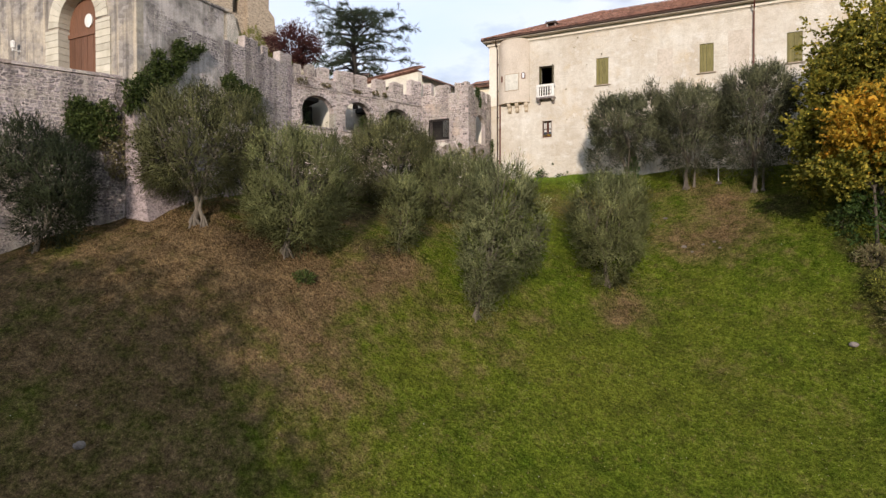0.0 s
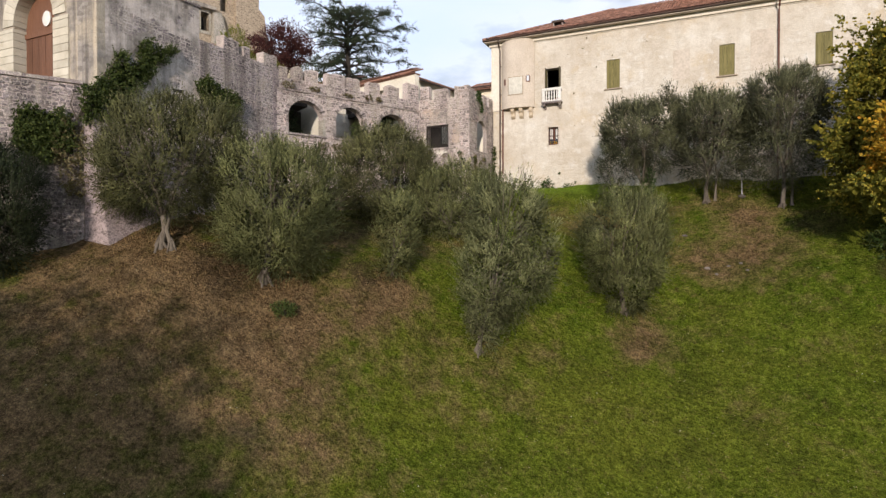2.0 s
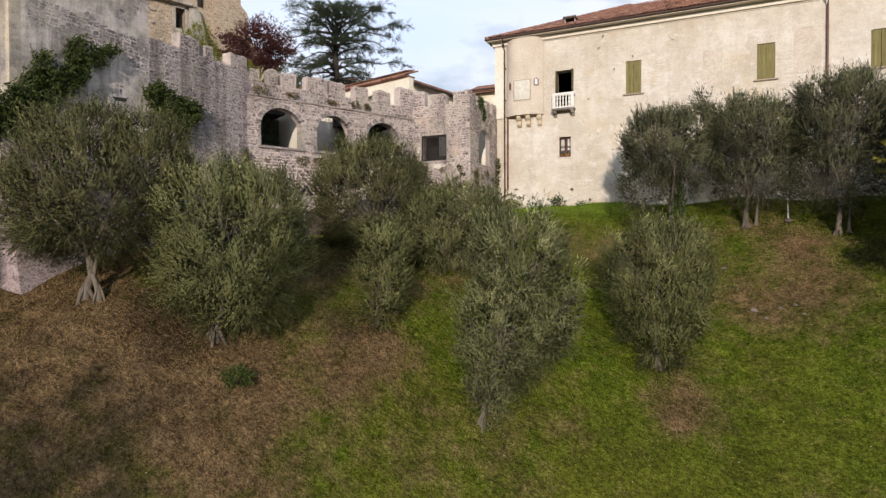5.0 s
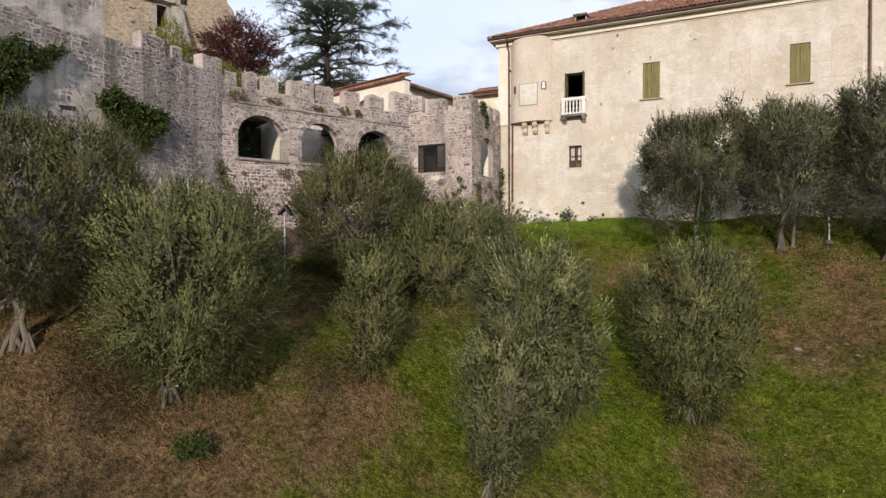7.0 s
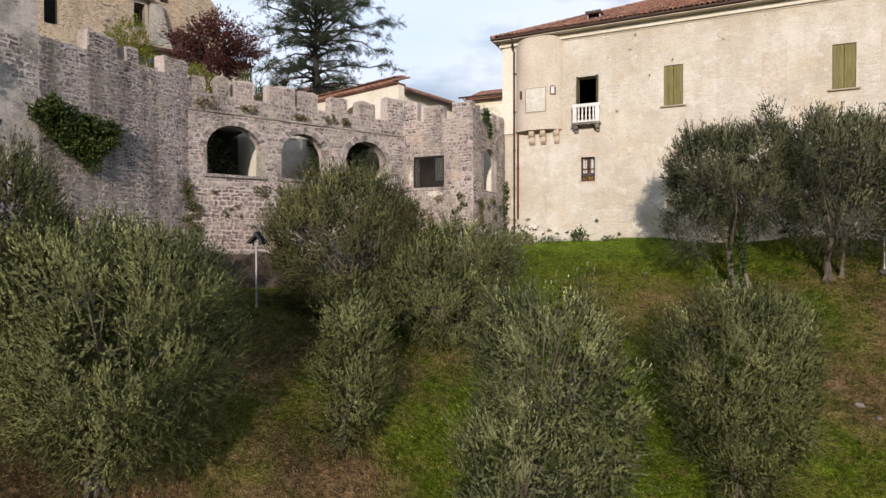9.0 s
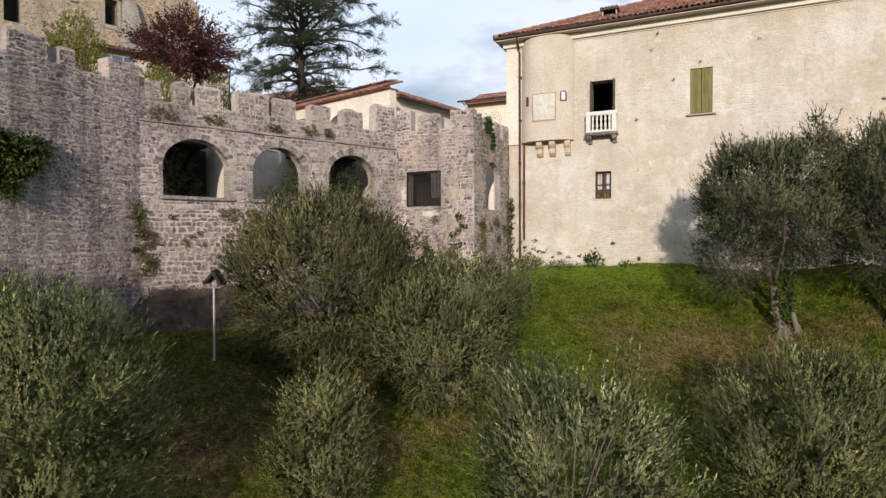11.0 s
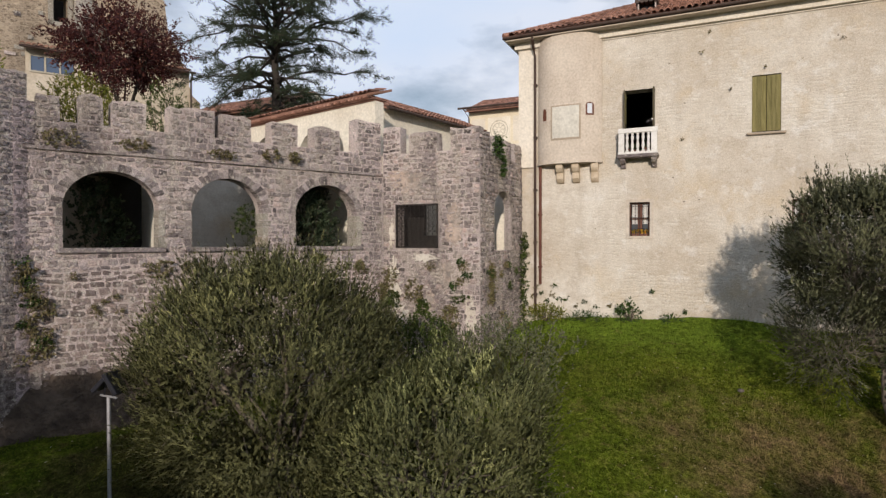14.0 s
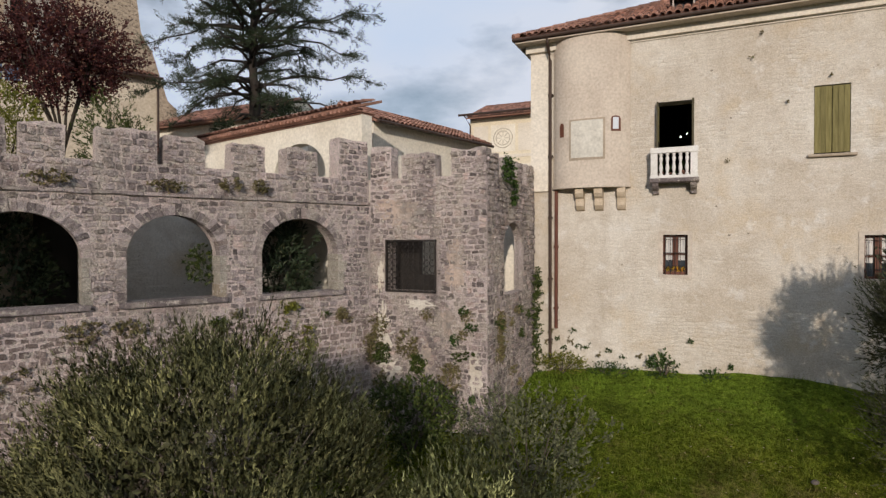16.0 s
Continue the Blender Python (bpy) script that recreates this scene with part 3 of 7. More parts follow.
def tile_shape():
    v, f = [], []
    for k0, (y, r) in enumerate(((0, 0.095), (0.44, 0.078))):
        for j in range(6):
            a = math.pi * j / 5
            v.append((r * math.cos(a), y, r * 0.85 * math.sin(a) + (0.03 if k0 == 0 else 0.0)))
    f = [(j, j + 1, j + 7, j + 6) for j in range(5)]
    v += [(x * 0.8, y, z * 0.8) for x, y, z in v[:6]]
    f += [(j + 1, j, j + 12, j + 13) for j in range(5)]
    return np.array(v), f


TILE = tile_shape()


def tile_roof(parent, corner, along, up, width, length, seed, single=0, pitch=0.21, hip_l=False, hip_r=False):
    """Barrel tiles in columns over a sloping bed: corner at the eave's start, along the eave, up the slope."""
    rng = random.Random(seed)
    along, up = Vector(along).normalized(), Vector(up).normalized()
    nor = along.cross(up).normalized()
    rot = Matrix((along, up, nor)).transposed().to_4x4()
    me = bpy.data.meshes.new("roof_tile")
    me.from_pydata([tuple(v) for v in TILE[0]], [], TILE[1])
    me.materials.append(M["tile"])
    V, F, n, made = [], [], 0, 0
    flat = Vector((up.x, up.y, 0)).length
    for c in range(int(width / pitch)):
        s = (c + 0.5) * pitch
        reach = length
        if hip_l:
            reach = min(reach, s / flat)
        if hip_r:
            reach = min(reach, (width - s) / flat)
        for r in range(int(reach / 0.34)):
            m = Matrix.Translation(Vector(corner) + along * (s + rng.uniform(-0.012, 0.012)) + up * (r * 0.34 - 0.05 + rng.uniform(-0.02, 0.02)) + nor * (0.03 + rng.uniform(0, 0.012))) @ rot @ pose(0, 0, 0, 0, rng.uniform(-3, 3), rng.uniform(-2, 2))
            if r < 2 and made < single:
                ob = new("roof_tile", me)
                ob.matrix_basis = m
                attach(ob, parent)
                made += 1
                continue
            mm = np.array(m)
            V.append(TILE[0] @ mm[:3, :3].T + mm[:3, 3])
            F += [tuple(j + n for j in q) for q in TILE[1]]
            n += len(TILE[0])
    tagged(raw("roof_tiles", np.vstack(V).tolist(), F, M["tile"], parent), kind="stuff")
    bm = bmesh.new()
    c0 = Vector(corner)
    q = [c0, c0 + along * width, c0 + along * (width - (length * flat if hip_r else 0)) + up * length, c0 + along * (length * flat if hip_l else 0) + up * length]
    lo = [bm.verts.new(p - nor * 0.06) for p in q]
    hi = [bm.verts.new(p + nor * 0.015) for p in q]
    bm.faces.new(lo)
    bm.faces.new(hi)
    for i in range(4):
        bm.faces.new((lo[i], lo[(i + 1) % 4], hi[(i + 1) % 4], hi[i]))
    part("roof_deck", bm, M["tile_bed"], parent)


# ---- ground ----
POLY = (-7.21, 6.999, -5.53, -0.235, 2.795, 1.706, -0.814, 2.226, -1.887, 1.54, 0.258, -0.867, -0.277, 0.143, -0.476)
RISES = ((-13.0, 23.0, 0.6, 2.2), (-19.7, 17.4, 0.7, 2.6), (-16.4, 19.2, 0.2, 2.0), (0.0, 36.2, 0.6, 2.2), (3.9, 31.2, 0.8, 2.5), (-2.0, 28.5, -0.5, 2.5), (-9.7, 21.0, -0.45, 2.0))


def soft_clip(v, lo, hi, k=1.5):
    v = np.asarray(v, float)
    v = lo + k * np.logaddexp(0, (v - lo) / k)
    return hi - k * np.logaddexp(0, (hi - v) / k)


def ground_z(x, y):
    """The hillside's height."""
    cx, cy = soft_clip(x, -25.0, 9.0), soft_clip(y, 8.0, 39.6, 0.5)
    a, b = (cx + 8) / 12, (cy - 24) / 12
    z, i = 0, 0
    for n in range(5):
        for p in range(n + 1):
            z, i = z + POLY[i] * a ** p * b ** (n - p), i + 1
    for gx, gy, h, w in RISES:
        z = z + h * np.exp(-((np.asarray(x) - gx) ** 2 + (np.asarray(y) - gy) ** 2) / (2 * w * w))
    far = np.clip((np.hypot(np.asarray(x) + 6, np.asarray(y) - 20) - 34) / 60, 0, 1)
    return z * (1 - far) - 15 * far


def gz(x, y):
    return float(ground_z(x, y))


TREE_SPOTS = ((-16.3, 19.15), (-9.1, 22.9), (-13.0, 23.0), (-4.4, 28.1), (-19.7, 17.4), (-16.0, 27.6), (-12.7, 28.7), (-4.15, 35.3), (-1.1, 36.3), (2.2, 35.4))


def dryness(x, y):
    """Where the meadow is straw rather than green: the west bank and under the trees."""
    d = 0.62 / (1 + np.exp(np.clip((y - 21.5) / 0.9, -40, 40))) / (1 + np.exp(np.clip((x + 12.8 + 0.25 * (y - 18)) / 1.3, -40, 40)))
    for tx, ty in TREE_SPOTS:
        d = d + 0.33 * np.exp(-((x - tx - 0.5) ** 2 + (y - ty + 0.7) ** 2) / 3.0)
    for tx, ty, w in ((-3.6, 26.8, 0.9), (-1.0, 31.6, 2.2), (-8.6, 33.4, 1.3), (-7.0, 34.6, 1.5), (-5.8, 33.2, 1.6), (0.5, 34.4, 1.2), (1.5, 32.0, 2.0), (-14.5, 18.0, 2.5), (-10.8, 17.0, 1.0), (-16.4, 24.0, 1.8), (-14.2, 25.8, 1.5), (-6.5, 24.5, 1.0), (-13.0, 21.0, 1.0), (-12.2, 22.4, 1.0)):
        d = d + 0.35 * np.exp(-((x - tx) ** 2 + (y - ty) ** 2) / (w * w))
    lush = 1 / (1 + np.exp(np.clip((36.9 - y) / 0.45, -40, 40))) / (1 + np.exp(np.clip((x + 5.5) / 0.7, -40, 40)))
    return d - 0.7 * lush + 0.05 * (1 - lush)


def worn(x, y):
    """Where the turf gives way to dark soil and leaf litter under the trees, their shade painted in."""
    w = 0 * np.asarray(x, float)
    for tx, ty, r in ((-18.6, 23.9, 2.2), (-17.0, 24.6, 1.6), (-16.6, 27.2, 1.8), (-13.9, 22.3, 1.0), (-17.6, 18.6, 1.6), (-19.6, 27.3, 1.2), (5.9, 30.8, 1.2), (6.6, 28.2, 1.5), (7.4, 26.4, 1.4), (3.6, 34.0, 1.6)):
        w = w + np.exp(-((x - tx) ** 2 + (y - ty) ** 2) / (r * r))
    return np.clip(w, 0, 1)


def ticks(lo, hi, step, reach):
    out = list(np.arange(lo, hi + 1e-6, step))
    g, v = step, hi
    while v < reach:
        g *= 1.35
        v += g
        out.append(v)
    g, v = step, lo
    while v > -reach:
        g *= 1.35
        v -= g
        out.insert(0, v)
    return np.array(out)


gx, gy = ticks(-30, 14, 0.4, 2500), ticks(2, 42, 0.4, 2500)
XX, YY = np.meshgrid(gx, gy)
ZZ = ground_z(XX, YY)
rough = np.array([noise.noise((x * 0.9, y * 0.9, 0)) * 0.10 + noise.noise((x * 0.33, y * 0.33, 5)) * 0.22 for x, y in zip(XX.ravel(), YY.ravel())])
ZZ = ZZ + rough.reshape(ZZ.shape) * (np.hypot(XX + 6, YY - 20) < 60)
nx, ny = len(gx), len(gy)
idx = np.arange(nx * ny).reshape(ny, nx)
faces = np.stack([idx[:-1, :-1], idx[:-1, 1:], idx[1:, 1:], idx[1:, :-1]], -1).reshape(-1, 4)
ground = raw("ground", np.stack([XX, YY, ZZ], -1).reshape(-1, 3).tolist(), faces.tolist(), M["meadow"], smooth=True)
tagged(ground, "sloping meadow of green and straw-dry grass", "ground", kind="structure")
at = ground.data.attributes.new("dry", "FLOAT", "POINT")
at.data.foreach_set("value", dryness(XX, YY).ravel().astype(np.float32))
at = ground.data.attributes.new("worn", "FLOAT", "POINT")
at.data.foreach_set("value", worn(XX, YY).ravel().astype(np.float32))


# ---- castle walls ----
ARCH = Plane(-22.15, 26.65, 4.29, 8.35)          # the loggia wall, outward to the meadow
TOWF = Plane(-17.86, 35.0, 1, 0)                 # the corner tower's front
TOWS = Plane(-14.46, 35.0, 0, 1)                 # the corner tower's side
BAST = Plane(-22.45, 16.9, 0.03, 1)              # gatehouse flank and bastion
PORT = Plane(-38.0, 16.9, 1, 0)                  # gatehouse front with the portal
TERR = Plane(-28.4, 7.6, 5.4, 9.1)               # terrace wall before the portal
COURT = 5.0

HOLES = [(0.62, 2.70, 2.66, 3.62, 4.54), (3.46, 5.40, 2.66, 3.62, 4.54), (6.35, 8.42, 2.66, 3.62, 4.54)]


def merlons(pl, spans, z0, thick, parent, material, seed, out=0.0):
    rng = random.Random(seed)
    for a, b, top in spans:
        n = max(2, round((b - a) / 0.25))
        pts = [(a, z0), (b, z0), (b + rng.uniform(-0.03, 0.02), top + rng.uniform(-0.05, 0.04))]
        pts += [(b - (b - a) * i / n, top + rng.uniform(-0.05, 0.06)) for i in range(1, n)]
        pts += [(a + rng.uniform(-0.02, 0.03), top + rng.uniform(-0.05, 0.04))]
        part("merlon", slab(bmesh.new(), pl, pts, out - thick, out), material, parent)


def voussoirs(pl, hole, parent, seed, depth=0.23):
    a, b, sill, spring, top = hole
    rng = random.Random(seed)
    n = 26
    c, hw, hh = (a + b) / 2, (b - a) / 2 - 0.015, top - spring - 0.015
    for i in range(n):
        t0, t1 = math.pi * (i + 0.05) / n, math.pi * (i + 0.95) / n
        d = depth * rng.uniform(0.75, 1.15)
        pts = [(c - hw * math.cos(t0), spring + hh * math.sin(t0)), (c - hw * math.cos(t1), spring + hh * math.sin(t1)),
               (c - (hw + d) * math.cos(t1), spring + (hh + d) * math.sin(t1)), (c - (hw + d) * math.cos(t0), spring + (hh + d) * math.sin(t0))]
        part("voussoir", slab(bmesh.new(), pl, pts, -0.3, rng.uniform(0.008, 0.022)), M["stone"], parent)


bm = bmesh.new()
walling(bm, ARCH, -0.6, 9.39, -4.0, 4.95, HOLES, 0.6)
loggia_wall = part("wall_loggia", bm, M["mortar"])
part("parapet", slab(bmesh.new(), ARCH, rect(-0.3, 9.52, 4.95, 5.62), -0.62, -0.07), M["mortar"], loggia_wall)
MERL = [(0.15, 0.62, 6.2), (1.0, 1.5, 6.32), (1.66, 2.42, 6.27), (2.95, 4.1, 6.31), (4.22, 5.1, 6.26), (5.67, 6.47, 6.24), (7.02, 7.88, 6.27), (8.45, 9.36, 6.66)]
merlons(ARCH, MERL, 5.62, 0.5, loggia_wall, M["mortar"], 3, out=-0.07)
loggia = tagged(loggia_wall, "grey rubble-stone castle wall with three round arches and merlons", "wall", kind="structure")
# string course of thin slabs
rng = random.Random(8)
s = -0.5
while s < 9.3:
    w = rng.uniform(0.35, 0.8)
    e = min(s + w, 9.36)
    part("ledge_slab", slab(bmesh.new(), ARCH, [(s, 4.93), (e - 0.015, 4.93 + rng.uniform(-0.015, 0.015)), (e - 0.015, 5.0), (s, 5.0)], -0.1, rng.uniform(0.05, 0.09)), M["stone"], loggia)
    s = e
for i, h in enumerate(HOLES):
    part("window_sill", slab(bmesh.new(), ARCH, [(h[0] - 0.12, h[2] - 0.11), (h[1] + 0.12, h[2] - 0.10), (h[1] + 0.12, h[2]), (h[0] - 0.12, h[2] + 0.005)], -0.55, 0.11), M["stone"], loggia, "worn grey stone sill")
    voussoirs(ARCH, h, loggia, 20 + i)
    for side, s0 in ((0, h[0]), (1, h[1])):     # dressed jambs; the right ones paler, sunshine put into the stone
        z = h[2]
        while z < h[3] - 0.05:
            q = min(z + rng.uniform(0.18, 0.3), h[3])
            w = rng.uniform(0.1, 0.24)
            part("jamb_stone", slab(bmesh.new(), ARCH, rect(s0 - w, s0 + 0.02, z + 0.008, q - 0.008) if side == 0 else rect(s0 - 0.02, s0 + w, z + 0.008, q - 0.008), -0.58, 0.02), M["pale"] if side else M["stone"], loggia)
            z = q

# the passage behind the arches
bm = bmesh.new()
slab(bm, ARCH, rect(-0.6, 9.0, 1.4, 1.8), -3.6, -0.6)
passage = tagged(part("loggia_floor", bm, M["soil"]), "gravel floor of the passage behind the arches", "floor", kind="structure")
bm = bmesh.new()
slab(bm, ARCH, rect(-0.6, 9.0, 1.8, COURT), -4.2, -3.6)
back = tagged(part("wall_passage", bm, M["pale"]), "rubble retaining wall behind the arches", "wall", kind="structure")
# paler coat puts the open bay's daylight into the wall colour
part("render_coat", slab(bmesh.new(), ARCH, rect(3.2, 6.6, 1.8, COURT - 0.1), -3.6, -3.585), M["facade"], back, "pale coat added to brighten the open bay")
part("cross_wall", slab(bmesh.new(), ARCH, rect(2.95, 3.2, 1.8, 4.94), -3.58, -0.605), M["white"], back, "pale rendered cross wall")
# near-black sheet that paints the first bay's shade onto the back wall
part("sooty_coat", slab(bmesh.new(), ARCH, rect(-0.6, 2.95, 1.8, 4.7), -3.6, -3.585), M["dark"], back, "near-black coat painted for the bay's shade")
# unseen slabs added to keep daylight out of the passage, near-black as well
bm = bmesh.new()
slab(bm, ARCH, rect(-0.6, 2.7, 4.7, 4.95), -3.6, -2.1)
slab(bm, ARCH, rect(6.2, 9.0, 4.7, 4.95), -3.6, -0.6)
tagged(part("ceiling", bm, M["dark"]), "near-black slabs added over the passage to darken it", "ceiling", kind="structure")

bm = bmesh.new()
grid = []
for i in range(34):
    s = -3.4 + i * 0.25
    top = -0.20 + 0.16 * noise.noise((s * 1.3, 3, 0)) - 0.05 * max(s - 3.2, 0) ** 2 - 0.12 * max(-s, 0)
    row = []
    for j in range(9):
        f = j / 8
        z = top - 2.0 * f
        row.append(bm.verts.new(ARCH.at(s, z + 0.09 * noise.noise((s * 2, f * 5, 7)), -0.02 + 0.75 * f ** 1.3 + 0.1 * noise.noise((s * 1.7, f * 4, 2)) * (f > 0))))
    grid.append(row)
for p, q in zip(grid, grid[1:]):
    for j in range(8):
        bm.faces.new((p[j], p[j + 1], q[j + 1], q[j]))
tagged(part("earth_bank", bm, M["earth"], smooth=True), "dark bare earth heaped against the wall's foot", "bank", kind="structure")

# corner tower
tower = tagged(part("wall_tower", walling(bmesh.new(), TOWF, 0, 3.4, -4.0, 5.62, [(0.52, 2.0, 2.62, 3.97, 3.97)], 0.5), M["old_mortar"]), "square rubble corner tower with merlons and barred window", "tower", kind="structure")
TOWER_ARCH = (1.28, 3.05, 2.5, 3.85, 4.48)
side = part("side_wall", walling(bmesh.new(), TOWS, 0.5, 4.32, -4.0, 5.62, [TOWER_ARCH], 0.27), M["old_mortar"], tower)
merlons(TOWF, [(0.02, 0.66, 6.46), (0.98, 1.98, 6.22), (2.42, 3.38, 6.3)], 5.62, 0.4, tower, M["old_mortar"], 5)
merlons(TOWS, [(0.42, 0.85, 6.22), (1.35, 2.0, 6.24), (2.4, 3.0, 6.22), (3.4, 4.2, 6.26)], 5.62, 0.26, tower, M["old_mortar"], 6)
part("back_wall", boxed(-18.4, -17.9, 35.05, 39.2, 0, 5.6), M["white"], tower, "pale rendered inner wall")
# added sheets that paint the dark behind the grille, open where it is bright
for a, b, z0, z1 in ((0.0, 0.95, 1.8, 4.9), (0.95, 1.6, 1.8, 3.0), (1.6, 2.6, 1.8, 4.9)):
    part("inner_partition", slab(bmesh.new(), TOWF, rect(a, b, z0, z1), -1.3, -1.1), M["dark"], tower, "near-black sheet added for the shade behind the grille")
part("north_wall", boxed(-17.9, -14.75, 39.1, 39.25, 1.8, 5.6), M["white"], tower, "pale rendered inner wall")
part("tower_floor", boxed(-17.9, -14.9, 35.5, 39.2, 1.4, 1.8), M["soil"], tower)

prng = random.Random(31)
for cs, cz, rs, rz, mt in ((0.42, 1.6, 0.30, 0.8, "lime_coat"), (0.95, 4.75, 0.75, 0.42, "pink_coat"), (0.6, 0.5, 0.4, 0.4, "lime_coat"), (2.55, 3.3, 0.32, 0.8, "pink_coat"), (0.34, 3.0, 0.12, 0.6, "lime_coat"), (1.5, 2.3, 0.5, 0.16, "lime_coat"), (1.75, 0.9, 0.2, 0.5, "pink_coat"), (2.3, 1.9, 0.22, 0.45, "pink_coat"), (3.1, 0.6, 0.2, 0.6, "lime_coat"), (1.2, 0.2, 0.3, 0.3, "pink_coat")):
    rag = [prng.uniform(0.45, 1.15) for q in range(36)]
    pts = [(cs + rs * math.cos(q * math.pi / 18) * r, cz + rz * math.sin(q * math.pi / 18) * r) for q, r in enumerate(rag)]
    part("plaster_patch", slab(bmesh.new(), TOWF, pts, -0.01, 0.024), M[mt], tower, "remnant of old lime plaster")

# iron grille in the tower's window
grille = base("window_grille", "dark wrought-iron grille of rings set in a tower window", "grille", at=TOWF.at(1.26, 2.62))
bm = bmesh.new()
for i in range(2):
    slab(bm, TOWF, rect(0.5 + 1.46 * i, 0.54 + 1.46 * i, 2.6, 3.99), -0.02, 0.05)
    slab(bm, TOWF, rect(0.5, 2.0, 2.6 + 1.35 * i, 2.64 + 1.35 * i), -0.02, 0.05)
fr = part("grille_frame", bm, M["iron"])
attach(fr, grille)
for i in range(8):
    s0 = 0.605 + i * 0.16
    b_ = part("upright", slab(bmesh.new(), TOWF, rect(s0 + 0.09, s0 + 0.1, 2.62, 3.97), 0.0, 0.012), M["iron"])
    attach(b_, grille)
bm = bmesh.new()
tube(bm, [(0.072 * math.cos(a * math.pi / 8), 0.0, 0.072 * math.sin(a * math.pi / 8)) for a in range(17)], 0.011, 5)
tube(bm, [(0.03 * math.cos(a * math.pi / 5), 0.0, 0.03 * math.sin(a * math.pi / 5)) for a in range(11)], 0.008, 4)
me = bpy.data.meshes.new("ring")
bm.to_mesh(me)
bm.free()
me.materials.append(M["iron"])
for i in range(9):
    for j in range(8):
        ob = new("ring", me)
        ob.matrix_basis = TOWF.matrix(0.61 + i * 0.161, 2.72 + j * 0.165, 0.03)
        attach(ob, grille)

# gatehouse flank and bastion
FT = 7.4
bastion = tagged(part("wall_bastion", slab(bmesh.new(), BAST, rect(4.75, 9.95, -5.0, 6.0), -1.2, 0), M["old_mortar"]), "tall weathered rubble bastion wall with merlons", "wall", kind="structure")
BM = [(6.15, 7.1, 6.62), (7.42, 7.85, 6.5), (8.8, 9.75, 6.6)]
merlons(BAST, BM, 6.0, 0.5, bastion, M["mortar"], 9)
part("bastion_return", slab(bmesh.new(), Plane(-22.15, 26.85, -1, 0), rect(0, 3, -2, 6.0), -0.5, 0), M["rubble"], bastion)
flank = tagged(part("wall_gatehouse", slab(bmesh.new(), BAST, rect(0, 4.75, -5.0, FT), -1.0, 0.0), M["render_grey"]), "grey weathered rendered gatehouse flank", "wall", kind="structure")
part("coping", slab(bmesh.new(), BAST, rect(-0.1, 4.8, FT, FT + 0.12), -1.05, 0.06), M["stone"], flank)
bm = bmesh.new()
v = [bm.verts.new(BAST.at(s, z, o)) for s in (-0.35, 4.2) for z, o in ((2.3, 0.03), (-5.0, 1.5), (-5.0, -0.3), (2.3, -0.3))]
for q in ((0, 1, 2, 3), (4, 5, 6, 7), (0, 1, 5, 4), (1, 2, 6, 5), (2, 3, 7, 6), (3, 0, 4, 7)):
    bm.faces.new([v[i] for i in q])
part("battered_base", bm, M["rubble"], flank, "dark rubble base leaning outward")
# no real hole: a near-black slab paints the slit's shaded depth
part("slit", slab(bmesh.new(), BAST, [(3.3, 3.4), (3.85, 3.45), (3.8, 3.3), (3.4, 3.28)], -0.3, 0.012), M["dark"], flank, "dark broken slit")
PORTAL = (10.2, 12.95, 2.7, 5.85, 7.25)
front = tagged(part("wall_portal", walling(bmesh.new(), PORT, 0, 14.55, -1.0, 11.0, [PORTAL], 0.9), M["render_ochre"]), "weathered grey and ochre gatehouse front wall", "wall", kind="structure")
part("quoin_strip", slab(bmesh.new(), PORT, rect(14.0, 15.56, -1.0, 7.2), -0.9, 0.012), M["render_ochre"], front)
flank_up = part("upper_wall", slab(bmesh.new(), PORT, rect(14.55, 15.5, -1.0, 7.33), -0.9, 0.004), M["render_ochre"], front)
# portal stones
a, b, sill, spring, top = PORTAL
for side in (0, 1):
    z = 2.7
    while z < 5.6:
        w = 0.95
        pts = rect(a - w, a + 0.03, z + 0.01, min(z + 0.31, 5.74)) if side == 0 else rect(b - 0.03, b + w, z + 0.01, min(z + 0.31, 5.74))
        part("ashlar", slab(bmesh.new(), PORT, pts, -0.5, 0.06), M["ochre_stone"], front)
        z += 0.32
n = 19
for i in range(n):
    t0, t1 = math.pi * (i + 0.03) / n, math.pi * (i + 0.97) / n
    c, hw, hh, d = (a + b) / 2, (b - a) / 2 - 0.03, top - spring - 0.03, 0.78
    pts = [(c - hw * math.cos(t0), spring + hh * math.sin(t0)), (c - hw * math.cos(t1), spring + hh * math.sin(t1)), (c - (hw + d) * math.cos(t1), spring + (hh + d) * math.sin(t1)), (c - (hw + d) * math.cos(t0), spring + (hh + d) * math.sin(t0))]
    part("voussoir", slab(bmesh.new(), PORT, pts, -0.5, 0.05), M["ochre_stone"], front)
gate = base("portal_door", "closed brown plank door in the arched portal", "door", at=PORT.at(11.6, 2.7, -0.5))


for i in range(12):
    attach(part("plank", slab(bmesh.new(), PORT, rect(a + 0.229 * i, a + 0.229 * i + 0.22, 2.7, 5.4), -0.55, -0.46 + 0.01 * (i % 2)), M["door"]), gate)
attach(part("transom", slab(bmesh.new(), PORT, rect(a, b, 5.4, 5.6), -0.58, -0.40), M["door"]), gate)
arc = [((a + b) / 2 - (b - a) / 2 * math.cos(math.pi * i / 16), spring + (top - spring) * math.sin(math.pi * i / 16)) for i in range(17)]
attach(part("lunette", slab(bmesh.new(), PORT, [(a, 5.6), (b, 5.6)] + arc[::-1], -0.56, -0.48), M["door"]), gate)
bm = bmesh.new()
slab(bm, PORT, [(11.7 + 0.27 * math.cos(q * math.pi / 8), 6.08 + 0.32 * math.sin(q * math.pi / 8)) for q in range(16)], -0.47, -0.42)
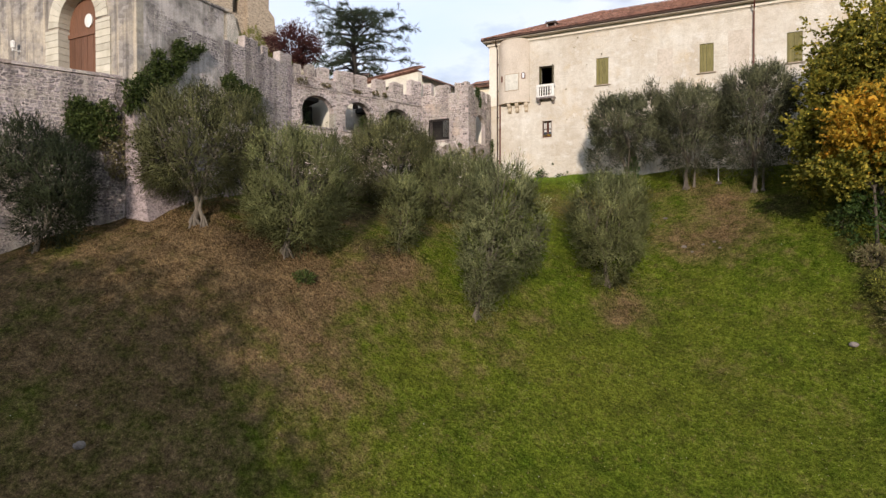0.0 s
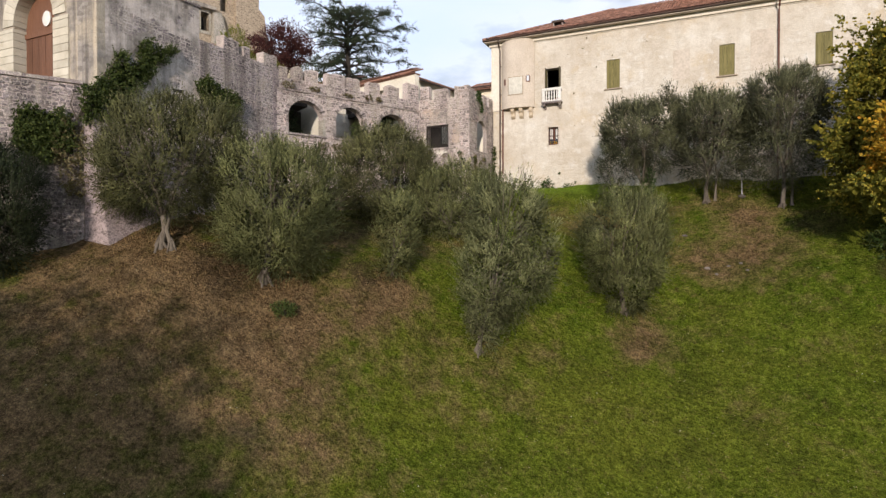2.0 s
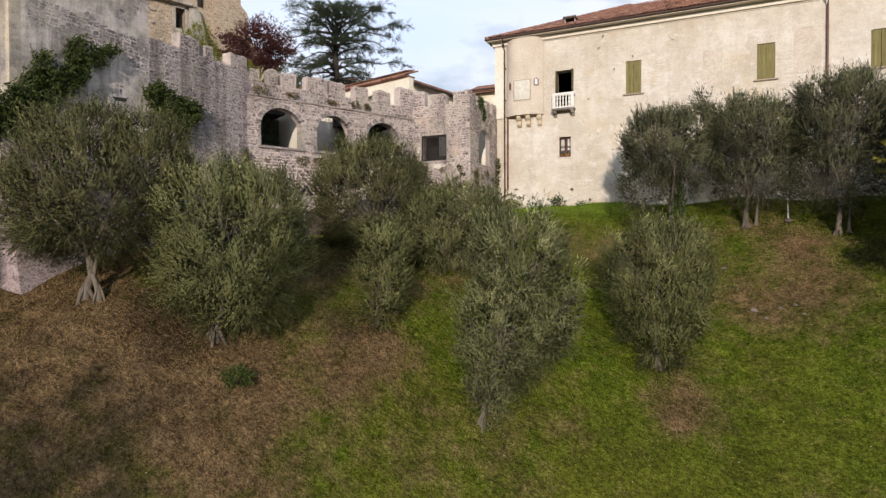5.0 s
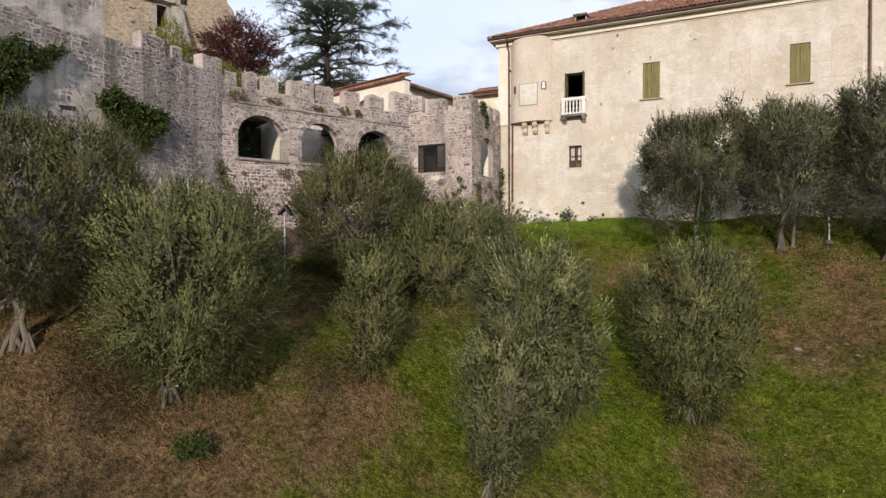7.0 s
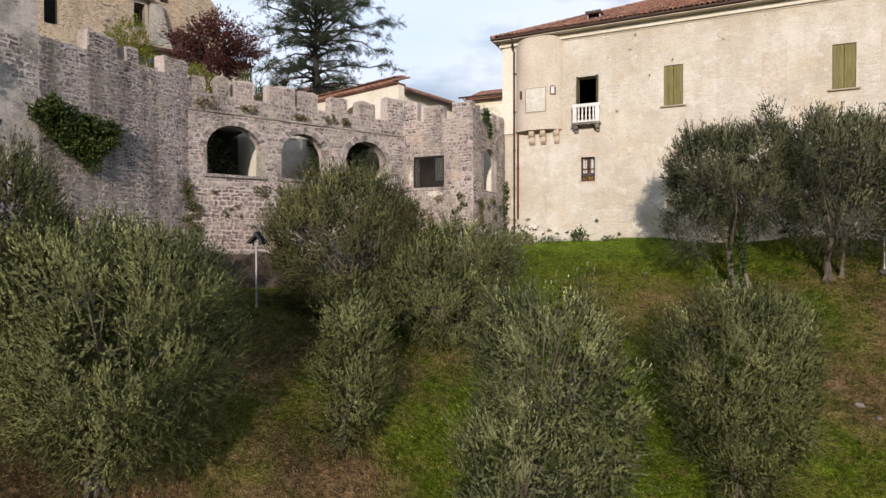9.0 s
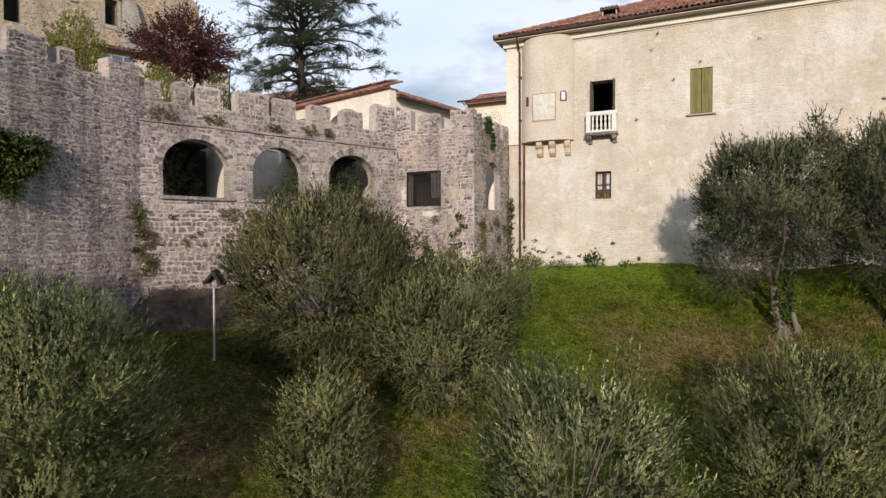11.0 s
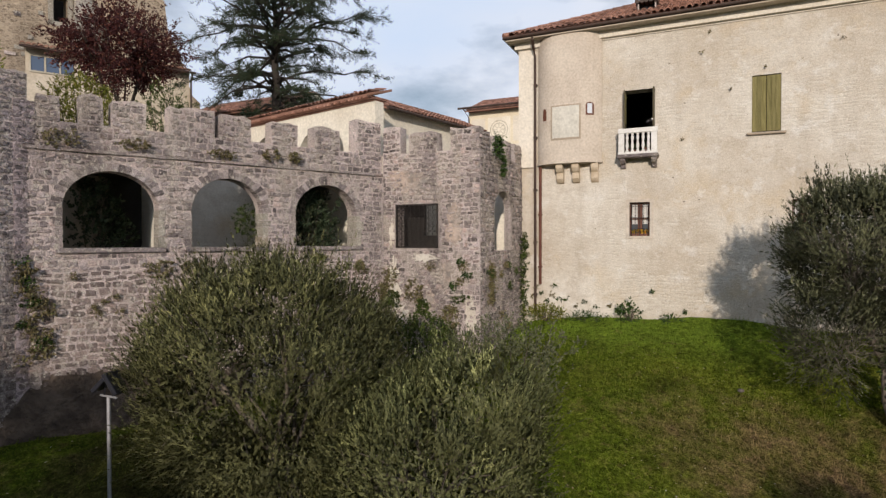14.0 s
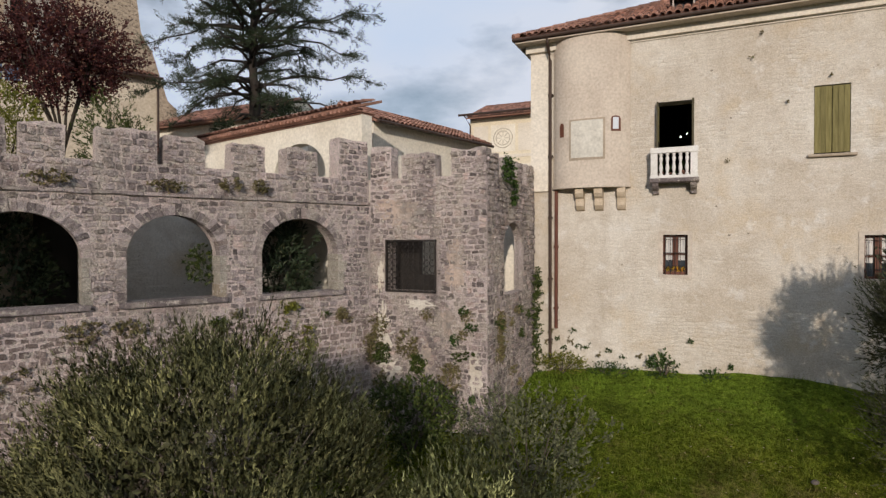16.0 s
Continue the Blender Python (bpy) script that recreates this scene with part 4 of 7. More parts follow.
attach(part("shield_plate", bm, M["white_stone"], label="white oval plate"), gate)
bm = bmesh.new()
lathe(bm, -30.9, 16.6, [(0.05, 5.2), (0.11, 5.25), (0.12, 5.55), (0.03, 5.62)])
slab(bm, PORT, rect(7.05, 7.15, 5.1, 5.2), 0, 0.35)
tagged(part("wall_lamp", bm, M["white_stone"]), "small white wall lamp on a bracket", "lamp")

# terrace wall
terrace = tagged(part("wall_terrace", slab(bmesh.new(), TERR, rect(-8, 10.58, -8.0, 2.78), -0.7, 0), M["old_mortar"]), "grey coursed rubble terrace wall with stone coping", "wall", kind="structure")
s = -8.0
rng = random.Random(4)
while s < 10.5:
    e = min(s + rng.uniform(0.5, 0.9), 10.6)
    part("coping_slab", slab(bmesh.new(), TERR, rect(s, e - 0.015, 2.78, 2.92 + rng.uniform(-0.01, 0.01)), -0.75, 0.08), M["stone"], terrace)
    s = e
bm = bmesh.new()
q = [(-23.2, 16.85), (-38, 16.85), (-38, 2), (-33.0, 2.0), (-28.9, 7.9)]
lo = [bm.verts.new((x, y, -6)) for x, y in q]
hi = [bm.verts.new((x, y, 2.7)) for x, y in q]
bm.faces.new(lo)
bm.faces.new(hi)
for i in range(5):
    bm.faces.new((lo[i], lo[(i + 1) % 5], hi[(i + 1) % 5], hi[i]))
tagged(part("terrace_floor", bm, M["soil"]), "gravel terrace before the portal", "floor", kind="structure")

# castle yard, a raised level behind the walls
bm = bmesh.new()
q = [(-23.2, 18.0), (-22.9, 26.5), (-24.6, 30.6), (-22.4, 35.0), (-20.4, 37.0), (-20.4, 60), (-70, 60), (-70, 18)]
lo = [bm.verts.new((x, y, -4)) for x, y in q]
hi = [bm.verts.new((x, y, COURT)) for x, y in q]
bm.faces.new(lo)
bm.faces.new(hi)
for i in range(8):
    bm.faces.new((lo[i], lo[(i + 1) % 8], hi[(i + 1) % 8], hi[i]))
tagged(part("yard_floor", bm, M["soil"]), "gravel castle yard behind the walls", "floor", kind="structure")

# ---- palazzo ----
FAC = Plane(-14.55, 39.3, 1, 0)
X0 = -14.55


def fx(x):
    return x - X0


WIN = [(-10.83, -9.84, 5.74, 7.95), (-10.65, -9.99, 2.98, 4.13), (-6.97, -6.17, 6.22, 8.0), (-5.86, -5.2, 2.98, 4.1), (-0.64, 0.16, 6.25, 8.03), (4.06, 4.86, 6.25, 8.03), (9.0, 9.8, 6.25, 8.03)]


def rect_wall(bm, pl, s0, s1, z0, z1, holes, thick):
    """A wall with rectangular openings (s0, s1, z0, z1), also above one another."""
    ss = sorted({s0, s1, *(h[0] for h in holes), *(h[1] for h in holes)})
    for a, b in zip(ss, ss[1:]):
        c = (a + b) / 2
        cur = z0
        for h in sorted((h for h in holes if h[0] < c < h[1]), key=lambda h: h[2]):
            slab(bm, pl, rect(a, b, cur, h[2]), -thick, 0)
            cur = h[3]
        slab(bm, pl, rect(a, b, cur, z1), -thick, 0)
    bmesh.ops.remove_doubles(bm, verts=bm.verts, dist=0.0005)
    return bm


palazzo = tagged(part("wall_palazzo", rect_wall(bmesh.new(), FAC, 0, 31, -3.0, 10.0, [(fx(a), fx(b), c, d) for a, b, c, d in WIN], 0.55), M["facade"]), "pale old rendered palazzo wall with stone showing", "building", kind="structure")
part("end_wall", boxed(X0, X0 + 0.5, 39.86, 53, -3, 10.0), M["cream"], palazzo)
part("end_wall", boxed(15.9, 16.45, 39.86, 53, -3, 10.0), M["cream"], palazzo)
part("rear_wall", boxed(X0, 16.45, 53, 53.5, -3, 10.0), M["cream"], palazzo)
# near-black slabs and wall: the rooms' lack of light is in their colour
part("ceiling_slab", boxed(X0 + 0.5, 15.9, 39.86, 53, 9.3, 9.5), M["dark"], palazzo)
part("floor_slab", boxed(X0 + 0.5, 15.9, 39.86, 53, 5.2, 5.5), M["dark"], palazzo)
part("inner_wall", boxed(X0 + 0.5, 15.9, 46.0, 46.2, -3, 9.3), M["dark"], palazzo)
part("pilaster", boxed(X0 - 0.01, -14.0, 39.22, 39.3, 5.5, 9.76), M["cream"], palazzo, "cream corner strip")
# cornice in three steps, with its return round the corner
for i, (z0, z1, o) in enumerate(((9.77, 9.83, 0.04), (9.83, 10.06, 0.15))):
    part("cornice", boxed(X0 - o, 16.5, 39.3 - o, 39.298, z0, z1), M["cream"], palazzo)
    part("cornice", boxed(X0 - o, X0 - 0.002, 39.3 - o * 0 + 0.002, 53, z0, z1), M["cream"], palazzo)
# eaves board, gutter
part("eaves_board", boxed(X0 - 0.38, 16.9, 38.78, 39.3, 10.06, 10.1), M["oriel"], palazzo)
part("eaves_board", boxed(X0 - 0.38, X0, 39.302, 53, 10.06, 10.12), M["darkwood"], palazzo)
bm = bmesh.new()
tube(bm, [(X0 - 0.46, 38.72, 10.16), (16.9, 38.72, 10.16)], 0.05, 10)
part("gutter", bm, M["gutter"], palazzo)
bm = bmesh.new()
tube(bm, [(X0 - 0.42, 38.78, 10.17), (X0 - 0.42, 53, 10.17)], 0.06, 10)
part("gutter", bm, M["gutter"], palazzo)


def downpipe(name, x, pts, r, material):
    bm = bmesh.new()
    tube(bm, pts, r, 10)
    part(name, bm, material, palazzo)
    for z in np.arange(pts[-1][2] + 0.6, pts[2][2], 1.9):
        part("pipe_clip", boxed(x - r - 0.015, x + r + 0.015, pts[-1][1] - r - 0.012, 39.3, z, z + 0.05), material, palazzo)


downpipe("downpipe", -13.92, [(-13.92, 38.72, 10.15), (-13.92, 38.75, 9.98), (-13.92, 38.98, 9.7), (-13.92, 39.12, 9.5), (-13.92, 39.16, 5.3), (-13.92, 39.2, 0.25)], 0.05, M["gutter"])
downpipe("downpipe", -13.74, [(-13.74, 39.22, 5.5), (-13.74, 39.22, 5.4), (-13.74, 39.22, 5.2), (-13.74, 39.22, 1.25)], 0.055, M["pipe"])
downpipe("downpipe", 2.33, [(2.33, 38.72, 10.15), (2.33, 38.75, 9.98), (2.33, 39.0, 9.7), (2.33, 39.2, 9.5), (2.33, 39.22, 0.2)], 0.05, M["pipe"])


def shutters(x0, x1, z0, z1):
    w = base("window_shutters", "closed weathered olive-painted wooden shutters over a stone sill", "window", "shuttered windows", at=((x0 + x1) / 2, 39.3, z0))
    for q in range(2):
        xa, xb = x0 + q * (x1 - x0) / 2, x0 + (q + 1) * (x1 - x0) / 2
        leaf_ = attach(part("shutter_leaf", boxed(xa + 0.006, xb - 0.006, 39.335, 39.36, z0 + 0.03, z1 - 0.03), M["shutter"]), w)
        for j in range(3):
            pw = (xb - xa - 0.02) / 3
            p = part("plank", boxed(xa + 0.01 + j * pw, xa + 0.004 + (j + 1) * pw, 39.315, 39.335, z0 + 0.03, z1 - 0.03), M["shutter"])
            attach(p, leaf_)
    attach(part("sill", boxed(x0 - 0.14, x1 + 0.14, 39.19, 39.36, z0 - 0.085, z0 - 0.01, bevel=0.015), M["stain"], label="grey stone sill"), w)
    return w


for x0, x1, z0, z1 in (WIN[2], WIN[4], WIN[5], WIN[6]):
    shutters(x0, x1, z0, z1)


def flower_box(x0, x1, z0):
    w = base("flower_box", "small planter with yellow and red flowers on the sill", "planter", at=((x0 + x1) / 2, 39.4, z0))
    attach(part("box", boxed(x0 + 0.05, x1 - 0.05, 39.38, 39.45, z0, z0 + 0.09), M["frame"]), w)
    rng = np.random.default_rng(3)
    p = np.stack([rng.uniform(x0 + 0.06, x1 - 0.06, 90), rng.uniform(39.36, 39.44, 90), rng.uniform(z0 + 0.08, z0 + 0.24, 90)], 1)
    d = rng.normal(0, 1, (90, 3))
    s = np.cross(d, rng.normal(0, 1, (90, 3)))
    d, s = d / np.linalg.norm(d, axis=1)[:, None] * 0.03, s / np.linalg.norm(s, axis=1)[:, None] * 0.025
    attach(quads("flowers", np.stack([p - d, p + s, p + d, p - s], 1), M["maple_gold"]), w)


def barred_window(x0, x1, z0, z1, flowers):
    w = base("barred_window", "small barred window with a plaster surround", "window", "barred windows", at=((x0 + x1) / 2, 39.3, z0))
    attach(part("pane", boxed(x0, x1, 39.55, 39.56, z0, z1), M["glass"]), w)
    mid = (x0 + x1) / 2
    for a, b in ((x0 + 0.07, mid - 0.08), (mid + 0.08, x1 - 0.07)):
        attach(part("curtain", boxed(a, b, 39.53, 39.54, z0 + 0.36 * (z1 - z0), z1 - 0.08), M["curtain"], label="white curtain behind the pane"), w)
    bm = bmesh.new()
    for a, b, c, d in ((x0, x0 + 0.06, z0, z1), (x1 - 0.06, x1, z0, z1), ((x0 + x1) / 2 - 0.07, (x0 + x1) / 2 + 0.07, z0, z1), (x0, x1, z0, z0 + 0.06), (x0, x1, z1 - 0.06, z1), (x0, x1, (z0 + z1) / 2, (z0 + z1) / 2 + 0.04)):
        box(bm, a, b, 39.46, 39.51, c, d)
    attach(part("window_frame", bm, M["frame"]), w)
    for i in range(5):
        bm = bmesh.new()
        xx = x0 + (i + 0.5) * (x1 - x0) / 5
        tube(bm, [(xx, 39.36, z0), (xx, 39.36, z1)], 0.009, 6)
        attach(part("bar", bm, M["iron"]), w)
    for i in range(3):
        bm = bmesh.new()
        zz = z0 + (i + 0.65) * (z1 - z0) / 3
        tube(bm, [(x0, 39.36, zz), (x1, 39.36, zz)], 0.009, 6)
        attach(part("bar", bm, M["iron"]), w)
    for nm, q in (("jamb", (x0 - 0.12, x0, z0 - 0.08, z1 + 0.1)), ("jamb", (x1, x1 + 0.12, z0 - 0.08, z1 + 0.1)), ("lintel", (x0, x1, z1, z1 + 0.1)), ("sill", (x0, x1, z0 - 0.08, z0))):
        attach(part(nm, boxed(q[0], q[1], 39.28, 39.302, q[2], q[3]), M["smooth"]), w)


barred_window(*WIN[1], True)
barred_window(*WIN[3], False)
flower_box(-10.65, -9.99, 2.98)

# blind window panels, thin in the render
for x0, x1, z0, z1 in ((-3.12, -2.2, 6.3, 8.05), (0.95, 2.1, 6.35, 8.6)):
    tagged(part("render_panel", boxed(x0, x1, 39.288, 39.302, z0, z1), M["smooth"]), "smooth rendered panel of a walled-up window", "wall panel", kind="structure")

# balcony
balc = base("balcony", "small white stone balcony with balusters on brackets", "balcony", at=(-10.35, 39.3, 5.6))
attach(part("slab", boxed(-11.0, -9.7, 38.83, 39.3, 5.6, 5.72, bevel=0.02), M["stone"], label="grey stone slab"), balc)
attach(part("rail", boxed(-10.98, -9.72, 38.86, 39.02, 6.42, 6.58, bevel=0.015), M["white_stone"]), balc)
attach(part("plinth", boxed(-10.98, -9.72, 38.87, 39.0, 5.72, 5.80, bevel=0.01), M["white_stone"]), balc)
for x in (-10.96, -9.92):
    attach(part("corner_post", boxed(x, x + 0.18, 38.87, 39.0, 5.80, 6.42), M["white_stone"]), balc)
    attach(part("side_rail", boxed(x, x + 0.18, 39.02, 39.3, 6.44, 6.57), M["white_stone"]), balc)
for i in range(5):
    bm = bmesh.new()
    lathe(bm, -10.69 + i * 0.17, 38.935, [(0.055, 5.8), (0.055, 5.84), (0.03, 5.88), (0.055, 6.0), (0.04, 6.1), (0.03, 6.16), (0.055, 6.28), (0.03, 6.35), (0.05, 6.38), (0.05, 6.42)])
    attach(part("baluster", bm, M["white_stone"], smooth=True), balc)
for x in (-10.92, -9.92):
    bm = bmesh.new()
    pl = Plane(x, 39.3, 0, -1)
    slab(bm, pl, [(0, 5.6), (0.4, 5.6), (0.4, 5.52), (0.3, 5.44), (0.15, 5.4), (0.1, 5.3), (0, 5.28)], -0.16, 0)
    attach(part("bracket", bm, M["stone"], label="grey stone bracket"), balc)
# the balcony's open shutters, folded into the opening
bd = base("balcony_door", "open dark green wooden door leaves on the balcony", "door", at=(-10.35, 39.4, 5.74))
for x, q in ((-10.83, 1), (-9.84, -1)):
    attach(part("door_leaf", boxed(min(x, x + q * 0.05), max(x, x + q * 0.05), 39.0 if q < 0 else 39.1, 39.5, 5.76, 7.93), M["darkwood"]), bd)
    attach(part("door_panel", boxed(min(x + q * 0.05, x + q * 0.058), max(x + q * 0.05, x + q * 0.058), 39.15, 39.42, 6.8, 7.8), M["shutter"]), bd)
chand = base("chandelier", "small lit chandelier in the dark room", "lamp", at=(-10.05, 41.6, 7.2))
bm = bmesh.new()
tube(bm, [(-10.05, 41.6, 9.3), (-10.05, 41.6, 7.33)], 0.012, 6)
attach(part("stem", bm, M["iron"]), chand)
for i in range(3):
    bm = bmesh.new()
    a = 2.1 * i + 0.4
    tube(bm, [(-10.05, 41.6, 7.33), (-10.05 + 0.15 * math.cos(a), 41.6 + 0.15 * math.sin(a), 7.23), (-10.05 + 0.3 * math.cos(a), 41.6 + 0.3 * math.sin(a), 7.2)], 0.01, 6)
    attach(part("arm", bm, M["iron"]), chand)
    bm = bmesh.new()
    bmesh.ops.create_icosphere(bm, subdivisions=2, radius=0.018, matrix=Matrix.Translation((-10.05 + 0.3 * math.cos(a), 41.6 + 0.3 * math.sin(a), 7.33)))
    attach(part("bulb", bm, M["bulb"]), chand)

# oriel on corbels
oriel = base("oriel", "smooth beige rendered bowed oriel on stone corbels", "oriel", at=(-12.7, 39.3, 5.6))


def bow(x):
    """The oriel's curved front."""
    q = max(-1.0, min(1.0, (x + 12.7) / 1.13))
    return 39.24 - 0.40 * (1 - abs(q) ** 3.2)


def bowed(x0, x1, z0, z1, o0, o1, n=10, top=None):
    """A solid that follows the bowed front, o0 to o1 outward of it."""
    bm = bmesh.new()
    cols = []
    for i in range(n + 1):
        x = x0 + (x1 - x0) * i / n
        zt = top(x) if top else z1
        cols.append([bm.verts.new((x, bow(x) - o, z)) for o, z in ((o0, z0), (o1, z0), (o1, zt), (o0, zt))])
    bm.faces.new(cols[0])
    bm.faces.new(cols[-1][::-1])
    for a, b in zip(cols, cols[1:]):
        for i in range(4):
            bm.faces.new((a[i], a[(i + 1) % 4], b[(i + 1) % 4], b[i]))
    return bm


def plan(grow):
    return [(-13.83 - grow, 39.3)] + [(-12.7 + (1.13 + grow) * (-1 + i / 10), bow(-12.7 + 1.13 * (-1 + i / 10)) - grow) for i in range(21)] + [(-11.57 + grow, 39.3)]


def prism(pts, z0, z1):
    bm = bmesh.new()
    lo = [bm.verts.new((x, y, z0)) for x, y in pts]
    hi = [bm.verts.new((x, y, z1)) for x, y in pts]
    bm.faces.new(lo)
    bm.faces.new(hi)
    for i in range(len(pts)):
        bm.faces.new((lo[i], lo[(i + 1) % len(pts)], hi[(i + 1) % len(pts)], hi[i]))
    return bm


attach(part("body", prism(plan(0.0), 5.62, 10.05), M["oriel"]), oriel)
attach(part("base_moulding", prism(plan(0.03), 5.54, 5.62), M["oriel"]), oriel)
for x, q in ((-13.12, 0.36), (-12.56, 0.36), (-11.92, 0.22)):
    pl = Plane(x, 39.3, 0, -1)
    bm = bmesh.new()
    slab(bm, pl, [(0, 5.54), (q, 5.54), (q, 5.38), (q * 0.8, 5.28), (q * 0.55, 5.22), (q * 0.6, 5.02), (q * 0.3, 4.9), (0, 4.86)], -0.24, 0)
    attach(part("corbel", bm, M["corbel"], label="ochre stone corbel"), oriel)
attach(part("patch_rim", bowed(-13.28, -12.22, 6.36, 7.58, -0.01, 0.010), M["stain"], label="stained rim"), oriel)
attach(part("render_patch", bowed(-13.22, -12.28, 6.43, 7.53, -0.01, 0.017), M["patch"], label="grey square render patch"), oriel)
for x, w, z0, z1, deep in ((-11.93, 0.13, 7.17, 7.62, True), (-13.52, 0.07, 7.10, 7.52, False)):
    attach(part("slit_frame", bowed(x - w, x + w, z0, z1, -0.02, 0.014, 8, lambda q: z1 - 0.09 + 0.09 * math.sqrt(max(0, 1 - ((q - x) / w) ** 2))), M["frame"], label="dark window frame"), oriel)
    if deep:
        attach(part("slit_pane", bowed(x - 0.075, x + 0.075, z0 + 0.06, z1 - 0.05, -0.02, 0.019, 6), M["pane"], label="pale pane"), oriel)

# roof
PITCH = math.tan(radians(25))
roof = base("roof_palazzo", "red barrel-tiled hipped roof", "roof", kind="structure", at=(-14.98, 38.72, 10.0))
chim = base("roof_vent", "dark tiled roof vent", "roof vent", at=(-10.15, 40.2, 10.9))
for x in (-10.45, -9.89):
    attach(part("cheek", boxed(x, x + 0.04, 39.72, 40.5, 10.55, 11.06), M["render_grey"]), chim)
# solid black block painted as the shade inside the vent
attach(part("opening", boxed(-10.41, -9.89, 39.95, 40.4, 10.55, 11.0), M["black"], label="black block for the shaded mouth"), chim)
for q in range(5):
    bm = bmesh.new()
    tube(bm, [(-10.46 + 0.15 * q, 39.62, 11.07), (-10.46 + 0.15 * q, 40.6, 11.1)], 0.082, 8)
    attach(part("cap_tile", bm, M["gutter"]), chim)
tile_roof(roof, (-14.98, 38.72, 10.2), (1, 0, 0), (0, 1, PITCH), 32.2, 8.2, 1, single=300, hip_l=True)
bm = bmesh.new()
v = [bm.verts.new(p) for p in ((-14.98, 38.72, 10.18), (-14.98, 54.0, 10.18), (-7.58, 46.15, 13.68), (17, 46.15, 13.68), (17, 54.0, 10.18))]
bm.faces.new((v[0], v[1], v[2]))
bm.faces.new((v[1], v[4], v[3], v[2]))
part("rear_slope", bm, M["tile_bed"], roof)
bm = bmesh.new()
for i in range(22):
    t0, t1 = i / 22, (i + 1.12) / 22
    p, q = (Vector((-14.98, 38.72, 10.24)).lerp(Vector((-7.58, 46.15, 13.74)), t) for t in (t0, t1))
    tube(bm, [p, q], [0.11, 0.085], 8)
tagged(part("hip_tiles", bm, M["tile"], roof), kind="stuff")


# ---- buildings in the yard ----
WH = Plane(-31.62, 38.85, 8.3, -2.05)           # yard wall with its tiled coping


def house(name, label, x0, x1, y0, y1, z0, eave, pitch, material, over=0.35, seed=1, gable="x", kind="structure"):
    """A plain house with its ridge along x and a tiled south slope."""
    h = base(name, label, "building", kind=kind, at=((x0 + x1) / 2, y0, z0))
    bm = bmesh.new()
    depth = y1 - y0
    top = eave + math.tan(radians(pitch)) * depth / 2
    for x in (x0, x1):
        pl = Plane(x, y0, 0, 1)
        slab(bm, pl, [(0, z0), (depth, z0), (depth, eave), (depth / 2, top), (0, eave)], -0.15, 0.15)
    box(bm, x0, x1, y0 - 0.001, y0 + 0.3, z0, eave)
    box(bm, x0, x1, y1 - 0.3, y1, z0, eave)
    part("wall", bm, material, h)
    for q in range(3):
        part("eaves_course", boxed(x0 - 0.1, x1 + 0.12, y0 - 0.08 - 0.08 * q, y0 - 0.003, eave - 0.2 + 0.07 * q, eave - 0.135 + 0.07 * q), M["tile"] if q else M["smooth"], h)
    t = math.tan(radians(pitch))
    tile_roof(h, (x0 - 0.2, y0 - over, eave - over * t + 0.12), (1, 0, 0), (0, 1, t), x1 - x0 + 0.4, (depth / 2 + over) / math.cos(radians(pitch)), seed)
    bm = bmesh.new()
    v = [bm.verts.new(p) for p in ((x0 - 0.2, y0 + depth / 2, top + 0.1), (x1 + 0.2, y0 + depth / 2, top + 0.1), (x1 + 0.2, y1 + over, eave - over * t + 0.1), (x0 - 0.2, y1 + over, eave - over * t + 0.1))]
    bm.faces.new(v)
    part("rear_slope", bm, M["tile_bed"], h)
    return h


yard_wall = tagged(part("wall_yard", walling(bmesh.new(), WH, 0, 13.5, 0.5, 7.6, [(6.35, 8.8, 5.0, 6.3, 7.15), (9.3, 11.9, 5.0, 6.05, 7.05)], 0.4), M["white"]), "white rendered yard wall with round arches and a tiled coping", "wall", kind="structure")
for q in range(2):
    part("eaves_course", slab(bmesh.new(), WH, rect(-0.1, 13.5 + 0.04 * q, 7.6 + 0.05 * q, 7.635 + 0.05 * q), -0.5, 0.05 + 0.07 * q), M["tile"], yard_wall)
cut = bpy.data.meshes.new("tile_end")
bm = bmesh.new()
tube(bm, [(0, -0.1, 0), (0, 0.26, -0.01)], 0.05, 7)
bm.to_mesh(cut)
bm.free()
cut.materials.append(M["tile"])
for q in range(72):
    ob = new("tile_end", cut)
    ob.matrix_basis = WH.matrix(0.05 + q * 0.188, 7.74)
    attach(ob, yard_wall)
tile_roof(yard_wall, WH.at(-0.1, 7.83, 0.17), WH.d, -WH.n + Vector((0, 0, 0.3)), 13.72, 0.9, 31)
part("back_wall", boxed(-32, -19.9, 41.6, 41.8, 0.5, 7.2), M["render_grey"], yard_wall)

wing = base("yard_wing", "white rendered wing with a low tiled roof", "building", kind="structure", at=(-20, 41, 4))
WG = Plane(-19.7, 38.2, 0.24, 0.97)
part("wall", slab(bmesh.new(), WG, rect(0, 6.4, 0.5, 8.05), -3.5, 0), M["white"], wing)
tile_roof(wing, WG.at(-0.2, 7.95, 0.35), WG.d, -WG.n + Vector((0, 0, 0.45)), 6.8, 2.1, 33)
bm = bmesh.new()
tube(bm, [WG.at(-0.2, 7.93, 0.42), WG.at(6.6, 7.93, 0.42)], 0.06, 8)
part("gutter", bm, M["gutter"], wing)

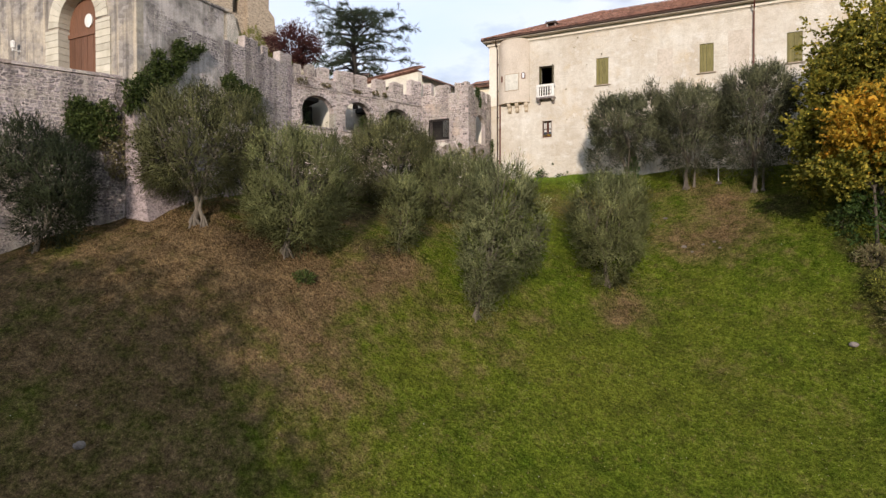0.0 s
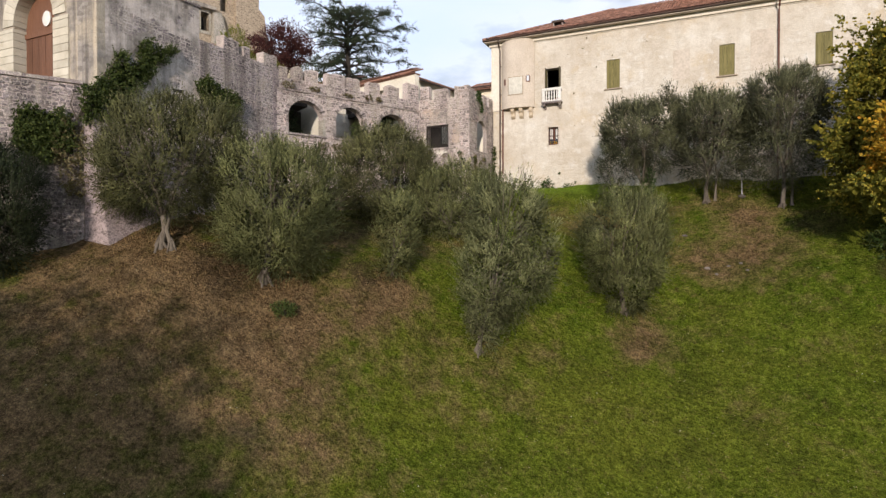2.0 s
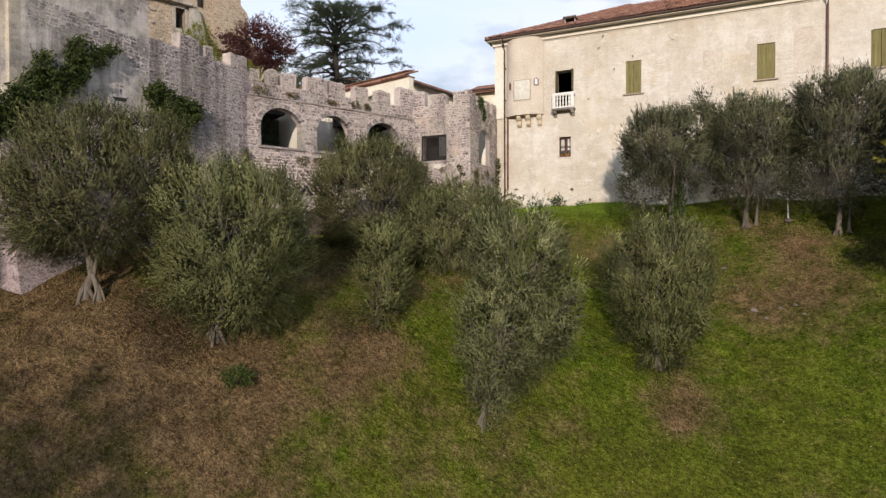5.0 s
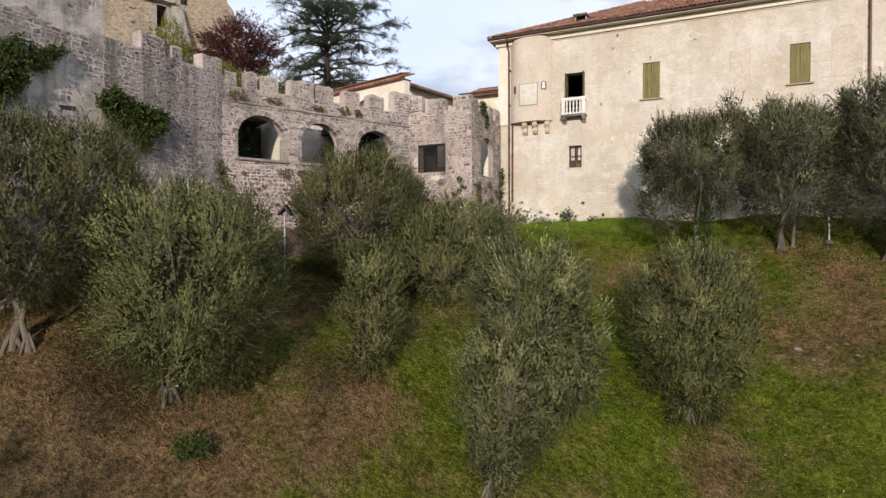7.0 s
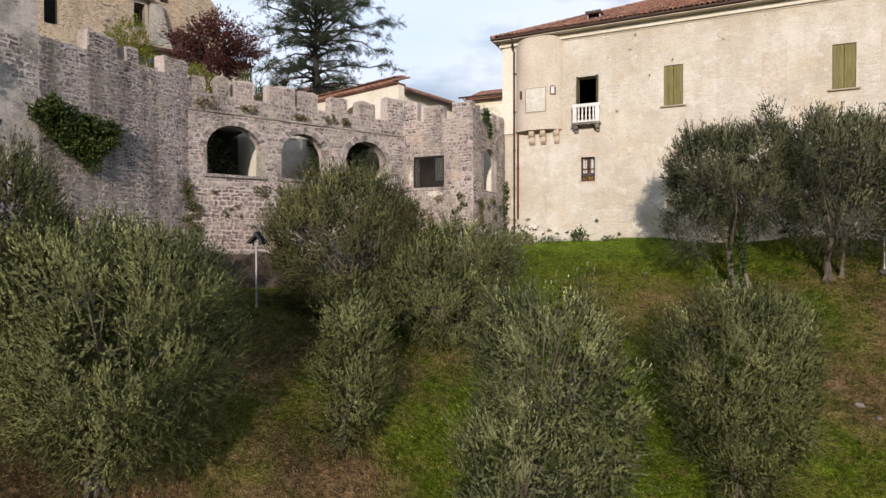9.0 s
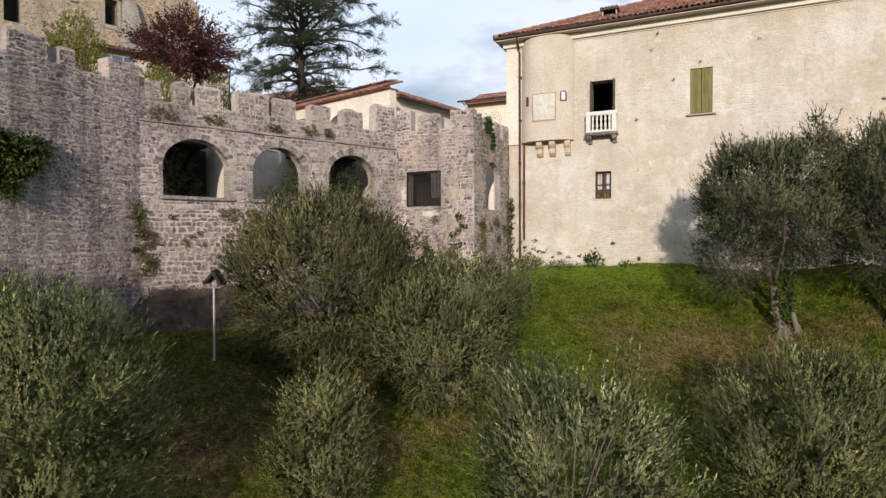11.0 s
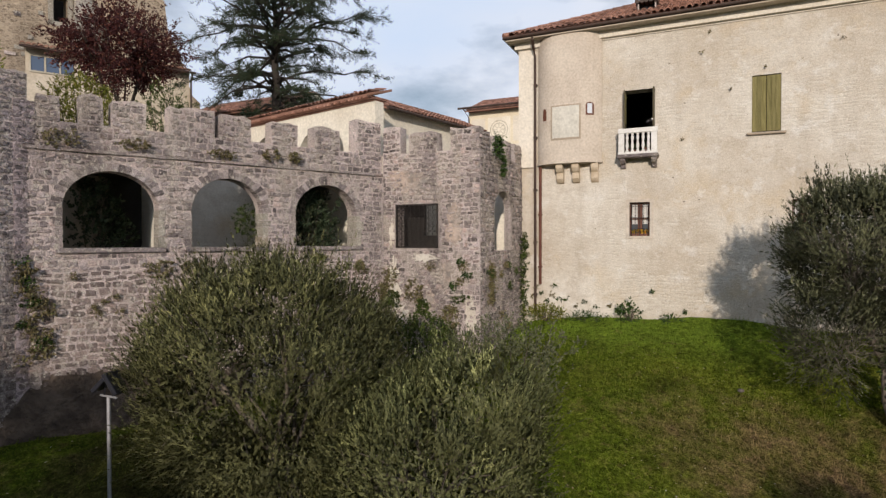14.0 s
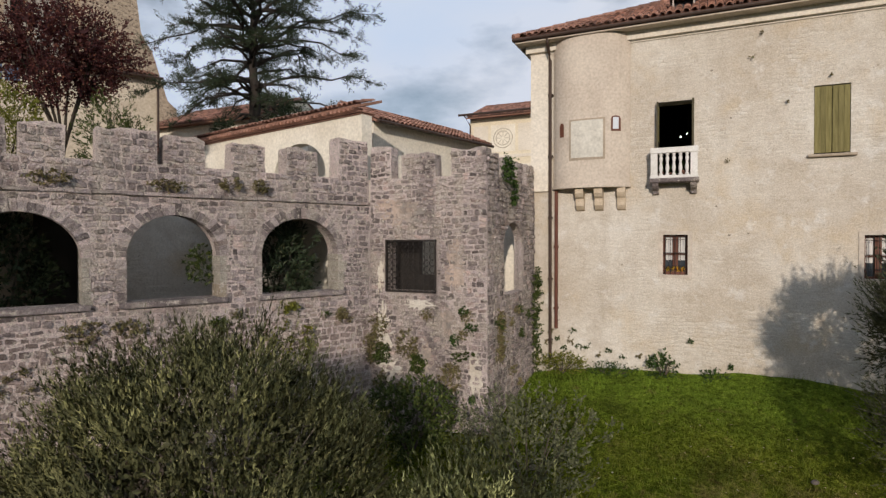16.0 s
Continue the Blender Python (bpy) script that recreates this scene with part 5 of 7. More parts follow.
yellow = house("yellow_house", "pale yellow painted house with tiled eaves", -23.3, -16.0, 56.2, 63.0, -1.0, 11.9, 22, M["yellow"], 0.6, 35)
bm = bmesh.new()
tube(bm, [(-24.0, 55.55, 12.0), (-15.6, 55.55, 12.0)], 0.07, 8)
tube(bm, [(-23.6, 55.55, 11.95), (-23.4, 56.1, 11.4), (-23.4, 56.1, 4.2)], 0.05, 8)
part("gutter", bm, M["gutter"], yellow)
YH = Plane(-23.3, 56.2, 1, 0)
for s0, s1, z0, z1, mt in ((1.3, 2.9, 9.6, 11.3, "white"), (0.1, 1.1, 9.6, 11.3, "cream"), (3.1, 4.2, 9.6, 11.3, "cream"), (4.4, 5.6, 9.6, 11.3, "white"), (0.0, 6.0, 9.2, 9.4, "cream"), (3.0, 4.0, 7.4, 8.8, "white")):
    part("painted_panel", slab(bmesh.new(), YH, rect(s0, s1, z0, z1), -0.01, 0.03), M[mt], yellow)
bm = bmesh.new()
for rr in (0.62, 0.45):
    tube(bm, [YH.at(2.1 + rr * math.cos(q * math.pi / 12), 10.45 + rr * math.sin(q * math.pi / 12), 0.04) for q in range(25)], 0.035, 4)
for q in range(8):
    tube(bm, [YH.at(2.1 + 0.12 * math.cos(q * math.pi / 4), 10.45 + 0.12 * math.sin(q * math.pi / 4), 0.04), YH.at(2.1 + 0.45 * math.cos(q * math.pi / 4), 10.45 + 0.45 * math.sin(q * math.pi / 4), 0.04)], 0.03, 4)
part("sundial", bm, M["ochre_stone"], yellow, "faded painted sundial")

# ruined keep
KEEP = Plane(-46.4, 24.3, 7.5, 19.2)
L = math.hypot(7.5, 19.2)
keep = tagged(part("castle_keep", rect_wall(bmesh.new(), KEEP, 0, L, 2.0, 26.0, [(15.3, 16.0, 14.9, 16.5), (17.0, 17.7, 17.0, 18.6), (18.0, 18.9, 19.5, 21.0), (5, 6, 14, 16.4), (10.2, 11.0, 13.8, 16.0)], 1.2), M["keep"]), "tall ruined tawny stone keep with window openings", "castle keep", kind="structure")
part("return_wall", slab(bmesh.new(), Plane(-38.9, 43.5, -0.93, 0.36), rect(0, 8, 2, 26), -1.2, 0), M["keep"], keep)
# near-black wall so the keep's openings look unlit
part("rear_wall", slab(bmesh.new(), KEEP, rect(0.5, L - 0.5, 2, 26), -9, -8), M["dark"], keep)
part("buttress", slab(bmesh.new(), Plane(-38.9, 43.5, 0.36, 0.93), [(-2.4, 2), (2.6, 2), (2.4, 11.6), (1.9, 12.0), (1.1, 14.6), (0.5, 15.6), (0.3, 17.4), (-0.5, 18.2), (-2.4, 18.6)], -1.0, 0.5), M["keep"], keep, "sloping broken buttress")
# window surround, ledge and the leaning buttress beside it
for q in (rect(15.05, 15.3, 14.7, 16.7), rect(16.0, 16.2, 14.7, 16.7), rect(15.05, 16.2, 16.5, 16.75), rect(15.05, 16.2, 14.65, 14.9)):
    part("window_stone", slab(bmesh.new(), KEEP, q, -0.3, 0.06), M["pale"], keep, "pale dressed window stones")
part("ledge", slab(bmesh.new(), KEEP, [(11.5, 16.75), (16.3, 16.75), (16.6, 17.0), (14.0, 17.15), (11.5, 17.0)], -0.2, 0.5), M["render_ochre"], keep, "mossy broken ledge")
bm = bmesh.new()
v = [bm.verts.new(KEEP.at(a, z, o)) for a, z, o in ((15.9, 9.0, 1.5), (18.3, 9.0, 1.5), (18.3, 9.0, 0), (15.9, 9.0, 0), (16.3, 16.6, 0.35), (17.0, 16.7, 0.35), (17.0, 16.7, 0), (16.3, 16.6, 0))]
for q in ((0, 1, 5, 4), (1, 2, 6, 5), (3, 0, 4, 7), (4, 5, 6, 7), (0, 1, 2, 3), (2, 3, 7, 6)):
    bm.faces.new([v[i] for i in q])
part("leaning_buttress", bm, M["pale"], keep, "pale leaning stone buttress")
krng = random.Random(91)
for q in range(46):
    a, z = krng.uniform(11.5, 20.3), krng.uniform(11.5, 17.2)
    w, h = krng.uniform(0.15, 0.5), krng.uniform(0.1, 0.25)
    if not (14.9 < a + w / 2 < 18.2):
        part("ashlar", slab(bmesh.new(), KEEP, rect(a, a + w, z, z + h), -0.1, krng.uniform(0.03, 0.10)), M["pale"] if q % 3 else M["stone"], keep)

# long low lodge under the keep, facing the loggia
LG = Plane(-33.7, 33.1, 3.1, 5.5)
lodge = base("yard_lodge", "pale rendered lodge with a red tiled lean-to roof and blue-grey windows", "building", kind="structure", at=(-32.2, 35.8, COURT))
part("wall", slab(bmesh.new(), LG, rect(0, 6.3, 4.6, 10.85), -3.0, 0), M["lodge"], lodge)
tile_roof(lodge, LG.at(-0.2, 10.75, 0.4), LG.d, -LG.n + Vector((0, 0, 0.3)), 6.7, 2.2, 37)
bm = bmesh.new()
tube(bm, [LG.at(-0.2, 10.72, 0.46), LG.at(6.5, 10.72, 0.46)], 0.05, 8)
tube(bm, [LG.at(6.35, 10.7, 0.46), LG.at(6.35, 10.4, 0.1), LG.at(6.35, 6.0, 0.08)], 0.045, 8)
part("gutter", bm, M["gutter"], lodge)
for q in range(3):
    a = 0.15 + q * 0.52
    win = part("window", slab(bmesh.new(), LG, rect(a, a + 0.48, 9.85, 10.5), -0.1, 0.02), M["pane_blue"], lodge, "blue-grey window pane")
    for u in (rect(a - 0.03, a + 0.03, 9.85, 10.5), rect(a, a + 0.48, 10.49, 10.55), rect(a, a + 0.48, 9.82, 9.89)):
        part("window_frame", slab(bmesh.new(), LG, u, -0.05, 0.05), M["ochre_stone"], win)
low = house("yard_house", "low house with a red tiled roof in the yard", -36.6, -29.4, 43.2, 50.0, 4.8, 10.0, 24, M["white"], 0.5, 39)
bm = bmesh.new()
tube(bm, [(-34.9, 46, 10.4), (-34.9, 46, 13.6)], 0.03, 6)
for z, w in ((13.5, 0.5), (13.1, 0.35), (12.2, 0.3)):
    tube(bm, [(-34.9 - w, 46, z), (-34.9 + w, 46, z)], 0.02, 4)
tagged(part("antenna", bm, M["greymetal"]), "thin television antenna on a mast", "antenna")

# ---- lamp post on the slope ----
lx, ly = -18.12, 25.7
lz = gz(lx, ly)
post = base("floodlight_post", "galvanised post carrying a tilted black floodlight", "lamp post", at=(lx, ly, lz))
bm = bmesh.new()
tube(bm, [(lx, ly, lz - 0.3), (lx, ly, 0.0)], 0.035, 10)
attach(part("pole", bm, M["greymetal"]), post)
bm = bmesh.new()
tube(bm, [(lx - 0.22, ly, 0.0), (lx + 0.22, ly, 0.0)], 0.02, 6)
attach(part("crossbar", bm, M["greymetal"]), post)
for q, tilt in ((-1, 46), (1, -58)):
    bm = bmesh.new()
    box(bm, -0.22, 0.22, -0.18, 0.18, -0.04, 0.04, bevel=0.012)
    bmesh.ops.transform(bm, matrix=pose(lx + 0.13 * q + 0.05, ly, 0.27, 0, -tilt * 1.0, 20), verts=bm.verts)
    attach(part("lamp_head", bm, M["black"], label="black lamp housing"), post)
    bm = bmesh.new()
    tube(bm, [(lx + 0.12 * q, ly, 0.0), (lx + 0.12 * q + 0.04, ly, 0.22)], 0.014, 6)
    attach(part("bracket", bm, M["black"]), post)

# ---- loose stones, stakes ----
rng = random.Random(77)
for i, (x, y, r) in enumerate(((-1.18, 31.5, 0.14), (-0.8, 31.2, 0.1), (-0.3, 31.6, 0.09), (0.2, 31.7, 0.1), (0.45, 31.3, 0.08), (0.43, 36.2, 0.2), (-7.4, 35.8, 0.09), (-9.6, 30.9, 0.2), (5.0, 26.3, 0.2), (-15.9, 10.1, 0.2), (-13.0, 34.0, 0.12), (-2.2, 33.4, 0.12))):
    bm = bmesh.new()
    bmesh.ops.create_icosphere(bm, subdivisions=2, radius=1)
    for v in bm.verts:
        v.co = v.co * (1 + 0.25 * noise.noise(v.co * 1.3 + Vector((i * 3, 0, 0))))
        v.co = Vector((v.co.x * r * 1.05, v.co.y * r * 0.8, v.co.z * r * 0.55))
    ob = part("field_stone", bm, M["rock"])
    ob.location = (x, y, gz(x, y) + r * 0.2)
    ob.rotation_euler.z = i * 1.7
    tagged(ob, "pale weathered stone lying in the grass", "stone", "stones in the grass")
bm = bmesh.new()
tube(bm, [(0.43, 36.2, gz(0.43, 36.2) + 0.1), (0.40, 36.2, gz(0.43, 36.2) + 1.7)], 0.03, 6)
tagged(part("stake", bm, M["greymetal"]), "thin pale stake standing on a stone", "stake")


# ---- plants ----
def spray(centres, ways, count, leaf_l, leaf_w, shoot, rng, spread=0.9):
    """Leaves in an array (n, 4, 3): count leaves along each shoot from centres towards ways."""
    n = len(centres)
    t = rng.random((n, count, 1))
    p = centres[:, None, :] + ways[:, None, :] * t * shoot
    d = ways[:, None, :] * 0.8 + rng.normal(0, spread * 0.6, (n, count, 3))
    d /= np.linalg.norm(d, axis=2, keepdims=True)
    side = np.cross(d, rng.normal(0, 1, (n, count, 3)))
    side /= np.linalg.norm(side, axis=2, keepdims=True) + 1e-9
    ll = leaf_l * rng.uniform(0.7, 1.25, (n, count, 1))
    a, b = p, p + d * ll
    mid = p + d * ll * 0.5
    w = side * leaf_w * 0.5
    return np.stack([a, mid + w, b, mid - w], 2).reshape(-1, 4, 3)


def lumps(seed, n, rng):
    """Directions with a lumpy radius each."""
    d = rng.normal(0, 1, (n, 3))
    d /= np.linalg.norm(d, axis=1, keepdims=True)
    r = np.array([1 + 0.36 * noise.noise(Vector(v) * 1.7 + Vector((seed * 7.1, 0, 0))) + 0.22 * noise.noise(Vector(v) * 4.3 + Vector((0, seed * 3.3, 0))) for v in d])
    return d, r


def foliage(name, seed, c, rad, shoots, count, leaf_l, leaf_w, shoot, material, parent, up=0.6, inner=0.35, hole=0.12, taper=0.0, core=0, clumps=0):
    """A crown of shoots in a lumpy ellipsoid with gaps, gathered into clumps; taper narrows it towards its foot."""
    rng = np.random.default_rng(seed)
    if clumps:
        d0, r0 = lumps(seed, clumps, rng)
        r0 = r0 * rng.uniform(0.80, 1.06, clumps)
        pick = rng.integers(0, clumps, shoots)
        size = rng.uniform(0.08, 0.17, clumps)[pick]
        d = d0[pick]
        p = d * r0[pick][:, None] + rng.normal(0, 1, (shoots, 3)) * size[:, None] - d * (np.abs(rng.normal(0, 0.09, shoots)))[:, None]
        deep_ = rng.random(shoots) < inner
        p[deep_] *= rng.uniform(0.4, 0.85, (deep_.sum(), 1))
    else:
        d, r = lumps(seed, shoots, rng)
        deep = np.where(rng.random(shoots) < inner, rng.uniform(0.35, 0.8, shoots), rng.uniform(0.8, 1.0, shoots))
        p = d * (r * deep)[:, None]
        keep_ = np.array([noise.noise(Vector(v) * 2.6 + Vector((seed, seed, 0))) > -0.5 + hole for v in p])
        p, d = p[keep_], d[keep_]
    if taper:
        f = np.clip(1 + taper * np.minimum(p[:, 2], 0.25), 0.25, 1.1)
        p[:, 0] *= f
        p[:, 1] *= f
    p = p * np.array(rad) + np.array(c)
    w = d + np.array((0, 0, up)) + rng.normal(0, 0.35, d.shape)
    w /= np.linalg.norm(w, axis=1, keepdims=True)
    v = spray(p, w, count, leaf_l, leaf_w, shoot, rng)
    if core:
        d2, r2 = lumps(seed, core, rng)
        p2 = d2 * (r2 * rng.uniform(0.2, 0.68, core))[:, None]
        if taper:
            f = np.clip(1 + taper * np.minimum(p2[:, 2], 0.25), 0.25, 1.1)[:, None]
            p2 = p2 * np.hstack([f, f, np.ones_like(f)])
        v = np.concatenate([v, spray(p2 * np.array(rad) + np.array(c), d2, 4, leaf_l * 2.0, leaf_w * 3.2, shoot, rng)])
    return quads(name, v, material, parent)


def limbs(bm, foot, c, rad, n, r0, rng, lean=0.3):
    """A trunk that forks low into limbs reaching into the crown."""
    fork = Vector(foot).lerp(Vector(c), 0.38) + Vector((rng.uniform(-0.1, 0.1), rng.uniform(-0.1, 0.1), 0))
    f = Vector(foot)
    mid = f.lerp(fork, 0.5) + Vector((rng.uniform(-0.12, 0.12), rng.uniform(-0.12, 0.12), 0))
    tube(bm, [f - Vector((0, 0, 0.35)), f + Vector((0, 0, 0.05)), mid, fork], [r0 * 1.7, r0 * 1.25, r0 * 0.9, r0 * 0.75], 9)
    for k0 in range(4):
        a = k0 * 1.6 + rng.uniform(0, 0.6)
        tube(bm, [f + Vector((0, 0, 0.3)), f + Vector((math.cos(a) * r0 * 1.5, math.sin(a) * r0 * 1.5, 0.02)), f + Vector((math.cos(a) * r0 * 2.8, math.sin(a) * r0 * 2.8, -0.3))], [r0 * 0.6, r0 * 0.5, r0 * 0.3], 6)
    for i in range(n):
        a = 2 * math.pi * i / n + rng.uniform(-0.4, 0.4)
        e = Vector(c) + Vector((rad[0] * 0.7 * math.cos(a), rad[1] * 0.7 * math.sin(a), rad[2] * rng.uniform(-0.1, 0.65)))
        m = fork.lerp(e, 0.5) + Vector((rng.uniform(-0.2, 0.2), rng.uniform(-0.2, 0.2), rng.uniform(-0.05, 0.25)))
        tube(bm, [fork - Vector((0, 0, 0.1)), fork.lerp(m, 0.5), m, m.lerp(e, 0.6), e], [r0 * 0.55, r0 * 0.42, r0 * 0.3, r0 * 0.17, r0 * 0.06], 6)
        for j in range(3):
            q = e + Vector((rng.uniform(-0.5, 0.5), rng.uniform(-0.5, 0.5), rng.uniform(0, 0.6)))
            tube(bm, [m, m.lerp(q, 0.6) + Vector((0, 0, 0.1)), q], [r0 * 0.2, r0 * 0.12, r0 * 0.03], 5)
    return bm


RGT = Vector((0.906, 0.423, 0))
AWAY = Vector((-0.423, 0.906, 0))


def crown(seed, foot, lobes, material, parent, thick=125, leaf_l=0.070, leaf_w=0.0175, count=17):
    """An olive's crown over lobes (side, back, height, half width, half height, fullness): upright feathery clumps of shoots with narrow leaves."""
    rng = np.random.default_rng(seed)
    mid = np.array([np.array(foot) * (1, 1, 0) + np.array(RGT) * l[0] + np.array(AWAY) * l[1] + np.array((0, 0, l[2])) for l in lobes])
    rad = np.array([(l[3], l[3] * 0.95, l[4]) for l in lobes])
    full = np.array([l[5] if len(l) > 5 else 1.0 for l in lobes])
    area = 4 * math.pi * ((rad[:, 0] ** 2 + 2 * rad[:, 0] * rad[:, 2]) / 3)
    C, D, T = [], [], []
    for i, a in enumerate(area):
        d, r = lumps(seed + i, int(a * 4.2), rng)
        r = (1 + (r - 1) * 0.6) * rng.uniform(0.80, 1.05, len(d))
        q = mid[i] + d * r[:, None] * rad[i]
        free = np.ones(len(q), bool)
        for j in range(len(lobes)):
            if j != i:
                free &= (((q - mid[j]) / (rad[j] * 0.80)) ** 2).sum(1) > 1
        n = d / rad[i]
        C.append(q[free])
        D.append((n / np.linalg.norm(n, axis=1, keepdims=True))[free])
        T.append(np.full(free.sum(), full[i]))
    C, D, T = np.vstack(C), np.vstack(D), np.concatenate(T)
    clumps = len(C)
    weight = T * rng.uniform(0.2, 1.7, clumps)
    n = int(clumps / 4.2 * thick)
    pick = rng.choice(clumps, n, p=weight / weight.sum())
    size = rng.uniform(0.09, 0.19, clumps)[pick]
    d = D[pick]
    off = rng.normal(0, 1, (n, 3)) * size[:, None] * np.array((1, 1, 1.25))
    p = C[pick] + off - d * np.abs(rng.normal(0, 0.10, n))[:, None]
    rise = rng.uniform(0.55, 1.1, clumps)[pick] * np.where(d[:, 2] < -0.35, 0.25, 1.0)
    w = d * 0.6 + np.array((0, 0, 1)) * rise[:, None] + off * 0.9 + rng.normal(0, 0.18, d.shape)
    w /= np.linalg.norm(w, axis=1, keepdims=True)
    tall = rng.uniform(0.16, 0.52, n)
    t = rng.random((n, count, 1))
    bend = rng.normal(0, 0.07, (n, 1, 3))
    at_ = p[:, None, :] + w[:, None, :] * t * tall[:, None, None] + bend * t * t
    side = rng.normal(0, 1, (n, count, 3))
    side -= (side * w[:, None, :]).sum(2, keepdims=True) * w[:, None, :]
    side /= np.linalg.norm(side, axis=2, keepdims=True)
    dd = w[:, None, :] * 0.95 + side * 0.42
    ll = leaf_l * rng.uniform(0.7, 1.3, (n, count, 1))
    cross = np.cross(dd, side + rng.normal(0, 0.6, side.shape))
    cross /= np.linalg.norm(cross, axis=2, keepdims=True) + 1e-9
    back = at_ + dd * ll * 0.12
    out = np.stack([back + cross * leaf_w * 0.5, at_ + dd * ll, back - cross * leaf_w * 0.5], 2).reshape(-1, 3, 3)
    # leaves within, given a darker tone below for the crown's inner shade
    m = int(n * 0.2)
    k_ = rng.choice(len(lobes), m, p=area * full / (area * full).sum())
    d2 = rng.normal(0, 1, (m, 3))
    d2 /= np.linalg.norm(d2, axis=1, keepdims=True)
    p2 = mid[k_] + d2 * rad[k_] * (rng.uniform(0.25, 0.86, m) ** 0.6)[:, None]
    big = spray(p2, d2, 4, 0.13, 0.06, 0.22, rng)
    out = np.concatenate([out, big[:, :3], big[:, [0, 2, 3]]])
    # young tips vary by clump; the upward weighting paints in sunlit tops
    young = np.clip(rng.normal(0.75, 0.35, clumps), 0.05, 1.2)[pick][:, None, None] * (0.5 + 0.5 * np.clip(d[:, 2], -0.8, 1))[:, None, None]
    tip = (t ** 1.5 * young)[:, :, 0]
    lump = d * 0.8 + off / size[:, None] * 0.5 + w * 0.15
    lump /= np.linalg.norm(lump, axis=1, keepdims=True)
    flat = np.cross(out[:, 1] - out[:, 0], out[:, 2] - out[:, 0])
    flat /= np.linalg.norm(flat, axis=1, keepdims=True) + 1e-9
    lead = np.concatenate([np.repeat(lump, count, 0), np.repeat(d2, 4, 0), np.repeat(d2, 4, 0)])
    turn = (flat * lead).sum(1) < 0
    flat[turn] *= -1
    out[turn] = out[turn][:, [0, 2, 1]]
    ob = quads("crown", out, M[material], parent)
    nn = lead * 0.88 + flat * 0.28
    nn /= np.linalg.norm(nn, axis=1, keepdims=True)
    at = ob.data.attributes.new("custom_normal", "FLOAT_VECTOR", "POINT")
    at.data.foreach_set("vector", np.repeat(nn, 3, 0).astype(np.float32).ravel())
    at = ob.data.attributes.new("tip", "FLOAT", "POINT")
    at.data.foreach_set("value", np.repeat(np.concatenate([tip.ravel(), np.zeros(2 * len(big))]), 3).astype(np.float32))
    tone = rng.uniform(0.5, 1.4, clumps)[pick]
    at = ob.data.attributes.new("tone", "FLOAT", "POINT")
    # 0.6 dims the inner leaves as shade inside the crown would
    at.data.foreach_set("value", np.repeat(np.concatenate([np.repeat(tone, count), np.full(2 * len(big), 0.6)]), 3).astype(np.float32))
    return ob


def olive(seed, x, y, lobes, label, r0=0.13, material="olive", bare=0, thick=125, twin=False):
    """An olive tree: a gnarled trunk and a crown of lobes."""
    z = gz(x, y)
    t = base("olive_tree", label, "tree", "olive trees", at=(x, y, z))
    rng = random.Random(seed)
    l0 = lobes[0]
    c = Vector((x, y, l0[2])) + RGT * l0[0] + AWAY * l0[1]
    rad = (l0[3], l0[3], l0[4])
    bm = limbs(bmesh.new(), (x, y, z), c, rad, 6, r0, rng)
    if twin:
        limbs(bm, (x + 0.35 * RGT.x + 0.1, y + 0.35 * RGT.y, z), c + RGT * 0.4, rad, 3, r0 * 0.6, rng)
    part("trunk", bm, M["bark"], t, "gnarled grey-brown trunk", smooth=True)
    crown(seed, (x, y, z), lobes, material, t, thick, *((0.085, 0.022, 13) if thick < 110 else ()))
    if bare:
        nr = np.random.default_rng(seed + 500)
        k_ = nr.integers(0, len(lobes), bare)
        d = nr.normal(0, 1, (bare, 3))
        d /= np.linalg.norm(d, axis=1, keepdims=True)
        d[:, 2] = -np.abs(d[:, 2]) + 0.25
        mid = np.array([np.array((x, y, l[2])) + np.array(RGT) * l[0] + np.array(AWAY) * l[1] for l in lobes])[k_]
        rr = np.array([(l[3], l[3], l[4]) for l in lobes])[k_]
        p = mid + d * nr.uniform(0.5, 1.05, (bare, 1)) * rr
        w = d * 0.6 + nr.normal(0, 0.5, (bare, 3)) + np.array((0, 0, 0.4))
        w *= (nr.uniform(0.3, 0.8, bare) / np.linalg.norm(w, axis=1))[:, None]
        sd_ = np.cross(w, nr.normal(0, 1, (bare, 3)))
        sd_ *= 0.006 / np.linalg.norm(sd_, axis=1)[:, None]
        tagged(quads("brushwood", np.stack([p - sd_, p + sd_, p + w], 1), M["twig"], t), "bare grey twigs", kind="stuff")
    return t


olive(1, -16.3, 19.15, ((0.5, 0.2, -1.95, 2.15, 2.2), (-0.25, 0.1, -0.65, 1.5, 1.15), (1.45, 0.0, -0.95, 1.25, 1.3), (0.65, 0.0, -3.35, 1.5, 1.15), (-0.7, 0.2, -2.5, 1.05, 1.3)), "dense round olive tree with grey-green leaves on the bank", material="olive_sunlit")
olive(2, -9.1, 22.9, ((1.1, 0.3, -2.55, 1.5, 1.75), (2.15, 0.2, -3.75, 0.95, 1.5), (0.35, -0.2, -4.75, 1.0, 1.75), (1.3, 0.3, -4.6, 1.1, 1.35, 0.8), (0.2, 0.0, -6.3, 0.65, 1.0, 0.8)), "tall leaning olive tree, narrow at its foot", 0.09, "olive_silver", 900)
olive(3, -13.0, 23.0, ((0.25, 0.2, -2.95, 0.75, 1.25), (0.05, 0.1, -1.85, 0.6, 0.55), (0.5, 0.0, -2.3, 0.5, 0.6), (0.2, 0.1, -4.1, 0.6, 0.65, 0.8)), "small young olive tree with sparse crown", 0.06, "olive_sunlit", thick=140)
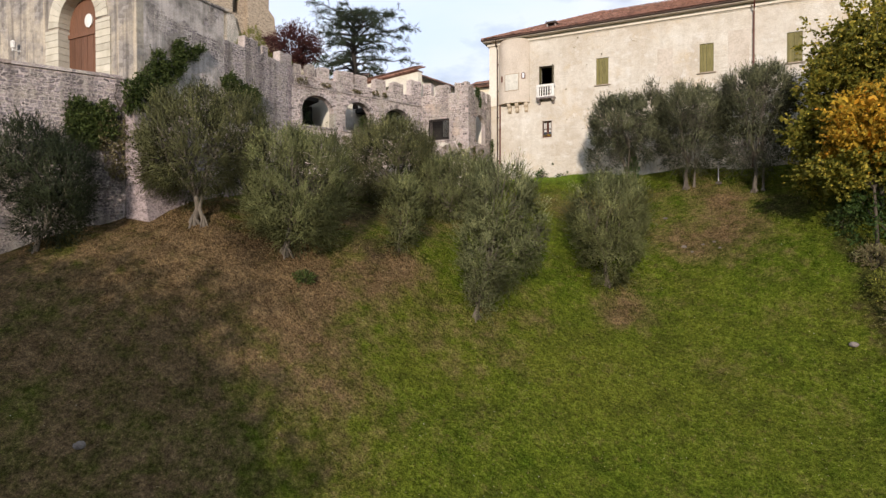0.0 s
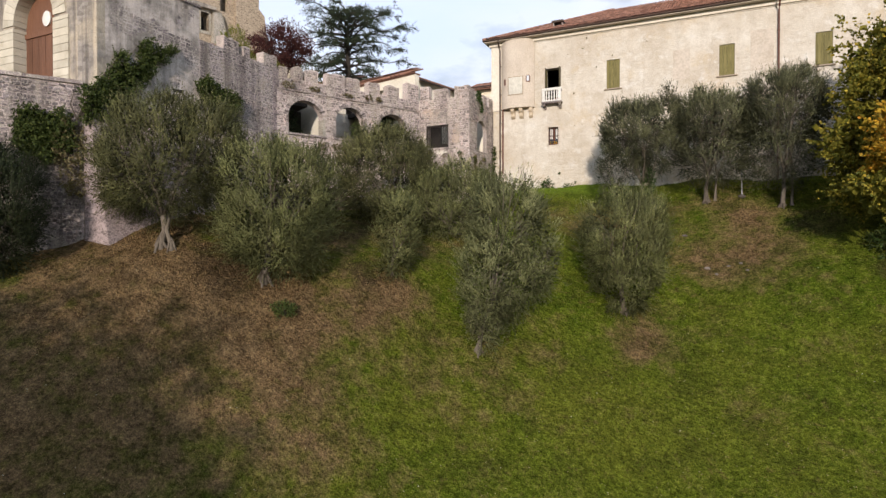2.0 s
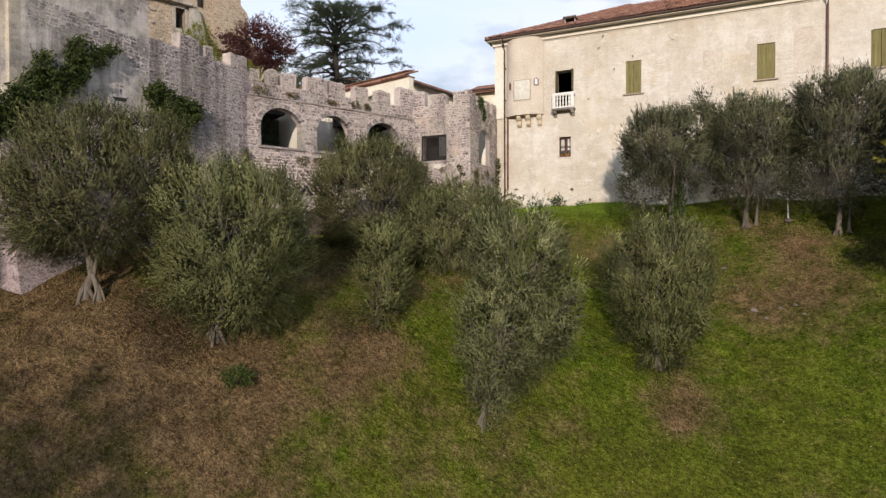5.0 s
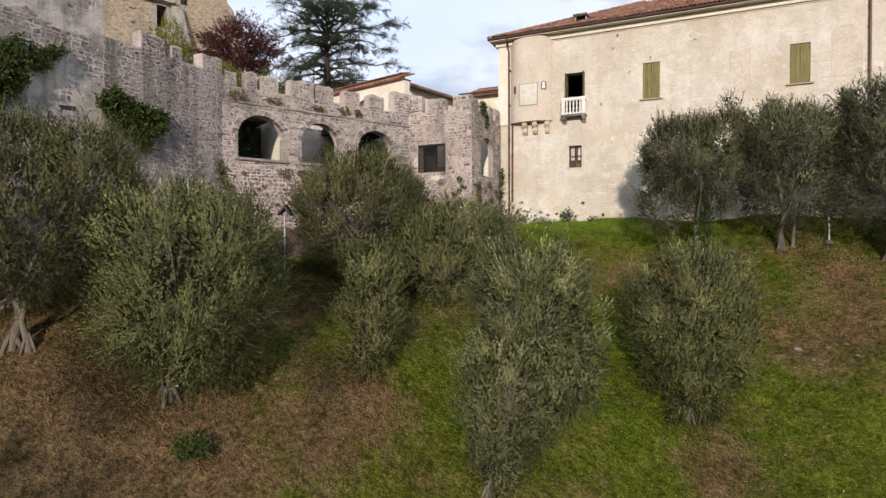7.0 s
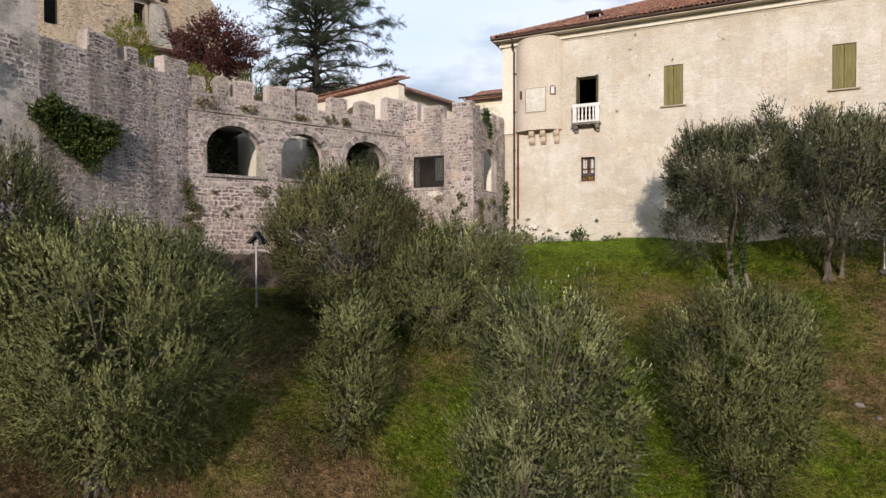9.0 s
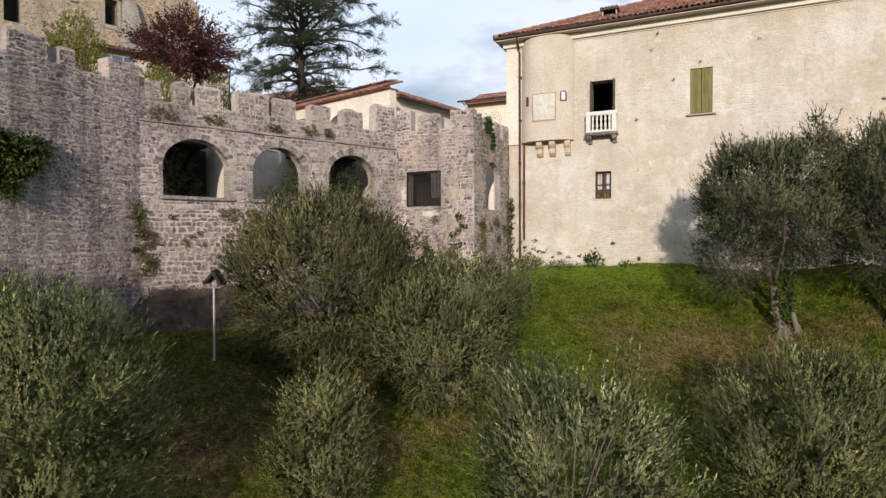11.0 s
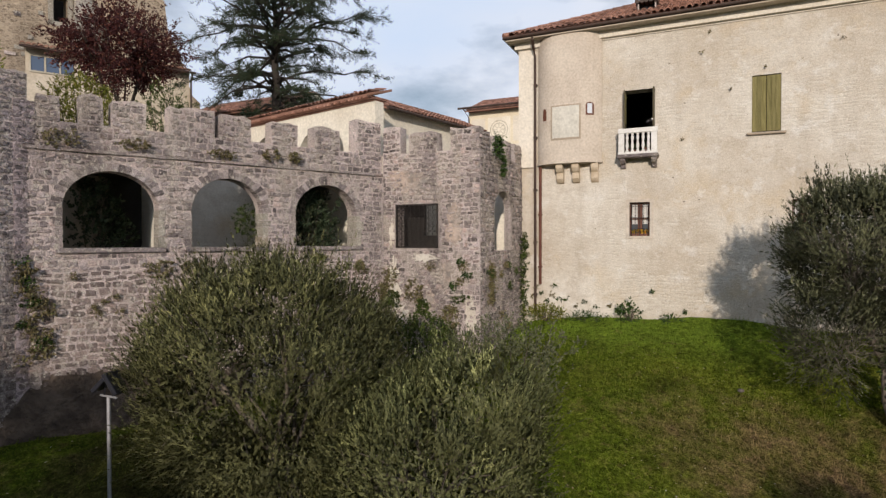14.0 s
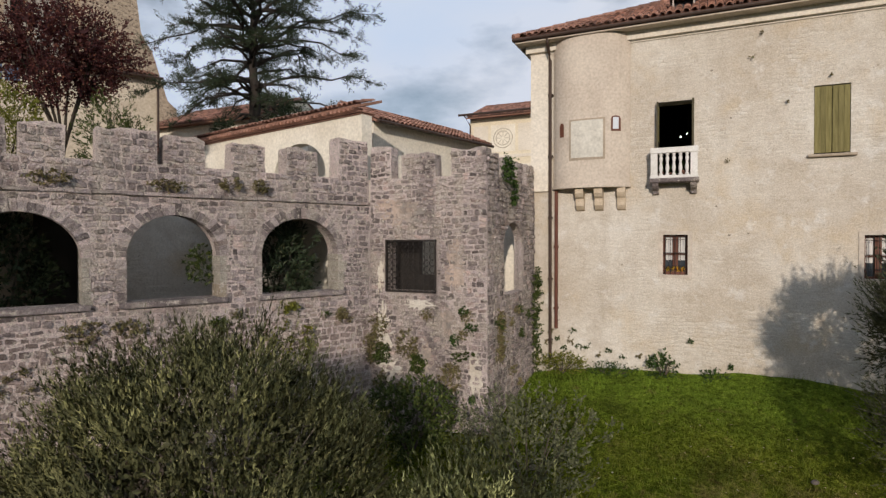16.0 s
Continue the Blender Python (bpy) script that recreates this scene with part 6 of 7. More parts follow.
olive(4, -4.4, 28.1, ((-0.15, 0.2, -2.95, 1.75, 1.7), (0.1, 0.1, -4.95, 1.25, 1.4), (0.85, 0.1, -2.5, 0.95, 1.15), (-0.8, 0.1, -3.3, 1.0, 1.3), (-0.55, 0.0, -4.2, 1.1, 1.15), (0.75, 0.0, -4.0, 1.1, 1.25)), "rounded olive tree trimmed close to the grass", 0.11, "olive_sunlit")
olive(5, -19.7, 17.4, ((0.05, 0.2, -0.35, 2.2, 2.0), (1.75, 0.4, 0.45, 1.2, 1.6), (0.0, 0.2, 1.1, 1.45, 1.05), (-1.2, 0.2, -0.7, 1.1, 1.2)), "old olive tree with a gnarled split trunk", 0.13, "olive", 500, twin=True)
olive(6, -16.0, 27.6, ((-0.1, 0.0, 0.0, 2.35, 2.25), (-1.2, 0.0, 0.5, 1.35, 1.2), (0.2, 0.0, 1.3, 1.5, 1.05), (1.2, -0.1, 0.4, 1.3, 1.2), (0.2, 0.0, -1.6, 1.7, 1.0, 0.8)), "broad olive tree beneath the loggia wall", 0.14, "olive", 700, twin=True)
olive(7, -12.7, 28.7, ((-0.4, 0.0, -1.6, 1.95, 1.9), (0.5, 0.1, -0.5, 1.3, 1.2), (-1.2, 0.0, -1.3, 1.2, 1.3), (-0.2, 0.0, -3.2, 1.2, 0.95, 0.8), (1.0, 0.0, -1.9, 0.9, 1.2)), "spreading olive tree on the open slope", 0.14, "olive_sunlit", 700, twin=True)
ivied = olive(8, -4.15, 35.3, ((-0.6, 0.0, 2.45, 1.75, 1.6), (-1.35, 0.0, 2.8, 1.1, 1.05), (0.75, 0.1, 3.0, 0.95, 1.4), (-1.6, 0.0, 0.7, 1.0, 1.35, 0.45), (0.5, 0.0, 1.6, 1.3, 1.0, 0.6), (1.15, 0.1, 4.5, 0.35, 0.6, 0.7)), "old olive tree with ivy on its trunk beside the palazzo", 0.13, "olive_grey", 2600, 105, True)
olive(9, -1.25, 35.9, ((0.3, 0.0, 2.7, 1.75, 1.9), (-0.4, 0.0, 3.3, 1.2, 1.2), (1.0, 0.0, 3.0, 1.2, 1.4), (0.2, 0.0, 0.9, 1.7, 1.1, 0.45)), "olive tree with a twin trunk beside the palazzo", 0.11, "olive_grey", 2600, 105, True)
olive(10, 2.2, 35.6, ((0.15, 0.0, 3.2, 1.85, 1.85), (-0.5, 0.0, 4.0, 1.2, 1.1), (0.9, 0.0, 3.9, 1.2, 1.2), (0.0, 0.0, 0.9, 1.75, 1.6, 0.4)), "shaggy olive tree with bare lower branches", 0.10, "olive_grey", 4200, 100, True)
# leaf colour carries this tree's shade
olive(12, -23.7, 13.4, ((1.1, 0.0, -2.0, 1.1, 1.5), (0.0, 0.0, -1.3, 1.35, 1.6), (0.7, 0.0, -3.2, 1.2, 1.0, 0.8)), "olive tree with shade-darkened leaves close to the terrace wall", 0.10, "olive_shaded", 300)


foliage("trunk_ivy", 208, (-4.15, 35.3, gz(-4.15, 35.3) + 1.5), (0.3, 0.3, 1.2), 380, 8, 0.07, 0.055, 0.12, M["ivy"], ivied, up=0.1)


def broadleaf(name, seed, x, y, z, c, rad, shoots, count, leaf_l, leaf_w, material, label, r0=0.14, bark="darkbark", hole=0.2, group="", core=700):
    t = base(name, label, "tree", group, at=(x, y, z))
    rng = random.Random(seed)
    part("trunk", limbs(bmesh.new(), (x, y, z), c, rad, 7, r0, rng), M[bark], t, smooth=True)
    foliage("crown", seed, c, rad, shoots, count, leaf_l, leaf_w, 0.35, M[material], t, up=0.1, hole=hole, inner=0.3, core=core, clumps=120)
    return t


broadleaf("plum_tree", 40, -26.5, 32.1, COURT, (-26.5, 32.1, 9.45), (1.7, 1.7, 1.3), 3000, 8, 0.08, 0.052, "plum", "dark red-leaved plum tree behind the merlons", 0.09, core=120)


def maple(seed, x, y, r0, lobes, label):
    """A maple whose crown is built up of leafy lobes (x, y, z, half width, half height, leaf material)."""
    t = base("maple_tree", label, "tree", "autumn maples", at=(x, y, gz(x, y)))
    rng = random.Random(seed)
    bm = bmesh.new()
    foot = Vector((x, y, gz(x, y)))
    head = Vector(lobes[0][:3])
    knee = foot.lerp(head, 0.45) + Vector((0.1, 0, 0.2))
    tube(bm, [foot - Vector((0, 0, 0.4)), foot.lerp(knee, 0.5), knee, head], [r0 * 1.3, r0, r0 * 0.8, r0 * 0.25], 8)
    for l in lobes:
        c = Vector(l[:3])
        for q in range(5):
            e = c + Vector((rng.uniform(-0.7, 0.7) * l[3], rng.uniform(-0.7, 0.7) * l[3], rng.uniform(-0.5, 0.7) * l[4]))
            tube(bm, [knee, knee.lerp(e, 0.5) + Vector((0, 0, 0.25)), e], [r0 * 0.4, r0 * 0.25, r0 * 0.08], 5)
    part("trunk", bm, M["darkbark"], t, smooth=True)
    for q, l in enumerate(lobes):
        foliage("crown", seed + q, l[:3], (l[3], l[3], l[4]), int(230 * l[3] * l[4] + 120), 8, 0.14, 0.115, 0.4, M[l[5]], t, up=0.15, inner=0.3, core=int(60 * l[3] * l[4]), clumps=int(18 + 16 * l[3] * l[4]))
    return t


maple(141, 7.4, 33.8, 0.16, ((6.78, 33.5, 4.9, 2.3, 2.3, "maple"), (5.35, 32.8, 3.2, 1.4, 1.4, "maple"), (4.55, 32.4, 1.2, 1.3, 1.4, "maple"), (4.8, 32.6, -0.8, 1.1, 1.2, "maple"), (6.0, 33.1, 0.8, 1.6, 1.7, "maple"), (8.6, 34.2, 3.6, 2.4, 2.6, "maple"), (8.2, 34.0, 0.8, 2.0, 1.8, "maple")), "tall maple with green and yellow leaves")
maple(161, 6.6, 30.3, 0.07, ((5.9, 29.9, 1.0, 1.3, 1.2, "maple_gold"), (6.3, 30.0, 0.1, 1.5, 1.15, "maple_gold"), (5.0, 29.6, -1.3, 1.15, 0.75, "maple"), (6.0, 30.1, -1.0, 0.9, 0.7, "maple"), (7.6, 30.6, 0.6, 1.3, 1.4, "maple_gold")), "young maple with orange and golden leaves")
maple(181, 7.9, 30.2, 0.06, ((8.4, 30.3, 1.9, 1.7, 1.9, "maple"), (7.6, 30.0, -1.2, 1.1, 0.8, "maple")), "young maple with yellow-green leaves and a thin trunk")
maple(191, 11.6, 34.0, 0.18, ((11.4, 33.6, 5.0, 3.4, 3.6, "maple"), (12.0, 33.8, 1.6, 2.6, 2.0, "maple")), "tall maple with green and yellow leaves")
# unseen trees, added behind the camera to cast shade over the lower bank
for i, (x, y, zc, r) in enumerate(((-17.6, -12.0, -1.4, 4.0), (-13.2, -12.0, -1.8, 4.0), (-9.0, -13.0, -2.6, 4.2), (-5.4, -14.5, -4.4, 3.4))):
    broadleaf("shade_tree", 43 + i, x, y, gz(x, y), (x, y, zc), (r, r, r * 1.1), 1500, 7, 0.28, 0.2, "ivy", "broad tree added out of view to shade the meadow", 0.2, group="valley trees")

# cedar: an open dome of level boughs with drooping twigs
cedar = base("cedar_tree", "dark cedar with level open boughs", "tree", at=(-27.0, 40.4, COURT))
crng = random.Random(50)
nrng = np.random.default_rng(50)
bm = bmesh.new()
CX, CY, CZ = -27.0, 40.4, COURT
TOP = 15.1
tube(bm, [(CX, CY, CZ - 0.3), (CX + 0.1, CY, 9.5), (CX - 0.05, CY, 12.5), (CX + 0.05, CY, TOP - 0.3)], [0.30, 0.23, 0.12, 0.03], 9)
C, W, TW = [], [], []
for i in range(92):
    h = 9.0 + 5.8 * (i / 92) ** 0.8 + crng.uniform(-0.2, 0.2)
    a = i * 2.399 + crng.uniform(-0.45, 0.45)
    out = Vector((math.cos(a), math.sin(a), 0))
    lat = Vector((-out.y, out.x, 0))
    dome = math.sqrt(max(0.05, 1 - ((h - 10.8) / 4.15) ** 2)) if h > 10.8 else 1 - 0.12 * (10.8 - h)
    reach = 4.5 * dome * crng.choice((0.5, 0.72, 0.92, 1.05, 1.16)) * (1.0 + 0.05 * out.dot(RGT))
    lift = crng.uniform(0.1, 0.85) if h > 11.0 else crng.uniform(-0.15, 0.5)
    kink = [Vector((crng.uniform(-1, 1), crng.uniform(-1, 1), crng.uniform(-0.8, 0.8))) * 0.055 * reach * k for k in (0, 0.6, 1, 1.2, 1.3, 1.5)]
    bow = [Vector((CX, CY, h)) + out * reach * q + kink[j] + Vector((0, 0, reach * (lift * q - 0.40 * q * q))) for j, q in enumerate((0, 0.2, 0.4, 0.6, 0.8, 1))]
    tube(bm, bow, [0.075, 0.06, 0.05, 0.038, 0.025, 0.01], 5)
    knots = [0.97, 0.8] + [crng.uniform(0.25, 0.95) for q in range(1 + int(reach * 0.8))]
    for q in range(int(4 + reach * 5.0)):
        f = min(1.0, max(0.12, crng.choice(knots) + crng.gauss(0, 0.03)))
        j = min(int(f * 5), 4)
        p = bow[j].lerp(bow[j + 1], f * 5 - j)
        way = (out * crng.uniform(0.35, 1.0) + lat * crng.choice((-1, 1)) * crng.uniform(0.3, 1.0) + Vector((0, 0, crng.uniform(-0.4, 0.55)))).normalized()
        ln = crng.uniform(0.3, 0.85) * (1.15 - 0.4 * f)
        e = p + way * ln + Vector((0, 0, -0.16 * ln))
        TW.append((p, e))
        for g in range(7):
            u = (g + crng.random()) / 7
            C.append(p.lerp(e, u) + Vector((crng.uniform(-0.04, 0.04), crng.uniform(-0.04, 0.04), crng.uniform(-0.06, 0.05))))
            W.append((way * 0.8 + Vector((crng.uniform(-0.6, 0.6), crng.uniform(-0.6, 0.6), crng.uniform(-0.55, 0.35)))).normalized())
part("trunk", bm, M["cedarbark"], cedar, smooth=True)
TW = np.array([[tuple(a), tuple(b)] for a, b in TW])
wide = np.array((0.0, 0.0, 0.012))
tagged(quads("fine_branching", np.concatenate([np.stack([TW[:, 0] - wide, TW[:, 0] + wide, TW[:, 1]], 1), np.stack([TW[:, 0] - wide[[2, 1, 0]], TW[:, 0] + wide[[2, 1, 0]], TW[:, 1]], 1)]), M["darkbark"], cedar), kind="stuff")
quads("needles", spray(np.array(C), np.array(W), 9, 0.13, 0.04, 0.24, nrng, 0.9)[:, :3], M["cedar"], cedar)


TUFTS = {}
INNER_BACK = Plane(ARCH.at(0, 0, -0.75).x, ARCH.at(0, 0, -0.75).y, ARCH.d.x, ARCH.d.y)


def wall_plant(name, seed, pl, s0, s1, z0, z1, n, size, material, label, cat="climber", thick=0.18, fade=0.0):
    """A climbing or clinging plant over a patch of a wall."""
    rng = np.random.default_rng(seed)
    P, Wy = [], []
    cs, cz = (s0 + s1) / 2, (z0 + z1) / 2
    while len(P) < n:
        s, z = rng.uniform(s0, s1), rng.uniform(z0, z1)
        u, v = (s - cs) / (s1 - s0) * 2, (z - cz) / (z1 - z0) * 2
        if u * u + v * v > 1 + 0.9 * noise.noise(Vector((s * 1.4, z * 1.4, seed))):
            continue
        if noise.noise(Vector((s * 2.6, z * 2.6, seed + 9))) < -0.32:
            continue
        o = abs(rng.normal(0, thick)) * (1 + 0.8 * noise.noise(Vector((s * 2, z * 2, seed + 4))))
        P.append(pl.at(s, z, 0.03 + o))
        Wy.append((pl.n * 0.8 + Vector((*rng.normal(0, 0.5, 2), rng.normal(0.1, 0.5)))).normalized())
    v = spray(np.array(P), np.array(Wy), 6, size, size * 0.8, size * 1.6, rng, 1.0)
    if name != "ivy":
        TUFTS.setdefault(material, []).append(v)
        return None
    return tagged(quads(name, v, M[material]), label, cat, kind="stuff")


def within(s, z, o):
    ins = False
    for (a, b), (c, d) in zip(o, o[1:] + o[:1]):
        if (b > z) != (d > z) and s < (c - a) * (z - b) / (d - b) + a:
            ins = not ins
    return ins


def ivy(seed, pl, outline, n, size, label, thick=0.16):
    """Ivy over an outline (s, z) on a wall: hanging layered shoots with a ragged edge, and stems."""
    rng = np.random.default_rng(seed)
    ss, zs = [p[0] for p in outline], [p[1] for p in outline]
    P, Wy = [], []
    while len(P) < n:
        s, z = rng.uniform(min(ss) - 0.2, max(ss) + 0.2), rng.uniform(min(zs) - 0.2, max(zs) + 0.2)
        e = Vector((s * 1.9, z * 1.9, seed))
        if not within(s + 0.35 * noise.noise(e), z + 0.35 * noise.noise(e + Vector((9, 0, 0))), outline):
            continue
        lump = noise.noise(Vector((s * 2.4, z * 3.4, seed + 4)))
        if lump < -0.42:
            continue
        P.append(pl.at(s, z, 0.02 + abs(rng.normal(0, thick)) * (0.55 + 0.9 * max(lump, 0))))
        Wy.append((pl.n * 0.5 + pl.d * rng.normal(0.25, 0.5) + Vector((0, 0, rng.normal(0.05, 0.5)))).normalized())
    v = spray(np.array(P), np.array(Wy), 7, size, size * 0.7, size * 3.0, rng, 0.9)
    t = tagged(quads("ivy", v, M["creeper"]), label, "ivy", kind="stuff")
    bm = bmesh.new()
    r2 = random.Random(seed)
    low = min(outline, key=lambda p: p[1])
    for p in outline[::2]:
        q = ((low[0] + p[0]) / 2 + r2.uniform(-0.2, 0.2), (low[1] + p[1]) / 2)
        tube(bm, [pl.at(low[0], low[1], 0.02), pl.at(q[0], q[1], 0.04), pl.at(p[0], p[1], 0.03)], [0.03, 0.02, 0.006], 5)
    part("stem", bm, M["darkbark"], t)
    return t


ivy(57, BAST, ((-0.9, 2.3), (-0.1, 2.85), (0.45, 3.5), (0.65, 4.25), (1.05, 4.3), (1.25, 3.7), (1.8, 4.9), (2.4, 5.25), (2.5, 4.95), (3.5, 5.15), (3.0, 4.6), (2.3, 4.05), (2.1, 3.45), (1.5, 3.0), (1.3, 2.55), (0.6, 1.9), (0.1, 1.35), (-0.8, 1.3)), 2300, 0.075, "dark green ivy climbing the grey rendered wall", 0.22)
ivy(62, BAST, ((4.3, 4.1), (4.95, 4.15), (5.5, 3.9), (6.4, 4.05), (7.05, 3.9), (7.0, 3.4), (6.4, 2.8), (6.1, 2.4), (5.65, 2.75), (5.1, 3.05), (4.7, 3.4), (4.35, 3.6)), 1700, 0.075, "dark ivy mass hanging on the bastion wall", 0.24)
ivy(63, TERR, ((8.4, 1.4), (8.9, 1.7), (9.5, 1.4), (9.9, 1.7), (10.2, 1.4), (10.2, 0.7), (9.9, 0.0), (9.3, -0.4), (8.8, -0.2), (8.5, 0.35)), 1700, 0.075, "thick ivy bush on the terrace wall", 0.34)
wall_plant("ivy", 61, TERR, 9.6, 11.0, -1.6, 1.6, 700, 0.07, "drystem", "dry creeper in the corner of the terrace wall", thick=0.3)
wall_plant("ivy", 64, TOWS, 3.7, 4.4, -0.4, 3.2, 260, 0.065, "creeper", "green ivy in the corner of tower and palazzo", thick=0.1)
wall_plant("wall_tuft", 65, TOWS, 0.9, 1.6, 5.5, 6.2, 90, 0.07, "ivy", "green tuft growing on the tower's merlons", "wall plant", 0.08)
wall_plant("wall_tuft", 66, TOWS, 1.6, 2.0, 4.9, 5.7, 70, 0.06, "ivy", "green tuft growing on the tower's side", "wall plant", 0.06)
crng = random.Random(67)
for q in range(20):
    z = 2.35 - 0.115 * q
    s = -0.05 + 0.28 * (q / 20) + crng.uniform(-0.28, 0.28)
    wall_plant("dry_wall_plant", 300 + q, ARCH, s - crng.uniform(0.16, 0.3), s + crng.uniform(0.16, 0.3), z - 0.1, z + 0.1, 26, 0.055, "drystem" if q % 4 else "ivy", "", "wall plant", 0.06)
for q in range(10):
    s, z = crng.uniform(0.3, 3.6), crng.uniform(0.3, 1.9)
    wall_plant("dry_wall_plant", 330 + q, ARCH, s - 0.12, s + 0.12, z - 0.07, z + 0.07, 10, 0.045, "drystem", "", "wall plant", 0.04)
for i, (s0, s1, z0, z1, mt) in enumerate(((2.3, 3.0, 1.9, 2.35, "drystem"), (3.15, 3.9, 1.95, 2.3, "drystem"), (5.1, 5.5, 1.8, 2.2, "creeper"), (6.5, 7.2, 0.8, 1.9, "shrub"), (6.9, 7.3, 1.9, 2.4, "shrub"), (7.3, 7.7, 0.9, 2.0, "shrub"), (8.3, 8.6, 1.9, 2.2, "drystem"), (0.2, 1.0, 5.0, 5.4, "drystem"), (1.7, 2.5, 5.05, 5.35, "drystem"), (3.9, 4.6, 5.05, 5.3, "drystem"), (5.4, 5.8, 5.1, 5.4, "drystem"), (6.1, 6.5, 5.1, 5.4, "drystem"))):
    wall_plant("wall_tuft", 70 + i, ARCH, s0, s1, z0, z1, 80, 0.05, mt, "small plant rooted in the wall's joints", "wall plant", 0.05)
for i, (s0, s1, z0, z1, mt) in enumerate(((0.05, 0.6, 1.1, 2.0, "drystem"), (0.2, 0.7, 0.6, 1.2, "creeper"), (0.9, 1.5, 0.9, 1.6, "drystem"), (1.3, 1.7, 0.5, 1.0, "creeper"), (2.1, 2.7, 0.1, 0.8, "drystem"), (-0.1, 0.2, 0.6, 1.4, "drystem"))):
    wall_plant("wall_tuft", 90 + i, TOWF, s0, s1, z0, z1, 110, 0.055, mt, "small plant rooted in the tower's joints", "wall plant", 0.07)
wall_plant("dry_wall_plant", 97, TOWS, 0.5, 0.95, 0.8, 2.2, 160, 0.06, "drystem", "dry brown plant clinging to the tower's side", "wall plant", 0.06)

for i, (x, z) in enumerate(((-14.0, 0.62), (-13.72, 0.78), (-13.5, 0.5), (-13.3, 0.7), (-13.05, 0.55), (-12.8, 0.6), (-12.5, 0.4), (-12.15, 0.5), (-11.75, 0.35), (-11.3, 0.42), (-9.9, 0.9), (-8.9, 0.3), (-13.9, 0.95), (-13.2, 1.0))):
    wall_plant("wall_tuft", 120 + i, FAC, fx(x) - 0.09, fx(x) + 0.09, z + 0.1, z + 0.24, 9, 0.05, "ivy" if i % 3 else "drystem", "", "wall plant", 0.04)
for i, (x, z) in enumerate(((-8.4, 8.9), (-7.6, 7.6), (-9.0, 6.1), (-8.2, 9.5), (-6.6, 8.2), (-4.6, 8.8))):
    wall_plant("wall_tuft", 140 + i, FAC, fx(x) - 0.05, fx(x) + 0.05, z, z + 0.1, 4, 0.045, "drystem", "", "wall plant", 0.03)
wall_plant("wall_tuft", 150, INNER_BACK, 4.75, 5.5, 2.9, 3.9, 130, 0.06, "creeper", "", "wall plant", 0.15)
trng = random.Random(400)
for q in range(16):
    s, z = trng.uniform(0.1, 3.2), trng.uniform(-0.6, 2.2)
    wall_plant("wall_tuft", 401 + q, TOWF, s - 0.16, s + 0.16, z - 0.12, z + 0.12, 24, 0.05, ("drystem", "creeper", "drystem", "ivy")[q % 4], "", "wall plant", 0.05)
for q in range(8):
    s, z = trng.uniform(0.2, 3.8), trng.uniform(-0.2, 2.0)
    wall_plant("wall_tuft", 421 + q, TOWS, s - 0.14, s + 0.14, z - 0.14, z + 0.14, 20, 0.05, ("drystem", "creeper")[q % 2], "", "wall plant", 0.05)
for q in range(10):
    s, z = trng.uniform(0.2, 9.2), trng.uniform(0.4, 2.4)
    wall_plant("wall_tuft", 431 + q, ARCH, s - 0.12, s + 0.12, z - 0.08, z + 0.08, 14, 0.045, ("drystem", "creeper", "drystem")[q % 3], "", "wall plant", 0.04)

for mt, text in (("creeper", "dark ivy shoots hanging in the arch"), ("drystem", "dry brown plants rooted in the walls' joints"), ("ivy", "small dark green plants rooted in the walls' joints"), ("shrub", "bright yellow-green weeds rooted in the walls' joints")):
    tagged(quads("wall_plants", np.concatenate(TUFTS[mt]), M[mt]), text, "wall plants", kind="stuff")


def bush(name, seed, x, y, z, rad, n, size, material, label, up=0.5, slim=0.5):
    t = base(name, label, "bush", at=(x, y, z))
    bm = bmesh.new()
    rng = random.Random(seed)
    for i in range(7):
        a = i * 0.9
        tube(bm, [(x, y, z - 0.1), (x + rad[0] * 0.5 * math.cos(a), y + rad[1] * 0.5 * math.sin(a), z + rad[2]), (x + rad[0] * 0.7 * math.cos(a), y + rad[1] * 0.7 * math.sin(a), z + rad[2] * 1.6)], [0.025, 0.015, 0.005], 5)
    part("stem", bm, M["darkbark"], t)
    foliage("leaves", seed, (x, y, z + rad[2] * 0.9), rad, n, 8, size, size * slim, 0.25, M[material], t, up=up)
    return t


bush("bush", 101, -15.9, 33.6, gz(-15.9, 33.6), (1.1, 0.9, 0.9), 700, 0.10, "creeper", "dark green bush at the tower's foot")
bush("bush", 102, -10.6, 39.0, 0.0, (0.28, 0.2, 0.35), 60, 0.11, "ivy", "small green fig shoot at the palazzo's foot")
bush("bush", 103, -9.3, 39.05, 0.0, (0.22, 0.15, 0.12), 40, 0.09, "ivy", "low weed at the palazzo's foot")
bush("bush", 104, -13.4, 38.7, 0.1, (0.6, 0.4, 0.16), 200, 0.07, "shrub", "bright green weeds in the wall corner")
bush("bush", 105, -12.0, 38.9, 0.0, (0.6, 0.25, 0.1), 120, 0.06, "ivy", "bright green weeds along the wall")
bush("bush", 106, -12.9, 33.2, gz(-12.9, 33.2), (1.5, 1.0, 1.1), 800, 0.085, "greyshrub", "thin grey shrub with bare shoots below the tower", 1.2)
bush("bush", 107, -14.95, 18.65, gz(-14.95, 18.65), (0.36, 0.3, 0.14), 260, 0.07, "creeper", "round green clump in the dry grass")
